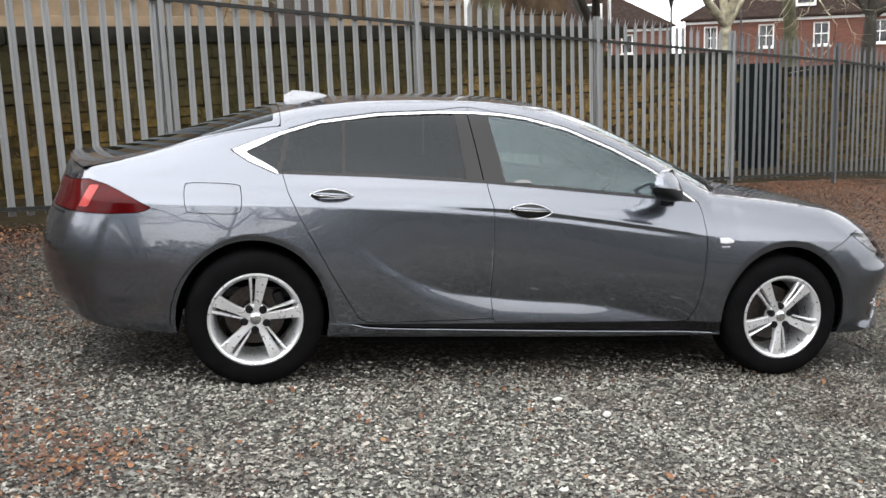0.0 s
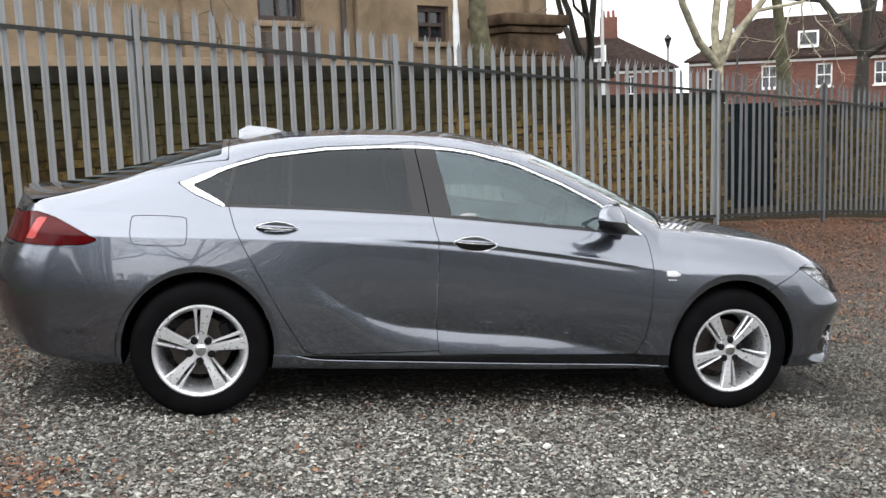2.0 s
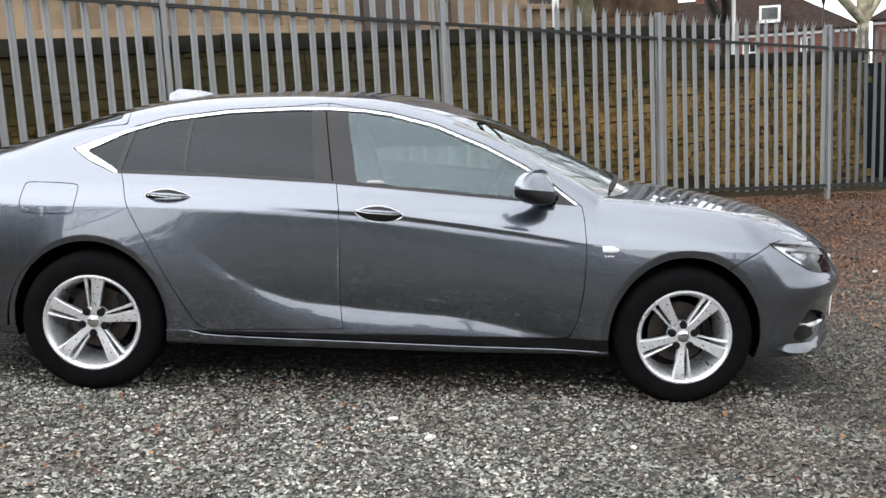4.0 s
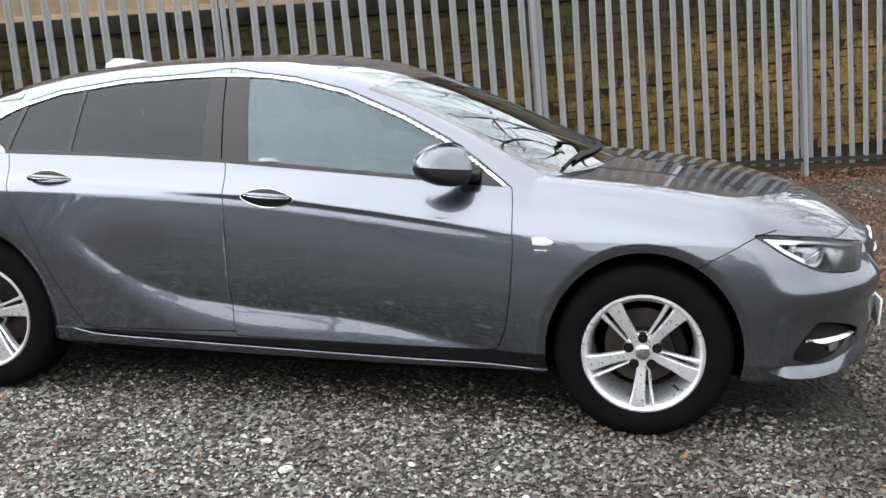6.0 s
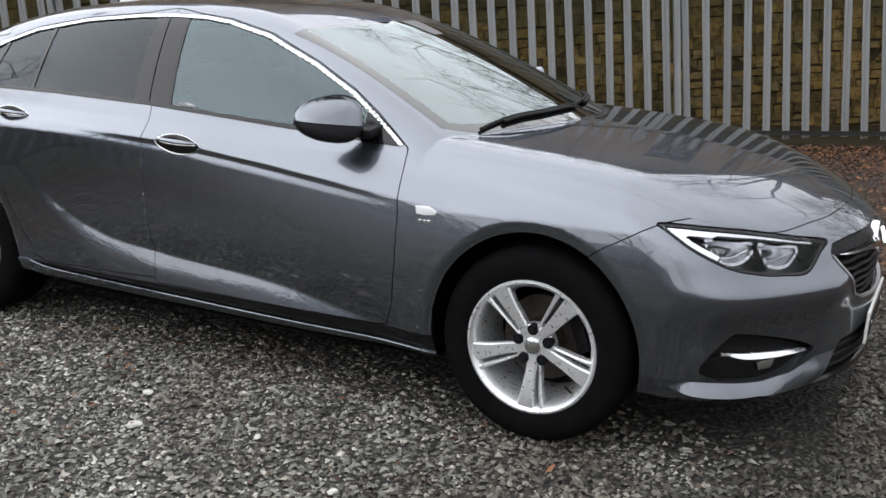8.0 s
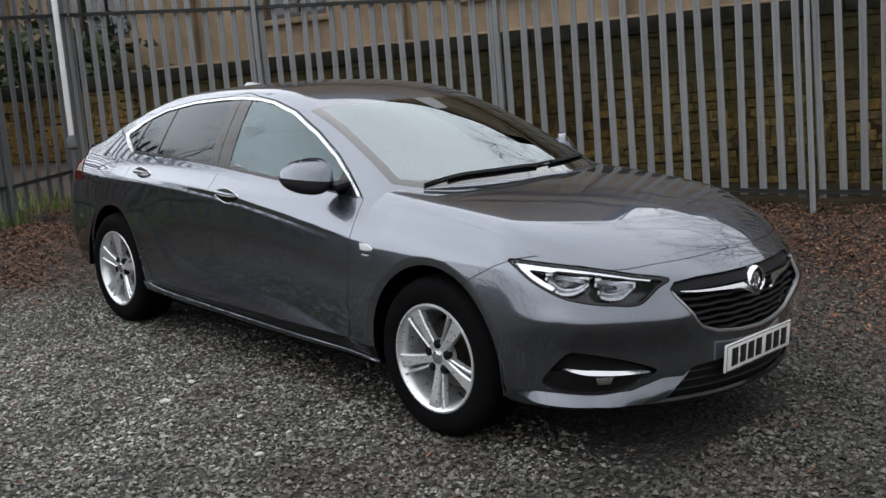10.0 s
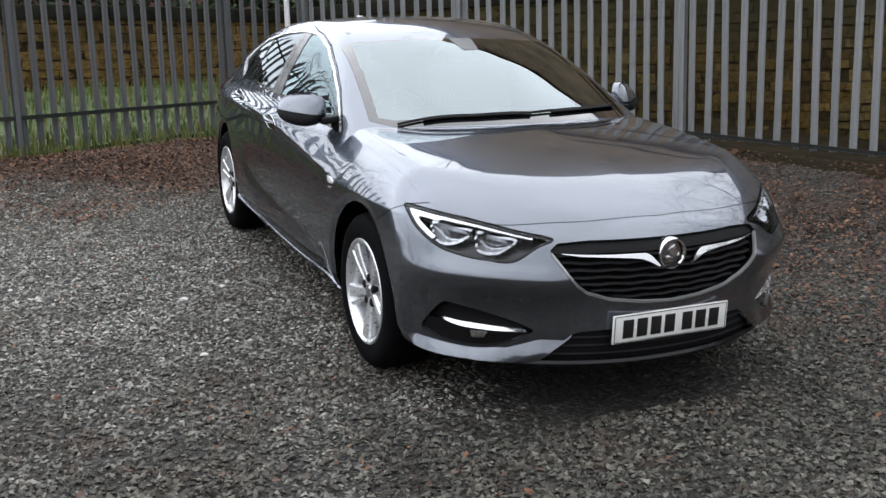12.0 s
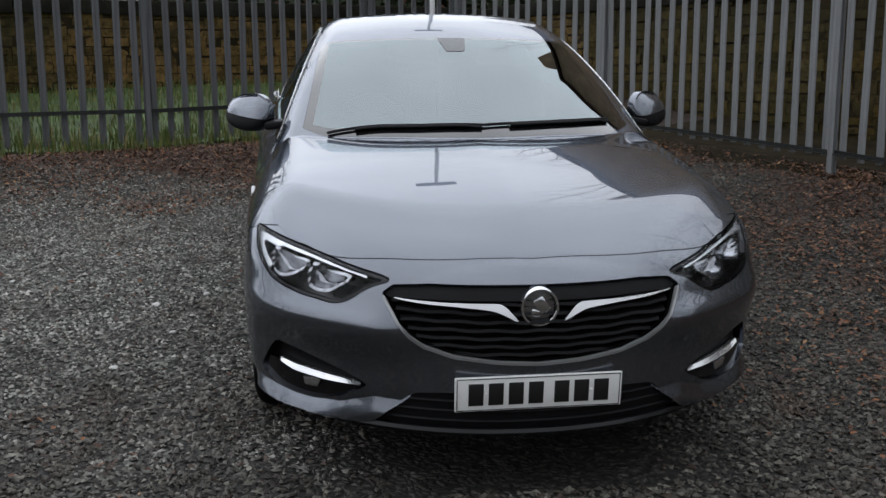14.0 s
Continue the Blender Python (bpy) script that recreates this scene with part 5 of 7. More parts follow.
def post_mesh(h=2.22):
    """A rolled steel I-section post."""
    o = [(sx * x, sy * y) for sx, sy, way in ((-1, -1, 1), (1, -1, -1), (1, 1, 1), (-1, 1, -1)) for x, y in ((0.004, 0.022), (0.023, 0.024), (0.023, 0.031))[::way]]
    bm = bmesh.new()
    lo, hi = [bm.verts.new((x, y, -0.25)) for x, y in o], [bm.verts.new((x, y, h)) for x, y in o]
    for k in range(12):
        bm.faces.new((lo[k], lo[(k + 1) % 12], hi[(k + 1) % 12], hi[k]))
    bm.faces.new(hi)
    bmesh.ops.recalc_face_normals(bm, faces=bm.faces)
    me = bpy.data.meshes.new("post")
    bm.to_mesh(me)
    bm.free()
    return me


def fence_run(label, posts, material, inward, spacing=0.159, skip_first=False, group="palisade fences", foot=0.33, lift=0.04):
    """Posts, two angle rails a bay and evenly hung pales. inward: 1 where the yard lies to the right of the run."""
    fence = thing("palisade_fence", label, "fence", group=group)
    pm, qm = pale_mesh(2.24 - lift), post_mesh()
    pm.materials.append(material)
    qm.materials.append(material)
    for k, (x, y) in enumerate(posts):
        nx, ny = posts[min(k + 1, len(posts) - 1)]
        ox, oy = posts[max(k - 1, 0)]
        a = math.degrees(math.atan2(ny - oy, nx - ox))
        if not (skip_first and k == 0):
            p = new("post", qm)
            p.parent = fence
            p.matrix_world = pose(x, y, float(ground_z(x, y)), 0, 0, a)
    for (x0, y0), (x1, y1) in zip(posts, posts[1:]):
        z0, z1 = float(ground_z(x0, y0)), float(ground_z(x1, y1))
        d = Vector((x1 - x0, y1 - y0, 0))
        L = d.length
        u = d / L
        side_v = Vector((u.y, -u.x, 0)) * inward
        a = math.degrees(math.atan2(u.y, u.x))
        for h in (foot, 1.92):
            bm = bmesh.new()
            A = Vector((x0, y0, z0 + h)) + u * 0.03 + side_v * 0.012
            B = Vector((x1, y1, z1 + h)) - u * 0.03 + side_v * 0.012
            up = Vector((0, 0, 0.030))
            out = side_v * 0.030
            for P, Q, R in ((A, B, up), (A, B, out)):
                t = Vector((0, 0, -0.006)) if R is out else side_v * 0.006
                vs = [bm.verts.new(q) for q in (P, Q, Q + R, P + R, P + t, Q + t, Q + R + t, P + R + t)]
                for f in ((0, 1, 2, 3), (7, 6, 5, 4), (0, 4, 5, 1), (1, 5, 6, 2), (2, 6, 7, 3), (3, 7, 4, 0)):
                    bm.faces.new([vs[i] for i in f])
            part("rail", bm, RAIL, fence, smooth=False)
        n = 17 if 2.42 < L < 3.0 else 16 if 2.35 < L <= 2.5 else max(2, round(L / spacing))
        for j in range(n):
            f = (j + 0.5) / n
            x, y = x0 + (x1 - x0) * f, y0 + (y1 - y0) * f
            p = new("pale", pm)
            p.parent = fence
            gz = float(ground_z(x, y))
            z = max(gz, z0 + (z1 - z0) * f) + lift + 0.012 * math.sin(7 * x + 3 * y)
            p.matrix_world = pose(x - side_v.x * 0.012, y - side_v.y * 0.012, z, random.uniform(-0.5, 0.5), random.uniform(-0.6, 0.6), a + (180 if inward < 0 else 0) + random.uniform(-3, 3))
    return fence


fence_run("galvanised steel palisade fence beside the car", SIDE_POSTS[:6], FENCE, 1, foot=0.17, lift=0.135)
fence_run("far stretch of the steel palisade fence, shade put into its grey", SIDE_POSTS[5:], FENCE_SHADED, 1, skip_first=True, foot=0.17, lift=0.135)
fence_run("steel palisade fence behind the car, shade put into its grey", REAR_POSTS, FENCE_SHADED, -1, skip_first=True)


# ---- stone walls behind the fences ----
def wall_patches(nt):
    """Moss stains and paler, drier patches that run over many stones; the wall is drier towards the road."""
    g = nt.nodes.new("ShaderNodeNewGeometry")
    p = g.outputs["Position"]
    sp = nt.nodes.new("ShaderNodeSeparateXYZ")
    nt.links.new(p, sp.inputs[0])
    dry = node(nt, "ShaderNodeMapRange", From_Min=-4.5, From_Max=6.0, To_Min=-0.24, To_Max=0.16)
    nt.links.new(sp.outputs["X"], dry.inputs[0])
    rear = node(nt, "ShaderNodeMapRange", From_Min=-8.2, From_Max=-9.2, To_Min=0.0, To_Max=0.34)
    nt.links.new(sp.outputs["X"], rear.inputs[0])
    both = nt.nodes.new("ShaderNodeMath")
    both.operation = "ADD"
    far = node(nt, "ShaderNodeMapRange", From_Min=4.5, From_Max=9.0, To_Min=0.0, To_Max=-0.26)
    nt.links.new(sp.outputs["X"], far.inputs[0])
    along_x = nt.nodes.new("ShaderNodeMath")
    along_x.operation = "ADD"
    nt.links.new(dry.outputs[0], along_x.inputs[0])
    nt.links.new(far.outputs[0], along_x.inputs[1])
    nt.links.new(along_x.outputs[0], both.inputs[0])
    nt.links.new(rear.outputs[0], both.inputs[1])
    ad = nt.nodes.new("ShaderNodeMath")
    ad.operation = "ADD"
    nt.links.new(noise_tex(nt, p, 2.2, 6.0, 0.75), ad.inputs[0])
    nt.links.new(both.outputs[0], ad.inputs[1])
    moss = node(nt, "ShaderNodeMapRange", From_Min=-3.6, From_Max=-5.0, To_Min=0.0, To_Max=0.22)
    nt.links.new(sp.outputs["X"], moss.inputs[0])
    mad = nt.nodes.new("ShaderNodeMath")
    mad.operation = "ADD"
    head = node(nt, "ShaderNodeMapRange", From_Min=1.0, From_Max=1.95, To_Min=0.0, To_Max=0.20)
    nt.links.new(sp.outputs["Z"], head.inputs[0])
    msum = nt.nodes.new("ShaderNodeMath")
    msum.operation = "ADD"
    nt.links.new(moss.outputs[0], msum.inputs[0])
    nt.links.new(head.outputs[0], msum.inputs[1])
    nt.links.new(noise_tex(nt, p, 0.9, 6.0, 0.75), mad.inputs[0])
    nt.links.new(msum.outputs[0], mad.inputs[1])
    return mad.outputs[0], ramp(nt, ad.outputs[0], [(0.46, (0.0,) * 3), (0.70, (0.75,) * 3)])


def weathered(nt, c):
    """Pitting and grime on each stone, and soot and moss that hang down from the coping."""
    g = nt.nodes.new("ShaderNodeNewGeometry")
    p = g.outputs["Position"]
    pit = noise_tex(nt, p, 13.0, 5.0, 0.75)
    c = mix(nt, 1.0, c, ramp(nt, pit, [(0.34, (0.36, 0.36, 0.34)), (0.50, (0.95, 0.95, 0.93)), (0.68, (1.35, 1.33, 1.25))]), "MULTIPLY")
    sp = nt.nodes.new("ShaderNodeSeparateXYZ")
    nt.links.new(p, sp.inputs[0])
    top = node(nt, "ShaderNodeMapRange", From_Min=0.95, From_Max=1.75, To_Min=-0.10, To_Max=0.42)
    nt.links.new(sp.outputs["Z"], top.inputs[0])
    ad = nt.nodes.new("ShaderNodeMath")
    ad.operation = "ADD"
    clean = node(nt, "ShaderNodeMapRange", From_Min=-4.5, From_Max=-7.0, To_Min=0.0, To_Max=-0.26)
    nt.links.new(sp.outputs["X"], clean.inputs[0])
    high = nt.nodes.new("ShaderNodeMath")
    high.operation = "ADD"
    nt.links.new(top.outputs[0], high.inputs[0])
    nt.links.new(clean.outputs[0], high.inputs[1])
    nt.links.new(noise_tex(nt, p, 1.5, 6.0, 0.75), ad.inputs[0])
    nt.links.new(high.outputs[0], ad.inputs[1])
    return mix(nt, ramp(nt, ad.outputs[0], [(0.55, (0.0,) * 3), (0.80, (0.82,) * 3)]), c, (0.030, 0.027, 0.013))


def stone_mat(name, moss=0.5):
    m, nt, b = mat(name)
    v = coords(nt)
    info = nt.nodes.new("ShaderNodeObjectInfo")
    col = ramp(nt, info.outputs["Random"], [(0.0, (0.022, 0.015, 0.006)), (0.3, (0.062, 0.040, 0.011)), (0.6, (0.112, 0.069, 0.016)), (0.85, (0.058, 0.043, 0.021)), (1.0, (0.150, 0.099, 0.030))])
    grain = noise_tex(nt, v, 22.0, 6.0, 0.7)
    stain, tan = wall_patches(nt)
    c = mix(nt, ramp(nt, grain, [(0.3, (0.0,) * 3), (0.75, (0.55,) * 3)]), col, (0.042, 0.031, 0.014))
    c = mix(nt, ramp(nt, stain, [(0.45, (0.0,) * 3), (0.7, (moss,) * 3)]), c, (0.037, 0.034, 0.013))
    c = weathered(nt, mix(nt, tan, c, (0.235, 0.148, 0.056)))
    nt.links.new(c, b.inputs["Base Color"])
    b.inputs["Roughness"].default_value = 0.9
    b.inputs["Specular IOR Level"].default_value = 0.12
    bump(nt, b, grain, 0.5, 0.01)
    return m


STONE = stone_mat("mossy_sandstone", moss=0.45)
MORTAR = simple("dark_lime_mortar", (0.026, 0.020, 0.011), 0.95, vary=0.4, scale=8, bumps=0.3, spec=0.1)
COPING = simple("blackened_coping_stone", (0.017, 0.016, 0.012), 0.9, vary=0.5, scale=5, bumps=0.4, spec=0.1)
ASHLAR = simple("buff_sandstone_ashlar", (0.23, 0.172, 0.115), 0.9, vary=0.35, scale=1.3, bumps=0.2, spec=0.15)


def stone_block_mesh(seed):
    rng_ = random.Random(seed)
    bm = box(1, 1, 1, None, 0.0)
    bmesh.ops.subdivide_edges(bm, edges=bm.edges[:], cuts=1, use_grid_fill=True)
    for v in bm.verts:
        v.co *= 1 + rng_.uniform(-0.035, 0.035)
        v.co.y *= 1.0 - 0.35 * max(abs(v.co.x), abs(v.co.z)) * 0.6
    me = bpy.data.meshes.new("stone")
    bm.to_mesh(me)
    bm.free()
    me.materials.append(STONE)
    return me


BLOCKS = [stone_block_mesh(k) for k in range(6)]


def joined_blocks(name, items, parent):
    """Blocks past those that one can pick apart, as one mesh."""
    box8 = np.array([(x, y, z) for x in (-0.5, 0.5) for y in (-0.5, 0.5) for z in (-0.5, 0.5)])
    quads = np.array([(0, 1, 3, 2), (4, 6, 7, 5), (0, 4, 5, 1), (2, 3, 7, 6), (0, 2, 6, 4), (1, 5, 7, 3)])
    vs = np.concatenate([np.c_[box8 * s, np.ones(8)] @ np.array(m.transposed()) for m, s in items])[:, :3]
    fs = (quads[None] + 8 * np.arange(len(items))[:, None, None]).reshape(-1, 4)
    ob = mesh_ob(name, vs, fs.tolist(), STONE_JOINED, parent, smooth=False)
    return tagged(ob, kind="stuff")


def stone_joined():
    m, nt, b = mat("mossy_sandstone_far")
    v = coords(nt)
    g = nt.nodes.new("ShaderNodeNewGeometry")
    col = ramp(nt, g.outputs["Random Per Island"], [(0.0, (0.032, 0.023, 0.010)), (0.3, (0.080, 0.054, 0.017)), (0.6, (0.145, 0.094, 0.025)), (0.85, (0.078, 0.060, 0.034)), (1.0, (0.188, 0.132, 0.046))])
    grain = noise_tex(nt, v, 22.0, 6.0, 0.7)
    stain, tan = wall_patches(nt)
    c = mix(nt, ramp(nt, grain, [(0.3, (0.0,) * 3), (0.75, (0.55,) * 3)]), col, (0.06, 0.048, 0.025))
    c = mix(nt, ramp(nt, stain, [(0.42, (0.0,) * 3), (0.65, (0.6,) * 3)]), c, (0.042, 0.039, 0.015))
    c = weathered(nt, mix(nt, tan, c, (0.235, 0.148, 0.056)))
    nt.links.new(c, b.inputs["Base Color"])
    b.inputs["Roughness"].default_value = 0.9
    b.inputs["Specular IOR Level"].default_value = 0.12
    bump(nt, b, grain, 0.5, 0.01)
    return m


STONE_JOINED = stone_joined()


def stone_wall(name, p0, p1, base_z, top_z, face, label, singles, seed):
    """Coursed rubble: a mortar core, stones proud of it in courses, a dark coping. face: 1 where the seen side lies to the right of the way p0-p1."""
    rg = random.Random(seed)
    d = Vector((p1[0] - p0[0], p1[1] - p0[1], 0))
    L = d.length
    a = math.degrees(math.atan2(d.y, d.x))
    M = pose(p0[0], p0[1], 0, 0, 0, a)
    wall = part(name, box(L, 0.40, top_z - base_z + 1.2, M @ pose(L / 2, 0, (top_z + base_z - 1.2) / 2)), MORTAR)
    tagged(wall, label, "wall", kind="structure")
    z, items = base_z - 0.25, []
    while z < top_z - 0.24:
        h = rg.uniform(0.075, 0.145)
        x = rg.uniform(-0.2, 0.0)
        while x < L:
            w = rg.uniform(0.12, 0.34) if rg.random() < 0.75 else rg.uniform(0.08, 0.14)
            dh = rg.choice((0.0, 0.0, 0.0, 0.022, -0.018)) + rg.uniform(-0.010, 0.008)
            items.append((M @ pose(x + w / 2, -face * (0.188 + rg.uniform(-0.014, 0.014)), z + (h + dh) / 2, rg.uniform(-3, 3), rg.uniform(-2.5, 2.5), rg.uniform(-3, 3)), (w - rg.uniform(0.005, 0.018), 0.052, h + dh - rg.uniform(0.006, 0.013))))
            x += w
        z += h
    mid = M @ Vector((L * singles, 0, 0))
    items.sort(key=lambda it: (it[0].translation.xy - mid.xy).length)
    for m_, s in items[:290]:
        o = new("stone", BLOCKS[rg.randrange(6)])
        o.parent = wall
        o.matrix_world = m_ @ Matrix.Diagonal((*s, 1))
    joined_blocks("wall_stones", items[290:], wall)
    x = 0.0
    while x < L:
        w = rg.uniform(0.7, 1.1)
        c = part("coping_stone", box(w - 0.012, 0.50, 0.20, M @ pose(x + w / 2, rg.uniform(-0.01, 0.01), top_z - 0.10 + rg.uniform(-0.008, 0.008), 0, rg.uniform(-0.4, 0.4), 0), 0.015), COPING, wall)
        x += w
    return wall


SU = Vector((2.467, 1.26, 0)).normalized()
SN = Vector((-SU.y, SU.x, 0))
S0 = Vector((-1.98, 3.36, 0))


def along(s, back, z=0.0):
    """A place s metres along the side fence from its third post and some way behind it."""
    p = S0 + SU * s + SN * back
    return Vector((p.x, p.y, z))


WALL_TOP = 2.22
w0_, w1_ = along(-8.3, 3.3), along(9.1, 3.3)
stone_wall("wall_side", w0_, w1_, 0.1, WALL_TOP, 1, "mossy yellow sandstone retaining wall with dark coping", 0.42, 5)
w2_ = Vector((-7.9, -9.5, 0))
stone_wall("wall_rear", w2_, w0_ + SN * 0.0, 0.75, WALL_TOP - 0.04, 1, "mossy sandstone wall behind the rear fence", 0.62, 9)
stone_wall("wall_middle", w1_ + SU * 0.01, along(12.75, 3.3), -0.8, 1.74, 1, "dark-topped lower stretch of the mossy sandstone wall", 0.4, 15)
w3_ = along(30.0, 5.2)
stone_wall("wall_far", along(14.98, 3.55), w3_, -1.3, 1.40, 1, "lower rubble wall beyond the building", 0.2, 12)
GATEWOOD = simple("blue_black_painted_boards", (0.006, 0.009, 0.011), 0.8, vary=0.3, scale=6, spec=0.04)
gate = thing("boarded_gate", "dark blue-black boarded gate between the stone walls", "gate")
for k in range(17):
    p_ = along(12.83 + 0.125 * k, 3.42, 0.35)
    part("board", box(0.118, 0.03, 2.3, pose(p_.x, p_.y, p_.z, 0, 0, math.degrees(math.atan2(SU.y, SU.x))), 0.004), GATEWOOD, gate)
for z_ in (-0.3, 1.1):
    p_ = along(13.83, 3.455, z_)
    part("ledge", box(2.1, 0.035, 0.12, pose(p_.x, p_.y, p_.z, 0, 0, math.degrees(math.atan2(SU.y, SU.x)))), GATEWOOD, gate)

# upper ground behind the walls
UPG = simple("leaf_strewn_soil", (0.020, 0.0155, 0.0085), 0.95, vary=0.6, scale=3.0, bumps=0.5, spec=0.06)
bm = bmesh.new()
for quad_ in ([along(-8.3, 3.35, 2.1), along(9.1, 3.35, 2.1), along(9.1, 30, 2.1), along(-8.3, 30, 2.1)],
              [along(9.1, 3.35, 1.62), along(14.0, 3.5, 1.3), along(14.0, 30, 1.3), along(9.1, 30, 1.62)],
              [Vector((-7.9, -9.5, 2.06)), along(-8.3, 3.35, 2.06), along(-8.3, 30, 2.06), Vector((-60, 20, 2.06)), Vector((-60, -9.5, 2.06))],
              [along(14.0, 3.5, 1.2), along(30, 5.25, 1.2), along(60, 60, 1.2), along(14.0, 60, 1.2)]):
    bm.faces.new([bm.verts.new(p) for p in quad_])
ug = part("upper_ground", bm, UPG, smooth=False)
tagged(ug, "leaf-strewn higher ground behind the stone walls", "ground", kind="structure")

# dark litter between the side fence and its wall
ls_, lb_ = np.meshgrid(np.linspace(-3.6, 30.0, 220), np.r_[np.linspace(-0.22, 0.5, 13), np.linspace(0.8, 3.2, 8)], indexing="ij")
lx_, ly_ = S0.x + SU.x * ls_ + SN.x * lb_, S0.y + SU.y * ls_ + SN.y * lb_
lz_ = ground_z(lx_, ly_) - 0.022 + 0.03 * sstep(-0.2, 0.10, lb_) + 0.008 * np.sin(7 * lx_) * np.sin(9 * ly_) + 0.006 * np.sin(17 * lx_ + 2 * ly_) + 0.05 * np.maximum(lb_, 0) / 3.2
li_ = np.arange(lx_.size).reshape(lx_.shape)
lq_ = np.stack([li_[:-1, :-1], li_[1:, :-1], li_[1:, 1:], li_[:-1, 1:]], -1).reshape(-1, 4)
tagged(mesh_ob("litter_bank", np.stack([lx_.ravel(), ly_.ravel(), lz_.ravel()], 1), lq_.tolist(), UPG), "dark leaf-strewn soil between fence and wall", "ground", kind="structure")

# ---- the sandstone building above the wall ----
PANE = simple("dark_window_glass", (0.02, 0.022, 0.025), 0.06, vary=0.3, spec=0.8)
WFRAME = simple("dark_brown_window_frame", (0.05, 0.035, 0.028), 0.6)
WHITEF = simple("white_painted_frame", (0.72, 0.72, 0.70), 0.5)
SLATE = simple("grey_brown_slate", (0.030, 0.021, 0.018), 0.92, vary=0.4, scale=4, bumps=0.4, spec=0.04)


def wall_with_openings(L, H, thick, openings, M, material, name, parent):
    """An upright wall in its own x and z, with rectangular openings that go through it."""
    xs = sorted({0.0, L, *[v for o in openings for v in (o[0], o[1])]})
    zs = sorted({0.0, H, *[v for o in openings for v in (o[2], o[3])]})
    bm = bmesh.new()
    for x0, x1 in zip(xs, xs[1:]):
        for z0, z1 in zip(zs, zs[1:]):
            cx_, cz_ = (x0 + x1) / 2, (z0 + z1) / 2
            if not any(o[0] < cx_ < o[1] and o[2] < cz_ < o[3] for o in openings):
                box(x1 - x0, thick, z1 - z0, M @ pose(cx_, thick / 2, cz_), bm=bm)
    bmesh.ops.remove_doubles(bm, verts=bm.verts, dist=1e-4)
    return part(name, bm, material, parent, smooth=False)


def sash_window(parent, M, o, frame_mat, bars=1):
    """A window in an opening: frame, glazing bars and panes, set back in the wall, with a sill."""
    x0, x1, z0, z1 = o
    w, h = x1 - x0, z1 - z0
    win = part("window", box(w, 0.03, h, M @ pose((x0 + x1) / 2, 0.235, (z0 + z1) / 2)), frame_mat, parent, smooth=False)
    for nm, cx_, cz_, sx_, sz_ in (("frame_side", x0 + 0.05, (z0 + z1) / 2, 0.1, h), ("frame_side", x1 - 0.05, (z0 + z1) / 2, 0.1, h), ("frame_foot", (x0 + x1) / 2, z0 + 0.05, w - 0.2, 0.1), ("frame_head", (x0 + x1) / 2, z1 - 0.05, w - 0.2, 0.1), ("meeting_rail", (x0 + x1) / 2, (z0 + z1) / 2, w - 0.2, 0.07)):
        part(nm, box(sx_, 0.08, sz_, M @ pose(cx_, 0.15, cz_)), frame_mat, win, smooth=False)
    for k in range(bars):
        part("glazing_bar", box(0.05, 0.05, h - 0.2, M @ pose(x0 + w * (k + 1) / (bars + 1), 0.155, (z0 + z1) / 2)), frame_mat, win, smooth=False)
    part("pane", box(w, 0.02, h, M @ pose((x0 + x1) / 2, 0.19, (z0 + z1) / 2)), PANE, win, smooth=False)
    part("sill", box(w + 0.2, 0.22, 0.1, M @ pose((x0 + x1) / 2, 0.0, z0 - 0.05), 0.01), ASHLAR if frame_mat is WFRAME else frame_mat, win)
    return win


bld = thing("stone_building", "long buff sandstone building above the retaining wall", "building")
ANG = math.degrees(math.atan2(SU.y, SU.x))
BLEN, BH = 23.4, 3.5
b0 = along(-12.0, 6.6, 2.05)
MB = pose(b0.x, b0.y, b0.z, 0, 0, ANG)
OPEN = [(2.0, 3.2, 1.1, 2.9), (6.0, 7.2, 1.1, 2.9), (9.6, 10.8, 1.1, 2.9), (16.75, 17.65, 1.12, 2.9), (20.1, 20.85, 0.82, 1.5)]
wall_with_openings(BLEN, BH, 0.5, OPEN, MB, ASHLAR, "facade", bld)
for o in OPEN:
    sash_window(bld, MB, o, WFRAME)
wall_with_openings(9.0, BH, 0.5, [(3.0, 4.2, 1.0, 3.2)], MB @ pose(BLEN, 0.5, 0, 0, 0, 90), ASHLAR, "end_wall", bld)
for k, x in enumerate((0.3, 4.4, 8.4, 12.0, 15.6, 18.9, 23.1)):
    part("pilaster", box(0.5, 0.16, BH, MB @ pose(x, -0.08, BH / 2), 0.02), ASHLAR, bld)
part("plinth", box(BLEN, 0.22, 0.5, MB @ pose(BLEN / 2, -0.11, 0.25), 0.03), ASHLAR, bld)
part("cornice", box(BLEN + 0.6, 0.5, 0.3, MB @ pose(BLEN / 2, -0.1, BH + 0.15), 0.04), ASHLAR, bld)
part("roof", prism([(-0.3, BH + 0.3), (BLEN + 0.3, BH + 0.3), (BLEN + 0.1, BH + 0.5), (-0.1, BH + 0.5)], 9.4, MB @ pose(0, -0.2, 0)), SLATE, bld)
# the tall gable of its hall
GX0, GX1, GE, GR = 2.0, 13.2, 5.2, 9.9
part("gable_wall", prism([(GX0, BH + 0.45), (GX1, BH + 0.45), (GX1, GE), ((GX0 + GX1) / 2, GR), (GX0, GE)], 0.5, MB @ pose(0, 0.01, 0)), ASHLAR, bld, smooth=False)
for x_ in (GX0, GX1 - 0.5):
    part("hall_side_wall", box(0.5, 13.5, GE - BH - 0.45, MB @ pose(x_ + 0.25, 7.26, (GE + BH + 0.45) / 2)), ASHLAR, bld, smooth=False)
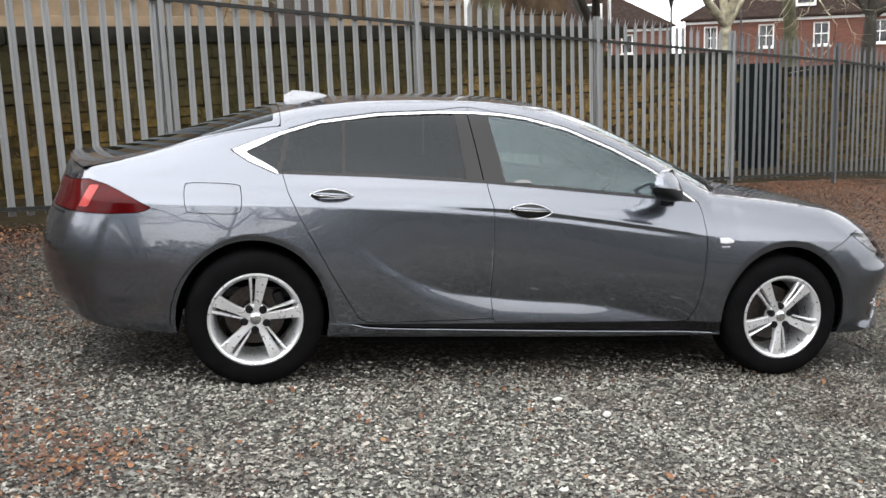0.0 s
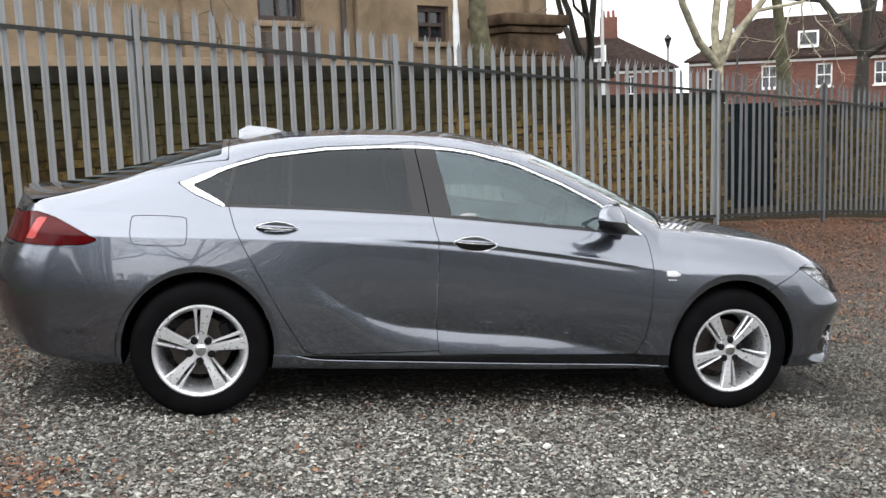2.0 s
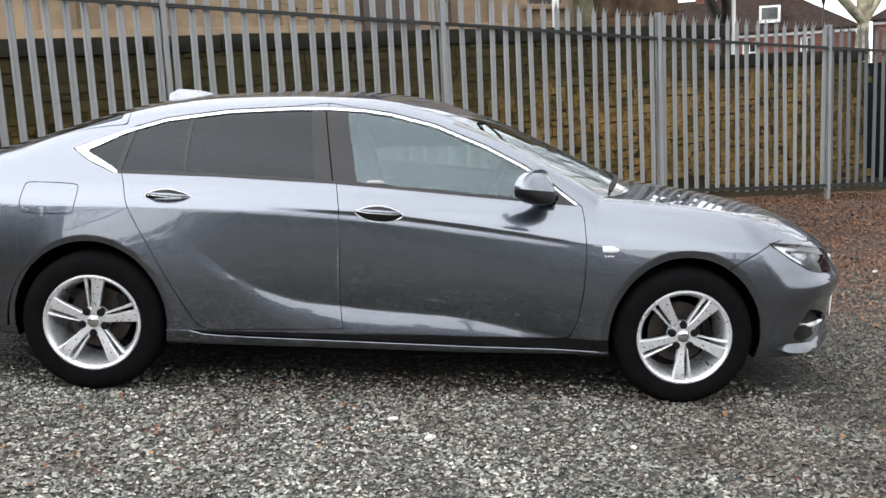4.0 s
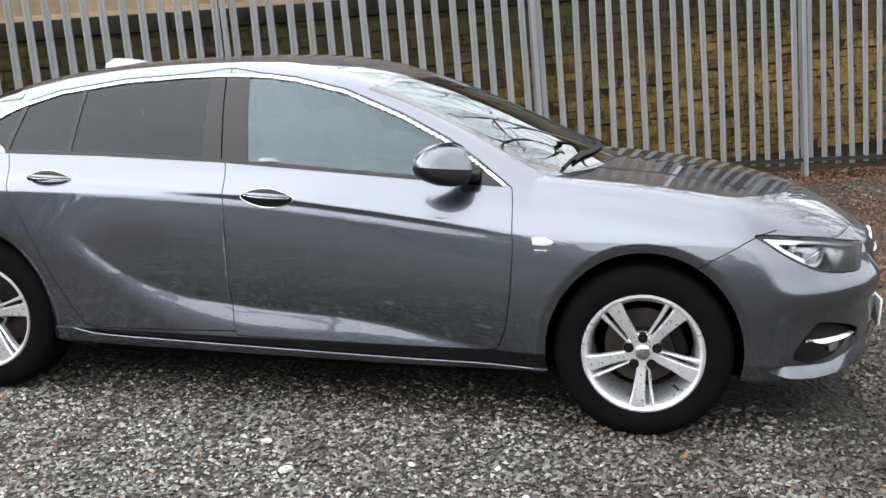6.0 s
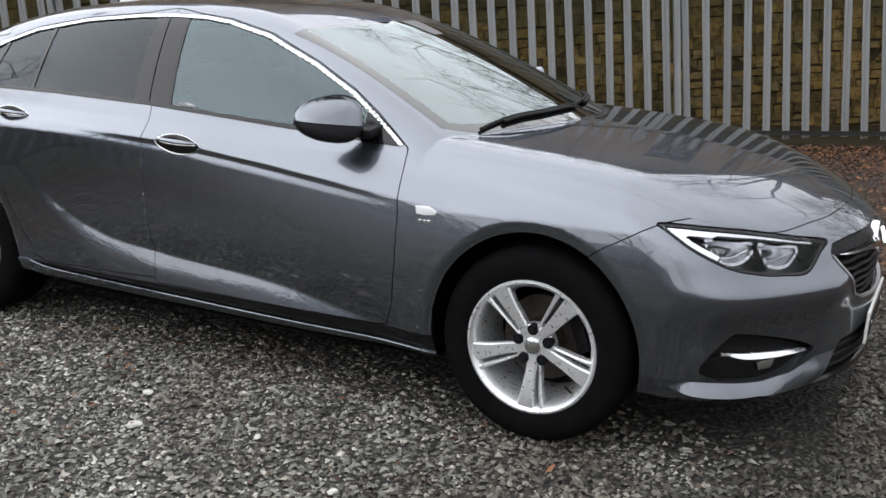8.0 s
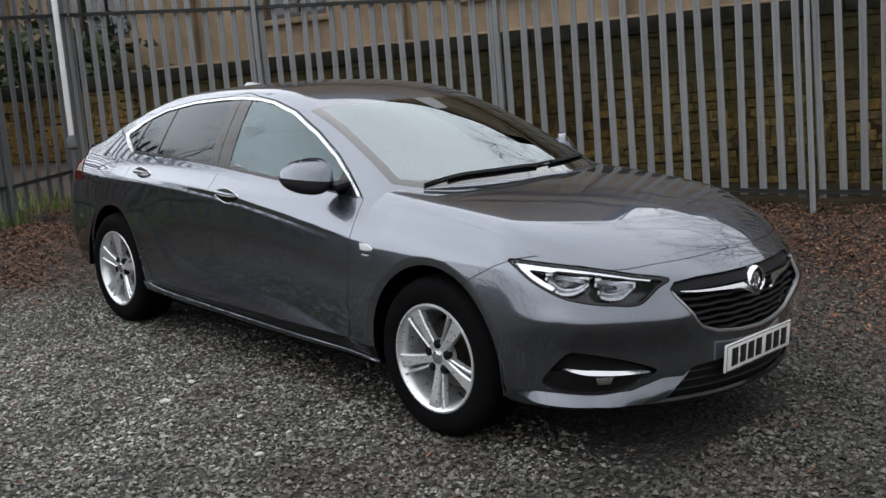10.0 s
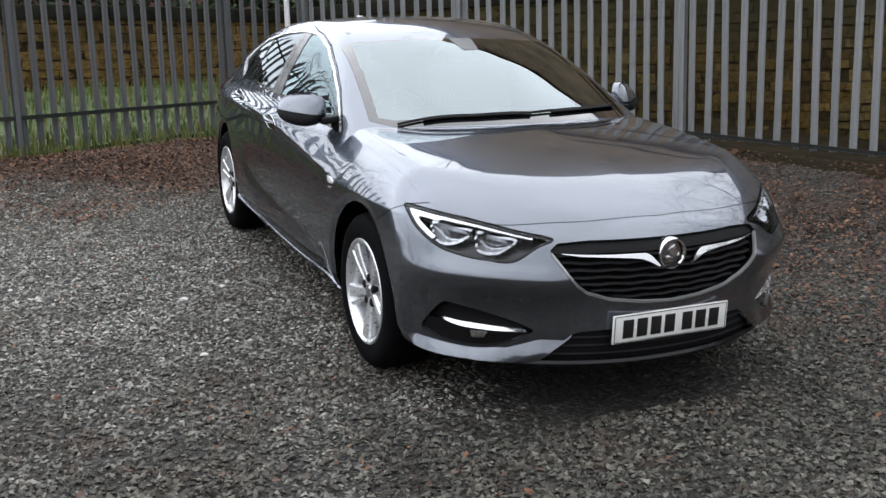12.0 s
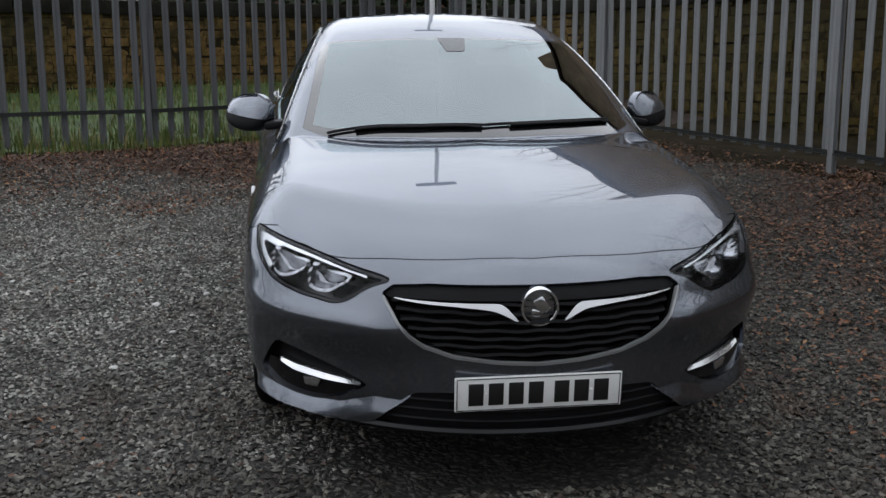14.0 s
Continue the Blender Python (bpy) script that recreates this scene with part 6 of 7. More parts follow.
for s0, s1 in (((GX0 - 0.35, GE - 0.3), ((GX0 + GX1) / 2, GR)), (((GX0 + GX1) / 2, GR), (GX1 + 0.35, GE - 0.3))):
    part("hall_roof", prism([s0, s1, (s1[0], s1[1] + 0.22), (s0[0], s0[1] + 0.22)], 14.2, MB @ pose(0, -0.15, 0)), SLATE, bld, smooth=False)
part("chimney", box(0.9, 0.9, 6.5, MB @ pose(4.4, 3.0, 10.2), 0.03), ASHLAR, bld)
part("drainpipe", tube([MB @ Vector((18.4, -0.08, 0.0)), MB @ Vector((18.4, -0.08, BH))], 0.05), WFRAME, bld)
part("meter_cupboard", box(1.0, 0.3, 0.9, MB @ pose(17.2, -0.16, 0.47), 0.02), WFRAME, bld)
pier = thing("stone_pier", "weathered sandstone pier at the end of the building", "pier")
pm_ = along(9.75, 5.6, 2.05)
MP = pose(pm_.x, pm_.y, pm_.z, 0, 0, ANG)
SOOT = simple("soot_stained_sandstone", (0.085, 0.060, 0.040), 0.95, vary=0.6, scale=2.2, bumps=0.5, spec=0.06)
for k, (w_, d_, h_, z_) in enumerate(((1.42, 1.02, 0.34, -0.63), (1.3, 0.9, 0.46, -0.22), (1.29, 0.89, 0.46, 0.25), (1.3, 0.9, 0.40, 0.69))):
    part("pier_block", box(w_, d_, h_, MP @ pose(0.006 * (k % 2), 0.005 * k, z_), 0.018), SOOT, pier)
part("pier_necking", box(1.42, 1.0, 0.12, MP @ pose(0, 0, 0.96), 0.03), SOOT, pier)
part("pier_cap", box(1.62, 1.16, 0.22, MP @ pose(0, 0, 1.14), 0.05), SOOT, pier)

# ---- houses beyond ----
BRICK = simple("red_brick", (0.19, 0.07, 0.048), 0.85, vary=0.35, scale=7.0, bumps=0.3)


def brick_far():
    m, nt, b = mat("weathered_red_brickwork")
    v = coords(nt)
    br = nt.nodes.new("ShaderNodeTexBrick")
    br.inputs["Scale"].default_value = 4.0
    br.inputs["Color1"].default_value, br.inputs["Color2"].default_value = (0.145, 0.052, 0.034, 1), (0.085, 0.033, 0.023, 1)
    br.inputs["Mortar"].default_value = (0.11, 0.075, 0.055, 1)
    br.inputs["Mortar Size"].default_value = 0.012
    sp = nt.nodes.new("ShaderNodeSeparateXYZ")
    ad = nt.nodes.new("ShaderNodeMath")
    cb = nt.nodes.new("ShaderNodeCombineXYZ")
    nt.links.new(v, sp.inputs[0])
    nt.links.new(sp.outputs["X"], ad.inputs[0])
    nt.links.new(sp.outputs["Y"], ad.inputs[1])
    nt.links.new(ad.outputs[0], cb.inputs["X"])
    nt.links.new(sp.outputs["Z"], cb.inputs["Y"])
    nt.links.new(cb.outputs[0], br.inputs["Vector"])
    st = noise_tex(nt, v, 0.7, 4.0)
    nt.links.new(mix(nt, ramp(nt, st, [(0.4, (0,) * 3), (0.8, (0.5,) * 3)]), br.outputs[0], (0.09, 0.045, 0.035)), b.inputs["Base Color"])
    b.inputs["Roughness"].default_value = 0.9
    return m


BRICKS = brick_far()


def house(px_, py_, pz_, ang, L, D, H, ridge, wins, label, chimneys=(0.2,), gable=True, dormer=None):
    h = thing("brick_house", label, "house", group="brick houses beyond the fence")
    M = pose(px_, py_, pz_, 0, 0, ang)
    wall_with_openings(L, H, 0.3, wins, M, BRICKS, "front_wall", h)
    for o in wins:
        sash_window(h, M, o, WHITEF)
    part("back_wall", box(L, 0.3, H, M @ pose(L / 2, D, H / 2)), BRICKS, h, smooth=False)
    for x in (0.15, L - 0.15):
        bm = bmesh.new()
        pts = [(0, 0), (D, 0), (D, H), (D / 2, H + ridge), (0, H)] if gable else [(0, 0), (D, 0), (D, H), (0, H)]
        lo = [bm.verts.new(M @ Vector((x - 0.15, y, z))) for y, z in pts]
        hi = [bm.verts.new(M @ Vector((x + 0.15, y, z))) for y, z in pts]
        n = len(pts)
        bm.faces.new(lo), bm.faces.new(hi[::-1])
        for i in range(n):
            bm.faces.new((lo[i], lo[(i + 1) % n], hi[(i + 1) % n], hi[i]))
        part("gable_wall", bm, BRICKS, h, smooth=False)
    for s_ in (0, 1):
        bm = bmesh.new()
        inset = 0 if gable else D / 2
        e, r = (-0.35, D + 0.35)[s_], D / 2
        lo = [Vector((-0.3, e, H - 0.12)), Vector((L + 0.3, e, H - 0.12)), Vector((L + 0.3 - inset, r, H + ridge)), Vector((-0.3 + inset, r, H + ridge))]
        vs = [bm.verts.new(M @ p) for p in lo] + [bm.verts.new(M @ (p + Vector((0, 0, 0.14)))) for p in lo]
        for f in ((0, 1, 2, 3), (7, 6, 5, 4), (0, 4, 5, 1), (1, 5, 6, 2), (2, 6, 7, 3), (3, 7, 4, 0)):
            bm.faces.new([vs[i] for i in f])
        part("roof_slope", bm, SLATE, h, smooth=False)
    if not gable:
        for x0_, x1_ in ((-0.3, D / 2 - 0.3), (L + 0.3, L + 0.3 - D / 2)):
            bm = bmesh.new()
            bm.faces.new([bm.verts.new(M @ Vector(p)) for p in ((x0_, -0.35, H), (x0_, D + 0.35, H), (x1_, D / 2, H + ridge + 0.1))])
            part("hip_end", bm, SLATE, h, smooth=False)
    for c in chimneys:
        ch = part("chimney", box(1.3, 0.8, 1.9, M @ pose(L * c, D / 2, H + ridge + 0.5), 0.03), BRICKS, h)
        for k in (-0.35, 0.0, 0.35):
            part("chimney_pot", lathe([(0.0, 0.5), (0.10, 0.5), (0.13, 0.0)], 10, "z", m=M @ pose(L * c + k, D / 2, H + ridge + 1.45)), BRICK, ch)
    if dormer:
        dm = part("dormer", box(1.3, 2.4, 1.1, M @ pose(dormer, 1.5, H + 1.1)), WHITEF, h, smooth=False)
        part("dormer_pane", box(1.0, 0.05, 0.75, M @ pose(dormer, 0.27, H + 1.15)), PANE, dm, smooth=False)
    part("string_course", box(L + 0.04, 0.06, 0.16, M @ pose(L / 2, -0.03, H - 0.25)), WHITEF, h, smooth=False)
    return h


HW = [(1.2, 2.1, 4.5, 6.0), (4.7, 5.7, 4.5, 6.0), (8.1, 9.1, 4.5, 6.0), (11.6, 12.6, 4.5, 6.0), (15.0, 15.9, 4.5, 6.0)]
house(28.8, 57.5, -2.2, -31, 18.0, 9.0, 6.5, 2.8, HW, "red brick house with white windows and brown roof", (0.18, 0.72), gable=False, dormer=7.6)
house(11.5, 64.0, -2.0, -21, 17.5, 8.5, 6.0, 2.4, [(1.5, 2.5, 4.0, 5.4), (6.0, 7.0, 4.0, 5.4), (10.6, 11.5, 4.0, 5.4), (14.2, 15.0, 4.2, 5.5)], "red brick terrace with chimneys and dark roof", (0.2, 0.45, 0.75), gable=False, dormer=12.3)
house(47.0, 46.0, -2.4, -40, 14.0, 9.0, 6.2, 2.8, [(1.5, 2.5, 4.2, 5.7), (5.5, 6.5, 4.2, 5.7), (9.5, 10.5, 4.2, 5.7)], "red brick house partly behind trees", (0.3,))
house(-40.0, 24.0, 1.8, -102, 30.0, 9.0, 5.2, 2.6, [(2.0 + 4.2 * k, 3.1 + 4.2 * k, 0.9, 2.4) for k in range(7)], "long red brick building with white windows beyond the rear wall", (0.3, 0.7))
# added out of view behind the camera so the car has something to reflect
house(34.0, -34.0, -3.0, 140, 26.0, 9.0, 4.2, 1.8, [(2.0 + 4.2 * k, 3.1 + 4.2 * k, 2.2, 3.4) for k in range(5)], "unseen brick building added across the yard for reflections", (0.3, 0.7))
house(20.0, -40.0, -1.0, 180, 30.0, 9.0, 3.6, 1.6, [(2.0 + 4.2 * k, 3.1 + 4.2 * k, 1.8, 3.0) for k in range(6)], "unseen low brick building added across the yard for reflections", (0.25, 0.6))

# ---- bare winter trees ----
BARK = simple("mossy_grey_bark", (0.085, 0.08, 0.045), 0.95, vary=0.5, scale=7, bumps=0.6)
BIRCH = simple("pale_blotched_bark", (0.36, 0.33, 0.24), 0.9, vary=0.6, scale=6, bumps=0.4)
DARKBARK = simple("dark_wet_bark", (0.03, 0.026, 0.02), 0.9, vary=0.4, scale=9, bumps=0.5)


def branch_mesh(name, height, radius, seed, depth=6, spread=0.55, clear=0.28):
    """A tapered trunk that forks into limbs, boughs and twigs."""
    rg = np.random.default_rng(seed)
    V, F = [], []

    def limb(p, d, length, r, lev):
        n = 4 if lev < 2 else 3
        sides = 8 if lev == 0 else (5 if lev < 3 else 3)
        prev = None
        for k in range(n + 1):
            rr = r * (1 - 0.45 * k / n)
            up = np.array((0, 0, 1.0)) if abs(d[2]) < 0.9 else np.array((1.0, 0, 0))
            a = np.cross(d, up)
            a /= np.linalg.norm(a)
            b = np.cross(a, d)
            i0 = len(V)
            for s in range(sides):
                t = 2 * math.pi * s / sides
                V.append(p + a * rr * math.cos(t) + b * rr * math.sin(t))
            if prev is not None:
                for s in range(sides):
                    F.append((prev + s, prev + (s + 1) % sides, i0 + (s + 1) % sides, i0 + s))
            prev = i0
            if k < n:
                d = d + rg.normal(0, 0.07 + 0.05 * lev, 3) + np.array((0, 0, 0.03 * lev))
                d /= np.linalg.norm(d)
                p = p + d * length / n
            if lev >= 1 and lev < depth - 1 and k in (1, 2, 3) and rg.random() < 0.75:
                q = d + rg.normal(0, spread, 3)
                limb(p.copy(), q / np.linalg.norm(q), length * rg.uniform(0.42, 0.62), rr * 0.5, lev + 1)
        if lev < depth - 1:
            for _ in range(2 if lev else 4):
                q = d + rg.normal(0, spread if lev else 0.75, 3)
                q[2] = abs(q[2]) * 0.9 + 0.12 if lev == 0 else q[2]
                limb(p.copy(), q / np.linalg.norm(q), length * rg.uniform(0.55, 0.78) if lev else height * 0.3 * rg.uniform(0.8, 1.15), r * 0.52, lev + 1)

    limb(np.zeros(3) - (0, 0, 0.2), np.array((0.02, 0.01, 1.0)), height * clear, radius, 0)
    me = bpy.data.meshes.new(name)
    me.from_pydata([tuple(v) for v in V], [], F)
    me.polygons.foreach_set("use_smooth", [True] * len(F))
    return me


def bare_tree(x, y, z, me, bark, label, turn=0.0, scale=1.0):
    t = thing("tree", label, "tree", pose(x, y, z, 0, 0, turn) @ Matrix.Scale(scale, 4), group="bare winter trees")
    c = me.copy()
    c.materials.append(bark)
    b = new("trunk", c)
    b.parent = t
    return t


TA = branch_mesh("trunk", 11.0, 0.19, 4)
TB = branch_mesh("trunk", 13.0, 0.24, 11)
TE = branch_mesh("trunk", 9.5, 0.17, 51, clear=0.13)
TD = branch_mesh("trunk", 17.0, 0.26, 37, depth=7, spread=0.62, clear=0.2)
TC = branch_mesh("trunk", 9.5, 0.17, 23)
for x, y, z, me, bark, lab, turn, sc in (
    (2.92, 10.49, 2.05, TD, BARK, "bare tree with mossy green trunk behind the wall", 200, 0.74),
    (8.8, 13.8, 1.1, TE, BIRCH, "bare tree with pale blotched trunk", 140, 1.15),
    (11.0, 14.9, 1.1, TC, BARK, "bare tree with mossy trunk", 70, 1.15),
    (12.4, 14.1, 1.1, TE, DARKBARK, "dark forked bare tree", 250, 1.3),
    (7.1, 17.0, 1.1, TE, DARKBARK, "slim dark bare tree", 20, 1.2),
    (-4.2, 18.0, 2.0, TD, DARKBARK, "tall bare tree behind the stone building", 10, 0.85),
    (-9.5, 17.0, 2.0, TA, DARKBARK, "bare tree behind the stone building", 200, 1.2),
    (1.0, 18.5, 2.0, TD, DARKBARK, "tall bare tree behind the stone building", 120, 0.85),
    (-17.0, 6.0, 2.0, TB, DARKBARK, "bare tree on the higher ground", 30, 1.0),
    (-20.0, -6.0, 2.0, TA, DARKBARK, "bare tree on the higher ground", 80, 1.1),
    (-4.0, -15.5, 0.3, TD, DARKBARK, "bare tree across the yard", 60, 0.72),
    (-1.0, -27.0, 0.0, TC, DARKBARK, "bare tree across the yard", 10, 1.2),
    (2.5, -14.5, -0.3, TB, DARKBARK, "bare tree across the yard", 170, 0.85),
    (12.0, -22.0, -1.0, TA, DARKBARK, "bare tree across the yard", 240, 1.1),
):
    bare_tree(x, y, z, me, bark, lab, turn, sc)

# ---- lamp posts ----
GREYPOLE = simple("pale_grey_painted_steel", (0.62, 0.63, 0.63), 0.45, vary=0.1)
for x, y, z, h, lab in ((2.37, 10.19, 2.05, 7.5, "pale grey steel lamp post behind the wall"), (6.6, 14.8, 1.1, 7.5, "slim grey steel lamp post")):
    lp = thing("street_lamp", lab, "lamp post", pose(x, y, z), group="lamp posts")
    part("pole", lathe([(0.055, -0.3), (0.055, 1.0), (0.038, 1.15), (0.03, h), (0.0, h)], 16, "z"), GREYPOLE, lp)
    part("lamp_head", box(0.5, 0.16, 0.09, pose(0.22, 0, h), 0.03), GREYPOLE, lp)
IRON = simple("dark_painted_iron", (0.03, 0.032, 0.035), 0.5, vary=0.2)
for x, y, h in ((12.93, 20.78, 2.4), (11.18, 21.63, 2.25)):
    lp = thing("lantern_post", "slim dark iron post with a small lantern", "lamp post", pose(x, y, 1.2), group="lantern posts")
    part("pole", lathe([(0.05, -0.3), (0.05, 0.4), (0.03, 0.5), (0.025, h - 0.3), (0.0, h - 0.3)], 10, "z"), IRON, lp)
    part("lantern", lathe([(0.03, h - 0.32), (0.10, h - 0.05), (0.13, h - 0.03), (0.02, h + 0.1), (0.0, h + 0.12)], 8, "z"), IRON, lp)
# things left on the higher ground behind the rear wall
cab = thing("cabinet", "small blue-grey metal cabinet behind the rear wall", "cabinet", pose(-10.82, -3.94, 2.06, 0, 0, 14))
part("body", box(0.3, 0.17, 0.42, pose(0, 0, 0.21), 0.008), simple("blue_grey_painted_metal", (0.16, 0.18, 0.22), 0.5), cab)
part("top", box(0.32, 0.19, 0.02, pose(0, 0, 0.435), 0.004), simple("white_painted_board", (0.7, 0.7, 0.69), 0.5), cab)
for k in range(3):
    cr = thing("slatted_crate", "white slatted crate standing behind the rear wall", "crate", pose(-10.87 - 0.05 * k, -3.72 + 0.22 * k, 2.06, 0, 0, 14), group="slatted crates")
    for j in range(4):
        for sx in (-0.09, 0.09):
            part("slat", box(0.012, 0.022, 0.40, pose(sx, -0.072 + 0.048 * j, 0.20)), WHITEF, cr, smooth=False)
    part("tray", box(0.20, 0.19, 0.02, pose(0, 0, 0.41), 0.003), WHITEF, cr)
    part("base", box(0.19, 0.18, 0.02, pose(0, 0, 0.01)), WHITEF, cr, smooth=False)
cp = thing("corner_pole", "white painted steel lamp post at the corner of the fences", "lamp post", pose(-5.333, 0.651, float(ground_z(-5.333, 0.651))))
part("pole", lathe([(0.028, 0.66), (0.026, 5.2), (0.0, 5.22)], 14, "z"), simple("white_painted_pole", (0.78, 0.79, 0.80), 0.4, vary=0.06), cp)
part("lamp_head", box(0.16, 0.55, 0.10, pose(0, 0, 5.22), 0.03), simple("grey_lamp_casing", (0.3, 0.31, 0.32), 0.5), cp)
part("pole_foot", lathe([(0.03, -0.3), (0.03, 0.60), (0.06, 0.62), (0.055, 0.70), (0.03, 0.74)], 14, "z"), FENCE_SHADED, cp)

# ---- hedges ----
LEAFG = simple("dark_evergreen_leaf", (0.035, 0.05, 0.02), 0.6, vary=0.6, scale=20)


def leaf_cloud(name, label, category, centres, size, material, seed, kind="stuff"):
    """Many small bent leaves as one mesh."""
    rg = np.random.default_rng(seed)
    n = len(centres)
    quad4 = np.array([(-0.5, 0, 0), (0, -0.32, 0.10), (0.5, 0, 0.03), (0, 0.32, 0.10)])
    ax = rg.normal(size=(n, 3))
    ax /= np.linalg.norm(ax, axis=1, keepdims=True)
    bx = np.cross(ax, rg.normal(size=(n, 3)))
    bx /= np.linalg.norm(bx, axis=1, keepdims=True)
    nx = np.cross(ax, bx)
    s = size * (0.6 + 0.8 * rg.random(n))
    v = centres[:, None] + s[:, None, None] * (quad4[None, :, 0:1] * ax[:, None] + quad4[None, :, 1:2] * bx[:, None] + quad4[None, :, 2:3] * nx[:, None])
    f = (np.array([(0, 1, 2), (0, 2, 3)])[None] + 4 * np.arange(n)[:, None, None]).reshape(-1, 3)
    ob = mesh_ob(name, v.reshape(-1, 3), f.tolist(), material, smooth=False)
    return tagged(ob, label, category, kind=kind)


def hedge_points(p0, p1, width, z0, z1, n, seed):
    rg = np.random.default_rng(seed)
    t = rg.random(n)
    c = np.stack([p0[0] + (p1[0] - p0[0]) * t, p0[1] + (p1[1] - p0[1]) * t], 1)
    lump = 0.75 + 0.18 * np.sin(t * 61) + 0.14 * np.sin(t * 143 + 1)
    return np.c_[c + rg.normal(0, width / 2.5, (n, 2)), z0 + (z1 - z0) * lump * rg.random(n) ** 0.7]


leaf_cloud("hedge", "dark evergreen shrubs on the higher ground", "hedge", hedge_points((-12.5, -12), (-13.5, 9), 1.3, 2.0, 3.7, 9000, 1), 0.22, LEAFG, 1)
# added out of view so the doors do not reflect a bright opening
leaf_cloud("hedge", "unseen evergreen hedge added to darken reflections in the doors", "hedge", hedge_points((-4.9, -5.1), (-9.3, -10.6), 0.7, 0.2, 2.5, 7000, 4), 0.20, LEAFG, 4)
# two more unseen hedges, added as a low dark band for the paint to reflect
leaf_cloud("hedge", "unseen dark hedge added across the yard for reflections", "hedge", hedge_points((-16, -17), (20, -19), 2.0, -0.8, 1.9, 15000, 2), 0.34, LEAFG, 2)
leaf_cloud("hedge", "unseen dark hedge added to close the low end of the yard", "hedge", hedge_points((21, -18), (19, 6), 2.0, -1.6, 0.7, 9000, 3), 0.32, LEAFG, 3)

# ---- grass, fallen leaves, odd stones ----
GRASS = simple("rough_grass", (0.045, 0.075, 0.016), 0.8, vary=0.6, scale=4)


def grass_sheet():
    xs, ys = np.linspace(-13, -3.0, 60), np.linspace(-9.5, 7, 80)
    X, Y = np.meshgrid(xs, ys, indexing="ij")
    keep_ = ~in_yard(X - 0.10, Y + 0.12) & (Y < 0.75)
    Z = ground_z(X, Y) + 0.012 + 0.02 * np.sin(5 * X) * np.sin(4 * Y)
    idx = np.arange(X.size).reshape(X.shape)
    q = np.stack([idx[:-1, :-1], idx[1:, :-1], idx[1:, 1:], idx[:-1, 1:]], -1).reshape(-1, 4)
    q = q[keep_.ravel()[q].all(1)]
    return mesh_ob("grass_bank", np.stack([X.ravel(), Y.ravel(), Z.ravel()], 1), q.tolist(), GRASS)


tagged(grass_sheet(), "rough green grass bank behind the rear fence", "grass", kind="structure")


def blades(pos, seed, h=0.11):
    rg = np.random.default_rng(seed)
    n = len(pos)
    a = rg.random(n) * 2 * np.pi
    hh = h * (0.4 + rg.random(n))
    lean = 0.5 * hh * rg.random(n)
    w = 0.004 + 0.003 * rg.random(n)
    d = np.stack([np.cos(a), np.sin(a), 0 * a], 1)
    e = np.stack([-np.sin(a), np.cos(a), 0 * a], 1)
    base_ = pos
    mid_ = pos + d * (lean * 0.35)[:, None] + np.c_[np.zeros((n, 2)), hh * 0.6]
    tip = pos + d * lean[:, None] + np.c_[np.zeros((n, 2)), hh]
    v = np.stack([base_ - e * w[:, None], base_ + e * w[:, None], mid_ + e * w[:, None] * 0.8, mid_ - e * w[:, None] * 0.8, tip], 1).reshape(-1, 3)
    k = 5 * np.arange(n)
    f = np.concatenate([np.stack([k, k + 1, k + 2], 1), np.stack([k, k + 2, k + 3], 1), np.stack([k + 3, k + 2, k + 4], 1)])
    return v, f


def grass_mat():
    m, nt, b = mat("grass_blades")
    g = nt.nodes.new("ShaderNodeNewGeometry")
    nt.links.new(ramp(nt, g.outputs["Random Per Island"], [(0.0, (0.04, 0.07, 0.012)), (0.5, (0.085, 0.125, 0.02)), (0.85, (0.16, 0.16, 0.036)), (1.0, (0.23, 0.16, 0.06))]), b.inputs["Base Color"])
    b.inputs["Roughness"].default_value = 0.6
    return m


def leaf_mat():
    m, nt, b = mat("fallen_beech_leaves")
    g = nt.nodes.new("ShaderNodeNewGeometry")
    nt.links.new(ramp(nt, g.outputs["Random Per Island"], [(0.0, (0.028, 0.013, 0.009)), (0.35, (0.080, 0.031, 0.014)), (0.70, (0.135, 0.050, 0.017)), (0.94, (0.20, 0.080, 0.026)), (1.0, (0.27, 0.15, 0.06))]), b.inputs["Base Color"])
    b.inputs["Roughness"].default_value = 0.65
    return m


rg2 = np.random.default_rng(31)
gp = np.stack([rg2.uniform(-12, -3.0, 60000), rg2.uniform(-8.5, 4.5, 60000)], 1)
rear_d = sdf_line(np.array(REAR_POSTS), gp[:, 0], gp[:, 1])
gk = (~in_yard(gp[:, 0] - 0.06, gp[:, 1]) & (gp[:, 0] > -10.4) & (gp[:, 1] < 0.7)) & (rg2.random(len(gp)) < np.where(rear_d < 0.4, 1.0, 0.45))
edge_g = in_yard(gp[:, 0], gp[:, 1]) & (rear_d < 0.28)
gk |= edge_g
gp = gp[gk]
gpos = np.c_[gp, ground_z(gp[:, 0], gp[:, 1])]
gv, gfc = blades(gpos, 5, 0.13)
tagged(mesh_ob("grass", gv, gfc.tolist(), grass_mat(), smooth=False), "tufts of rough grass along the rear fence", "grass", kind="stuff")

lp = np.stack([rg2.uniform(-6.5, 12, 600000), rg2.uniform(-6.2, 10.5, 600000)], 1)
ld_ = fence_dist(lp[:, 0], lp[:, 1])
inside = in_yard(lp[:, 0] + 0.0, lp[:, 1] - 0.5)
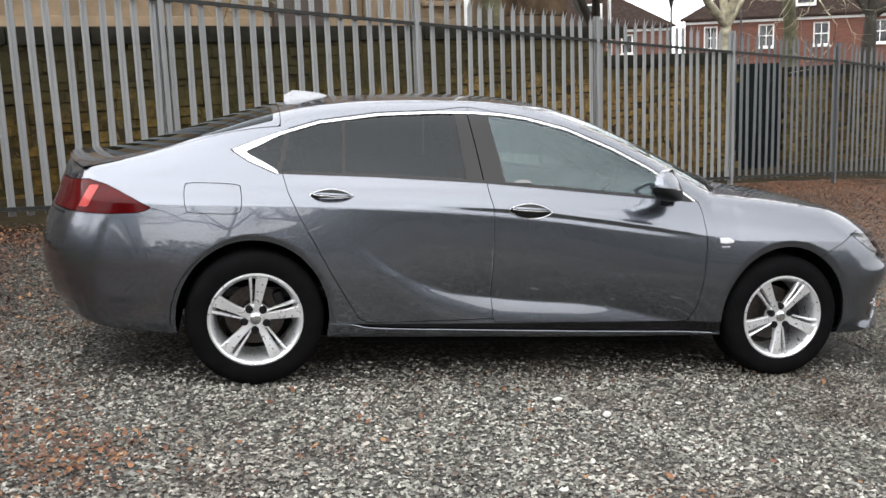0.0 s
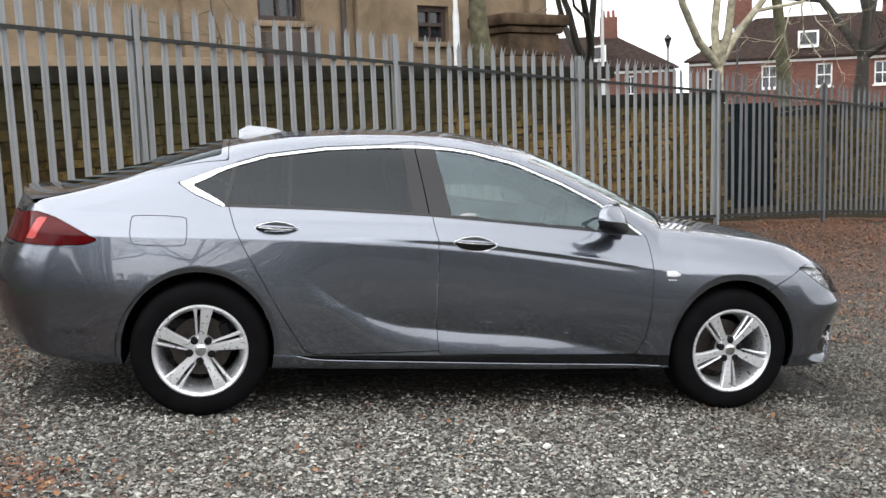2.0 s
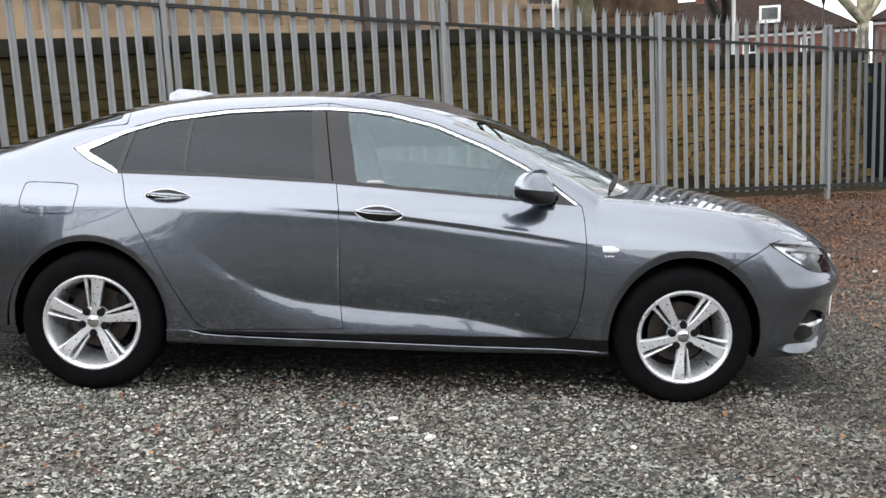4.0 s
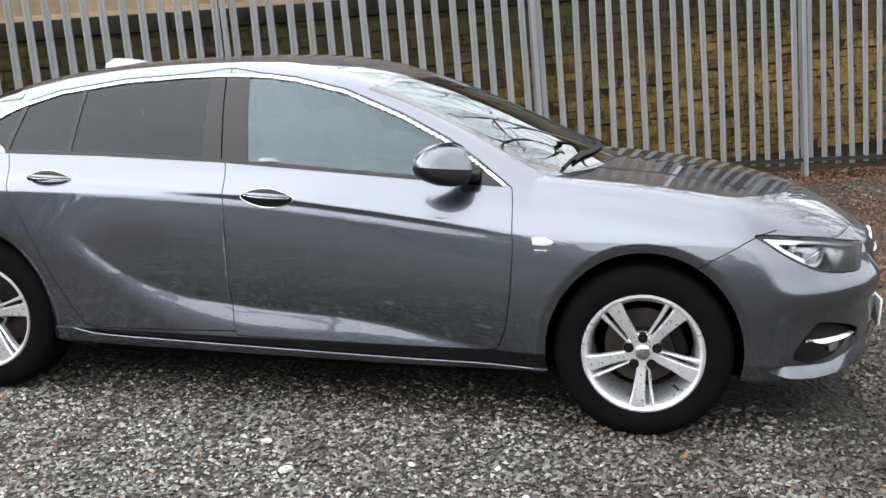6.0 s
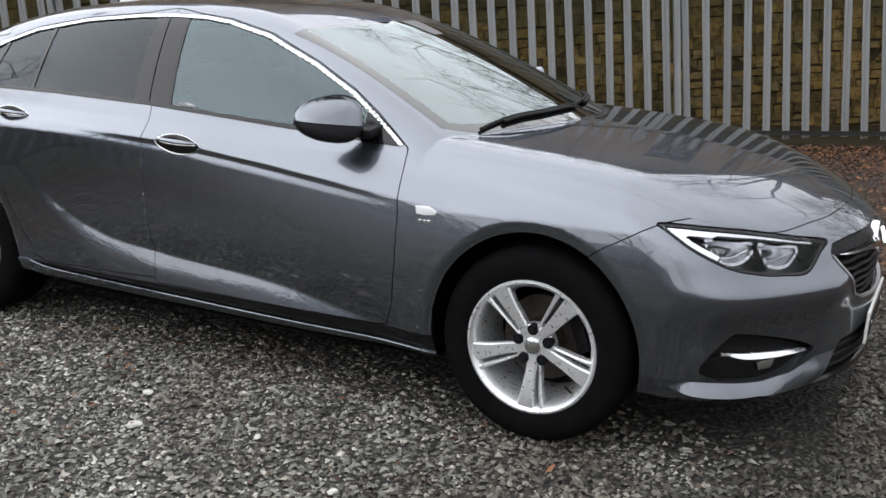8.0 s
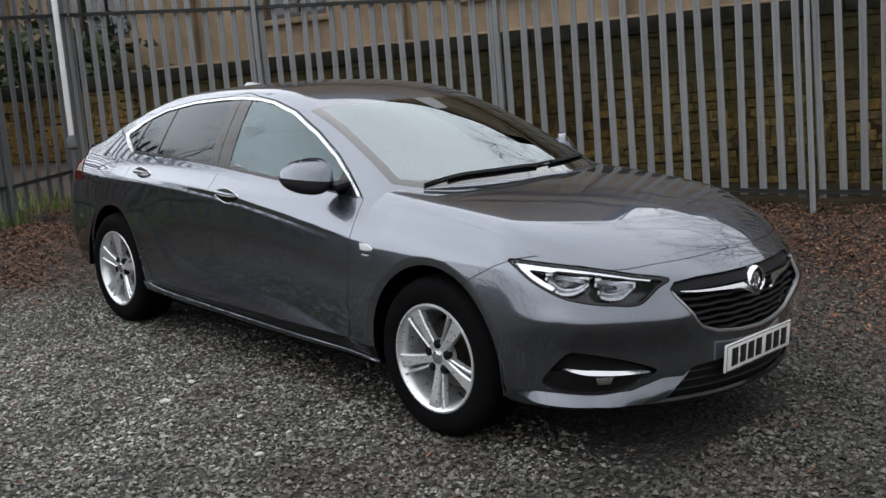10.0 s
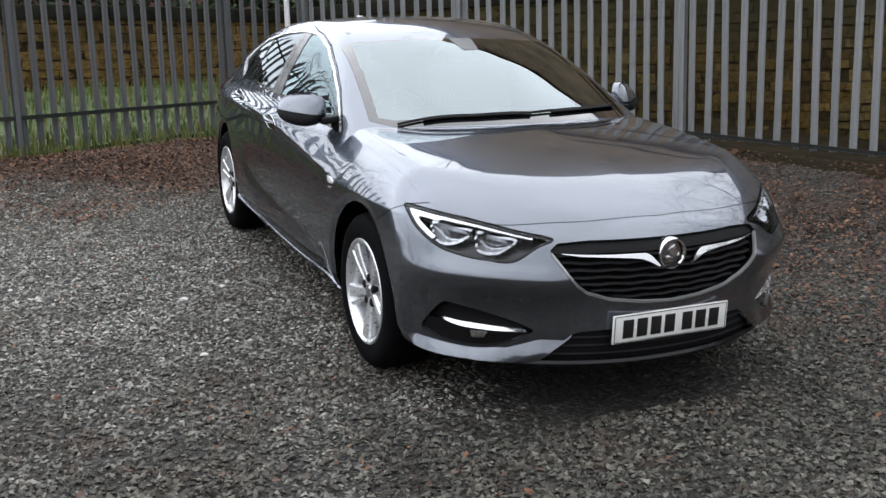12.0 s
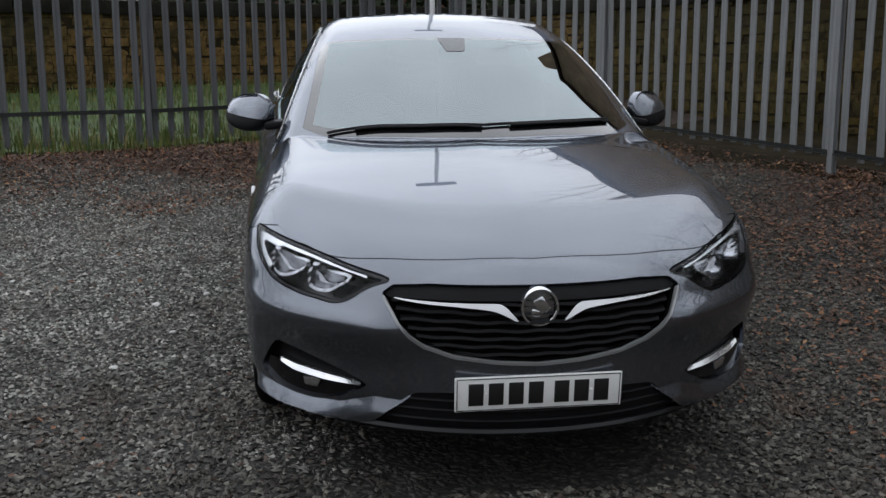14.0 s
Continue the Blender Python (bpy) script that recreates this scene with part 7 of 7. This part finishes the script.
clump = 0.5 + 0.5 * np.sin(2.1 * lp[:, 0] + 1.3 * np.sin(1.7 * lp[:, 1])) * np.sin(1.9 * lp[:, 1] + 0.8)
rear_ld = sdf_line(np.array(REAR_POSTS), lp[:, 0], lp[:, 1])
prob = np.where(rear_ld < ld_ + 0.3, 1.25 * np.exp(-((ld_ / 0.95) ** 2)), 1.15 * np.exp(-(((ld_ - 0.55) / 0.6) ** 2)) * (0.25 + 0.75 * clump) * sstep(-2.5, 0.8, lp[:, 0])) * (0.45 + 0.55 * clump) + 0.75 * np.exp(-((ld_ / 2.1) ** 2)) * clump**2 + 0.0015 + 0.008 * clump**4 + 0.07 * (0.5 + 0.5 * np.sin(3.3 * lp[:, 0] + 2.0 * np.sin(2.3 * lp[:, 1]) + 1.0) * np.sin(2.9 * lp[:, 1] + 1.5 * np.sin(1.9 * lp[:, 0]))) ** 7 + 0.10 * clump**3 * (lp[:, 1] > 0.9)
for cx_, cy_, rr_, amp in ((-2.15, -1.80, 0.27, 1.3), (-2.5, -1.5, 0.3, 0.3), (7.3, 7.2, 1.8, 0.6), (5.4, 5.7, 1.0, 0.7), (3.9, 4.4, 0.8, 0.6), (0.8, 1.9, 0.4, 0.30), (1.6, 1.6, 0.3, 0.22), (0.2, 2.6, 0.6, 0.35), (-1.1, 2.6, 0.7, 0.4), (-4.2, -0.6, 0.6, 0.5), (-3.6, -2.6, 0.5, 0.3), (1.3, 2.6, 0.9, 0.10), (-2.6, -2.7, 0.35, 0.2), (3.9, 1.8, 0.5, 0.30), (2.9, 2.0, 0.5, 0.55), (3.3, 0.9, 0.25, 0.25), (2.2, 2.6, 0.5, 0.6), (3.6, 2.9, 0.6, 0.5), (3.1, 1.45, 0.3, 0.4), (-3.6, 0.2, 0.6, 0.5), (-3.2, -2.9, 0.7, 0.7), (-3.0, -1.2, 0.4, 0.6), (-3.9, -1.6, 0.5, 0.5), (-2.9, -0.9, 0.45, 0.35), (-3.0, -3.2, 0.5, 0.35), (1.2, 3.4, 0.7, 0.4), (4.6, 3.2, 0.9, 0.25), (2.6, 3.2, 0.8, 0.25), (-3.4, -1.2, 0.8, 0.15), (5.6, 2.2, 0.7, 0.12)):
    prob += amp * np.exp(-((np.hypot(lp[:, 0] - cx_, lp[:, 1] - cy_) / rr_) ** 2))
lk = inside & (rg2.random(len(lp)) < prob) & ~((np.abs(lp[:, 0]) < 2.3) & (np.abs(lp[:, 1]) < 0.8))
lp = lp[lk]
lc = np.c_[lp, ground_z(lp[:, 0], lp[:, 1]) + 0.012 + 0.016 * rg2.random(len(lp))]


def flat_leaves(centres, size, material, seed):
    rg = np.random.default_rng(seed)
    n = len(centres)
    a = rg.random(n) * 2 * np.pi
    tilt = rg.normal(0, 0.30, (n, 2))
    q = np.array([(-0.5, 0), (-0.15, -0.26), (0.25, -0.2), (0.5, 0), (0.25, 0.2), (-0.15, 0.26)])
    s = size * (0.55 + 0.7 * rg.random(n))
    x = s[:, None] * (q[None, :, 0] * np.cos(a)[:, None] - q[None, :, 1] * np.sin(a)[:, None])
    y = s[:, None] * (q[None, :, 0] * np.sin(a)[:, None] + q[None, :, 1] * np.cos(a)[:, None])
    curl = s[:, None] * 0.35 * np.abs(q[None, :, 1]) * rg.uniform(-0.4, 1.4, n)[:, None]
    z = x * tilt[:, 0:1] + y * tilt[:, 1:2] + curl
    v = centres[:, None] + np.stack([x, y, z], -1)
    k = 6 * np.arange(n)
    f = np.concatenate([np.stack([k, k + 1, k + 2, k + 3], 1), np.stack([k, k + 3, k + 4, k + 5], 1)])
    return mesh_ob("fallen_leaves", v.reshape(-1, 3), f.tolist(), material, smooth=False)


tagged(flat_leaves(lc, 0.030, leaf_mat(), 8), "brown and orange fallen beech leaves on the gravel", "leaves", kind="stuff")

PALESTONE = simple("pale_limestone", (0.52, 0.515, 0.49), 0.7, vary=0.15, scale=30, bumps=0.2)
for k, (x, y, s) in enumerate(((0.03, -1.23, 0.019), (0.195, -1.465, 0.022), (1.05, -1.52, 0.016), (0.62, -1.33, 0.014), (-0.3, -2.3, 0.015), (4.1, 2.9, 0.022), (2.5, 3.9, 0.02))):
    rg3 = random.Random(k)
    bm = bmesh.new()
    bmesh.ops.create_icosphere(bm, subdivisions=2, radius=1.0)
    for v in bm.verts:
        v.co = Vector((v.co.x * 1.25, v.co.y * 0.9, v.co.z * 0.5)) * s * (1 + rg3.uniform(-0.16, 0.16))
    q = YARD @ Vector((x, y, 0.0)) if k < 2 else Vector((x, y, 0))
    st = part("pale_stone", bm, PALESTONE, smooth=False)
    st.matrix_world = pose(q.x, q.y, float(ground_z(q.x, q.y)) + s * 0.30, 0, 0, 40 * k)
    tagged(st, "single pale white stone lying on the gravel", "stone", group="pale stones")
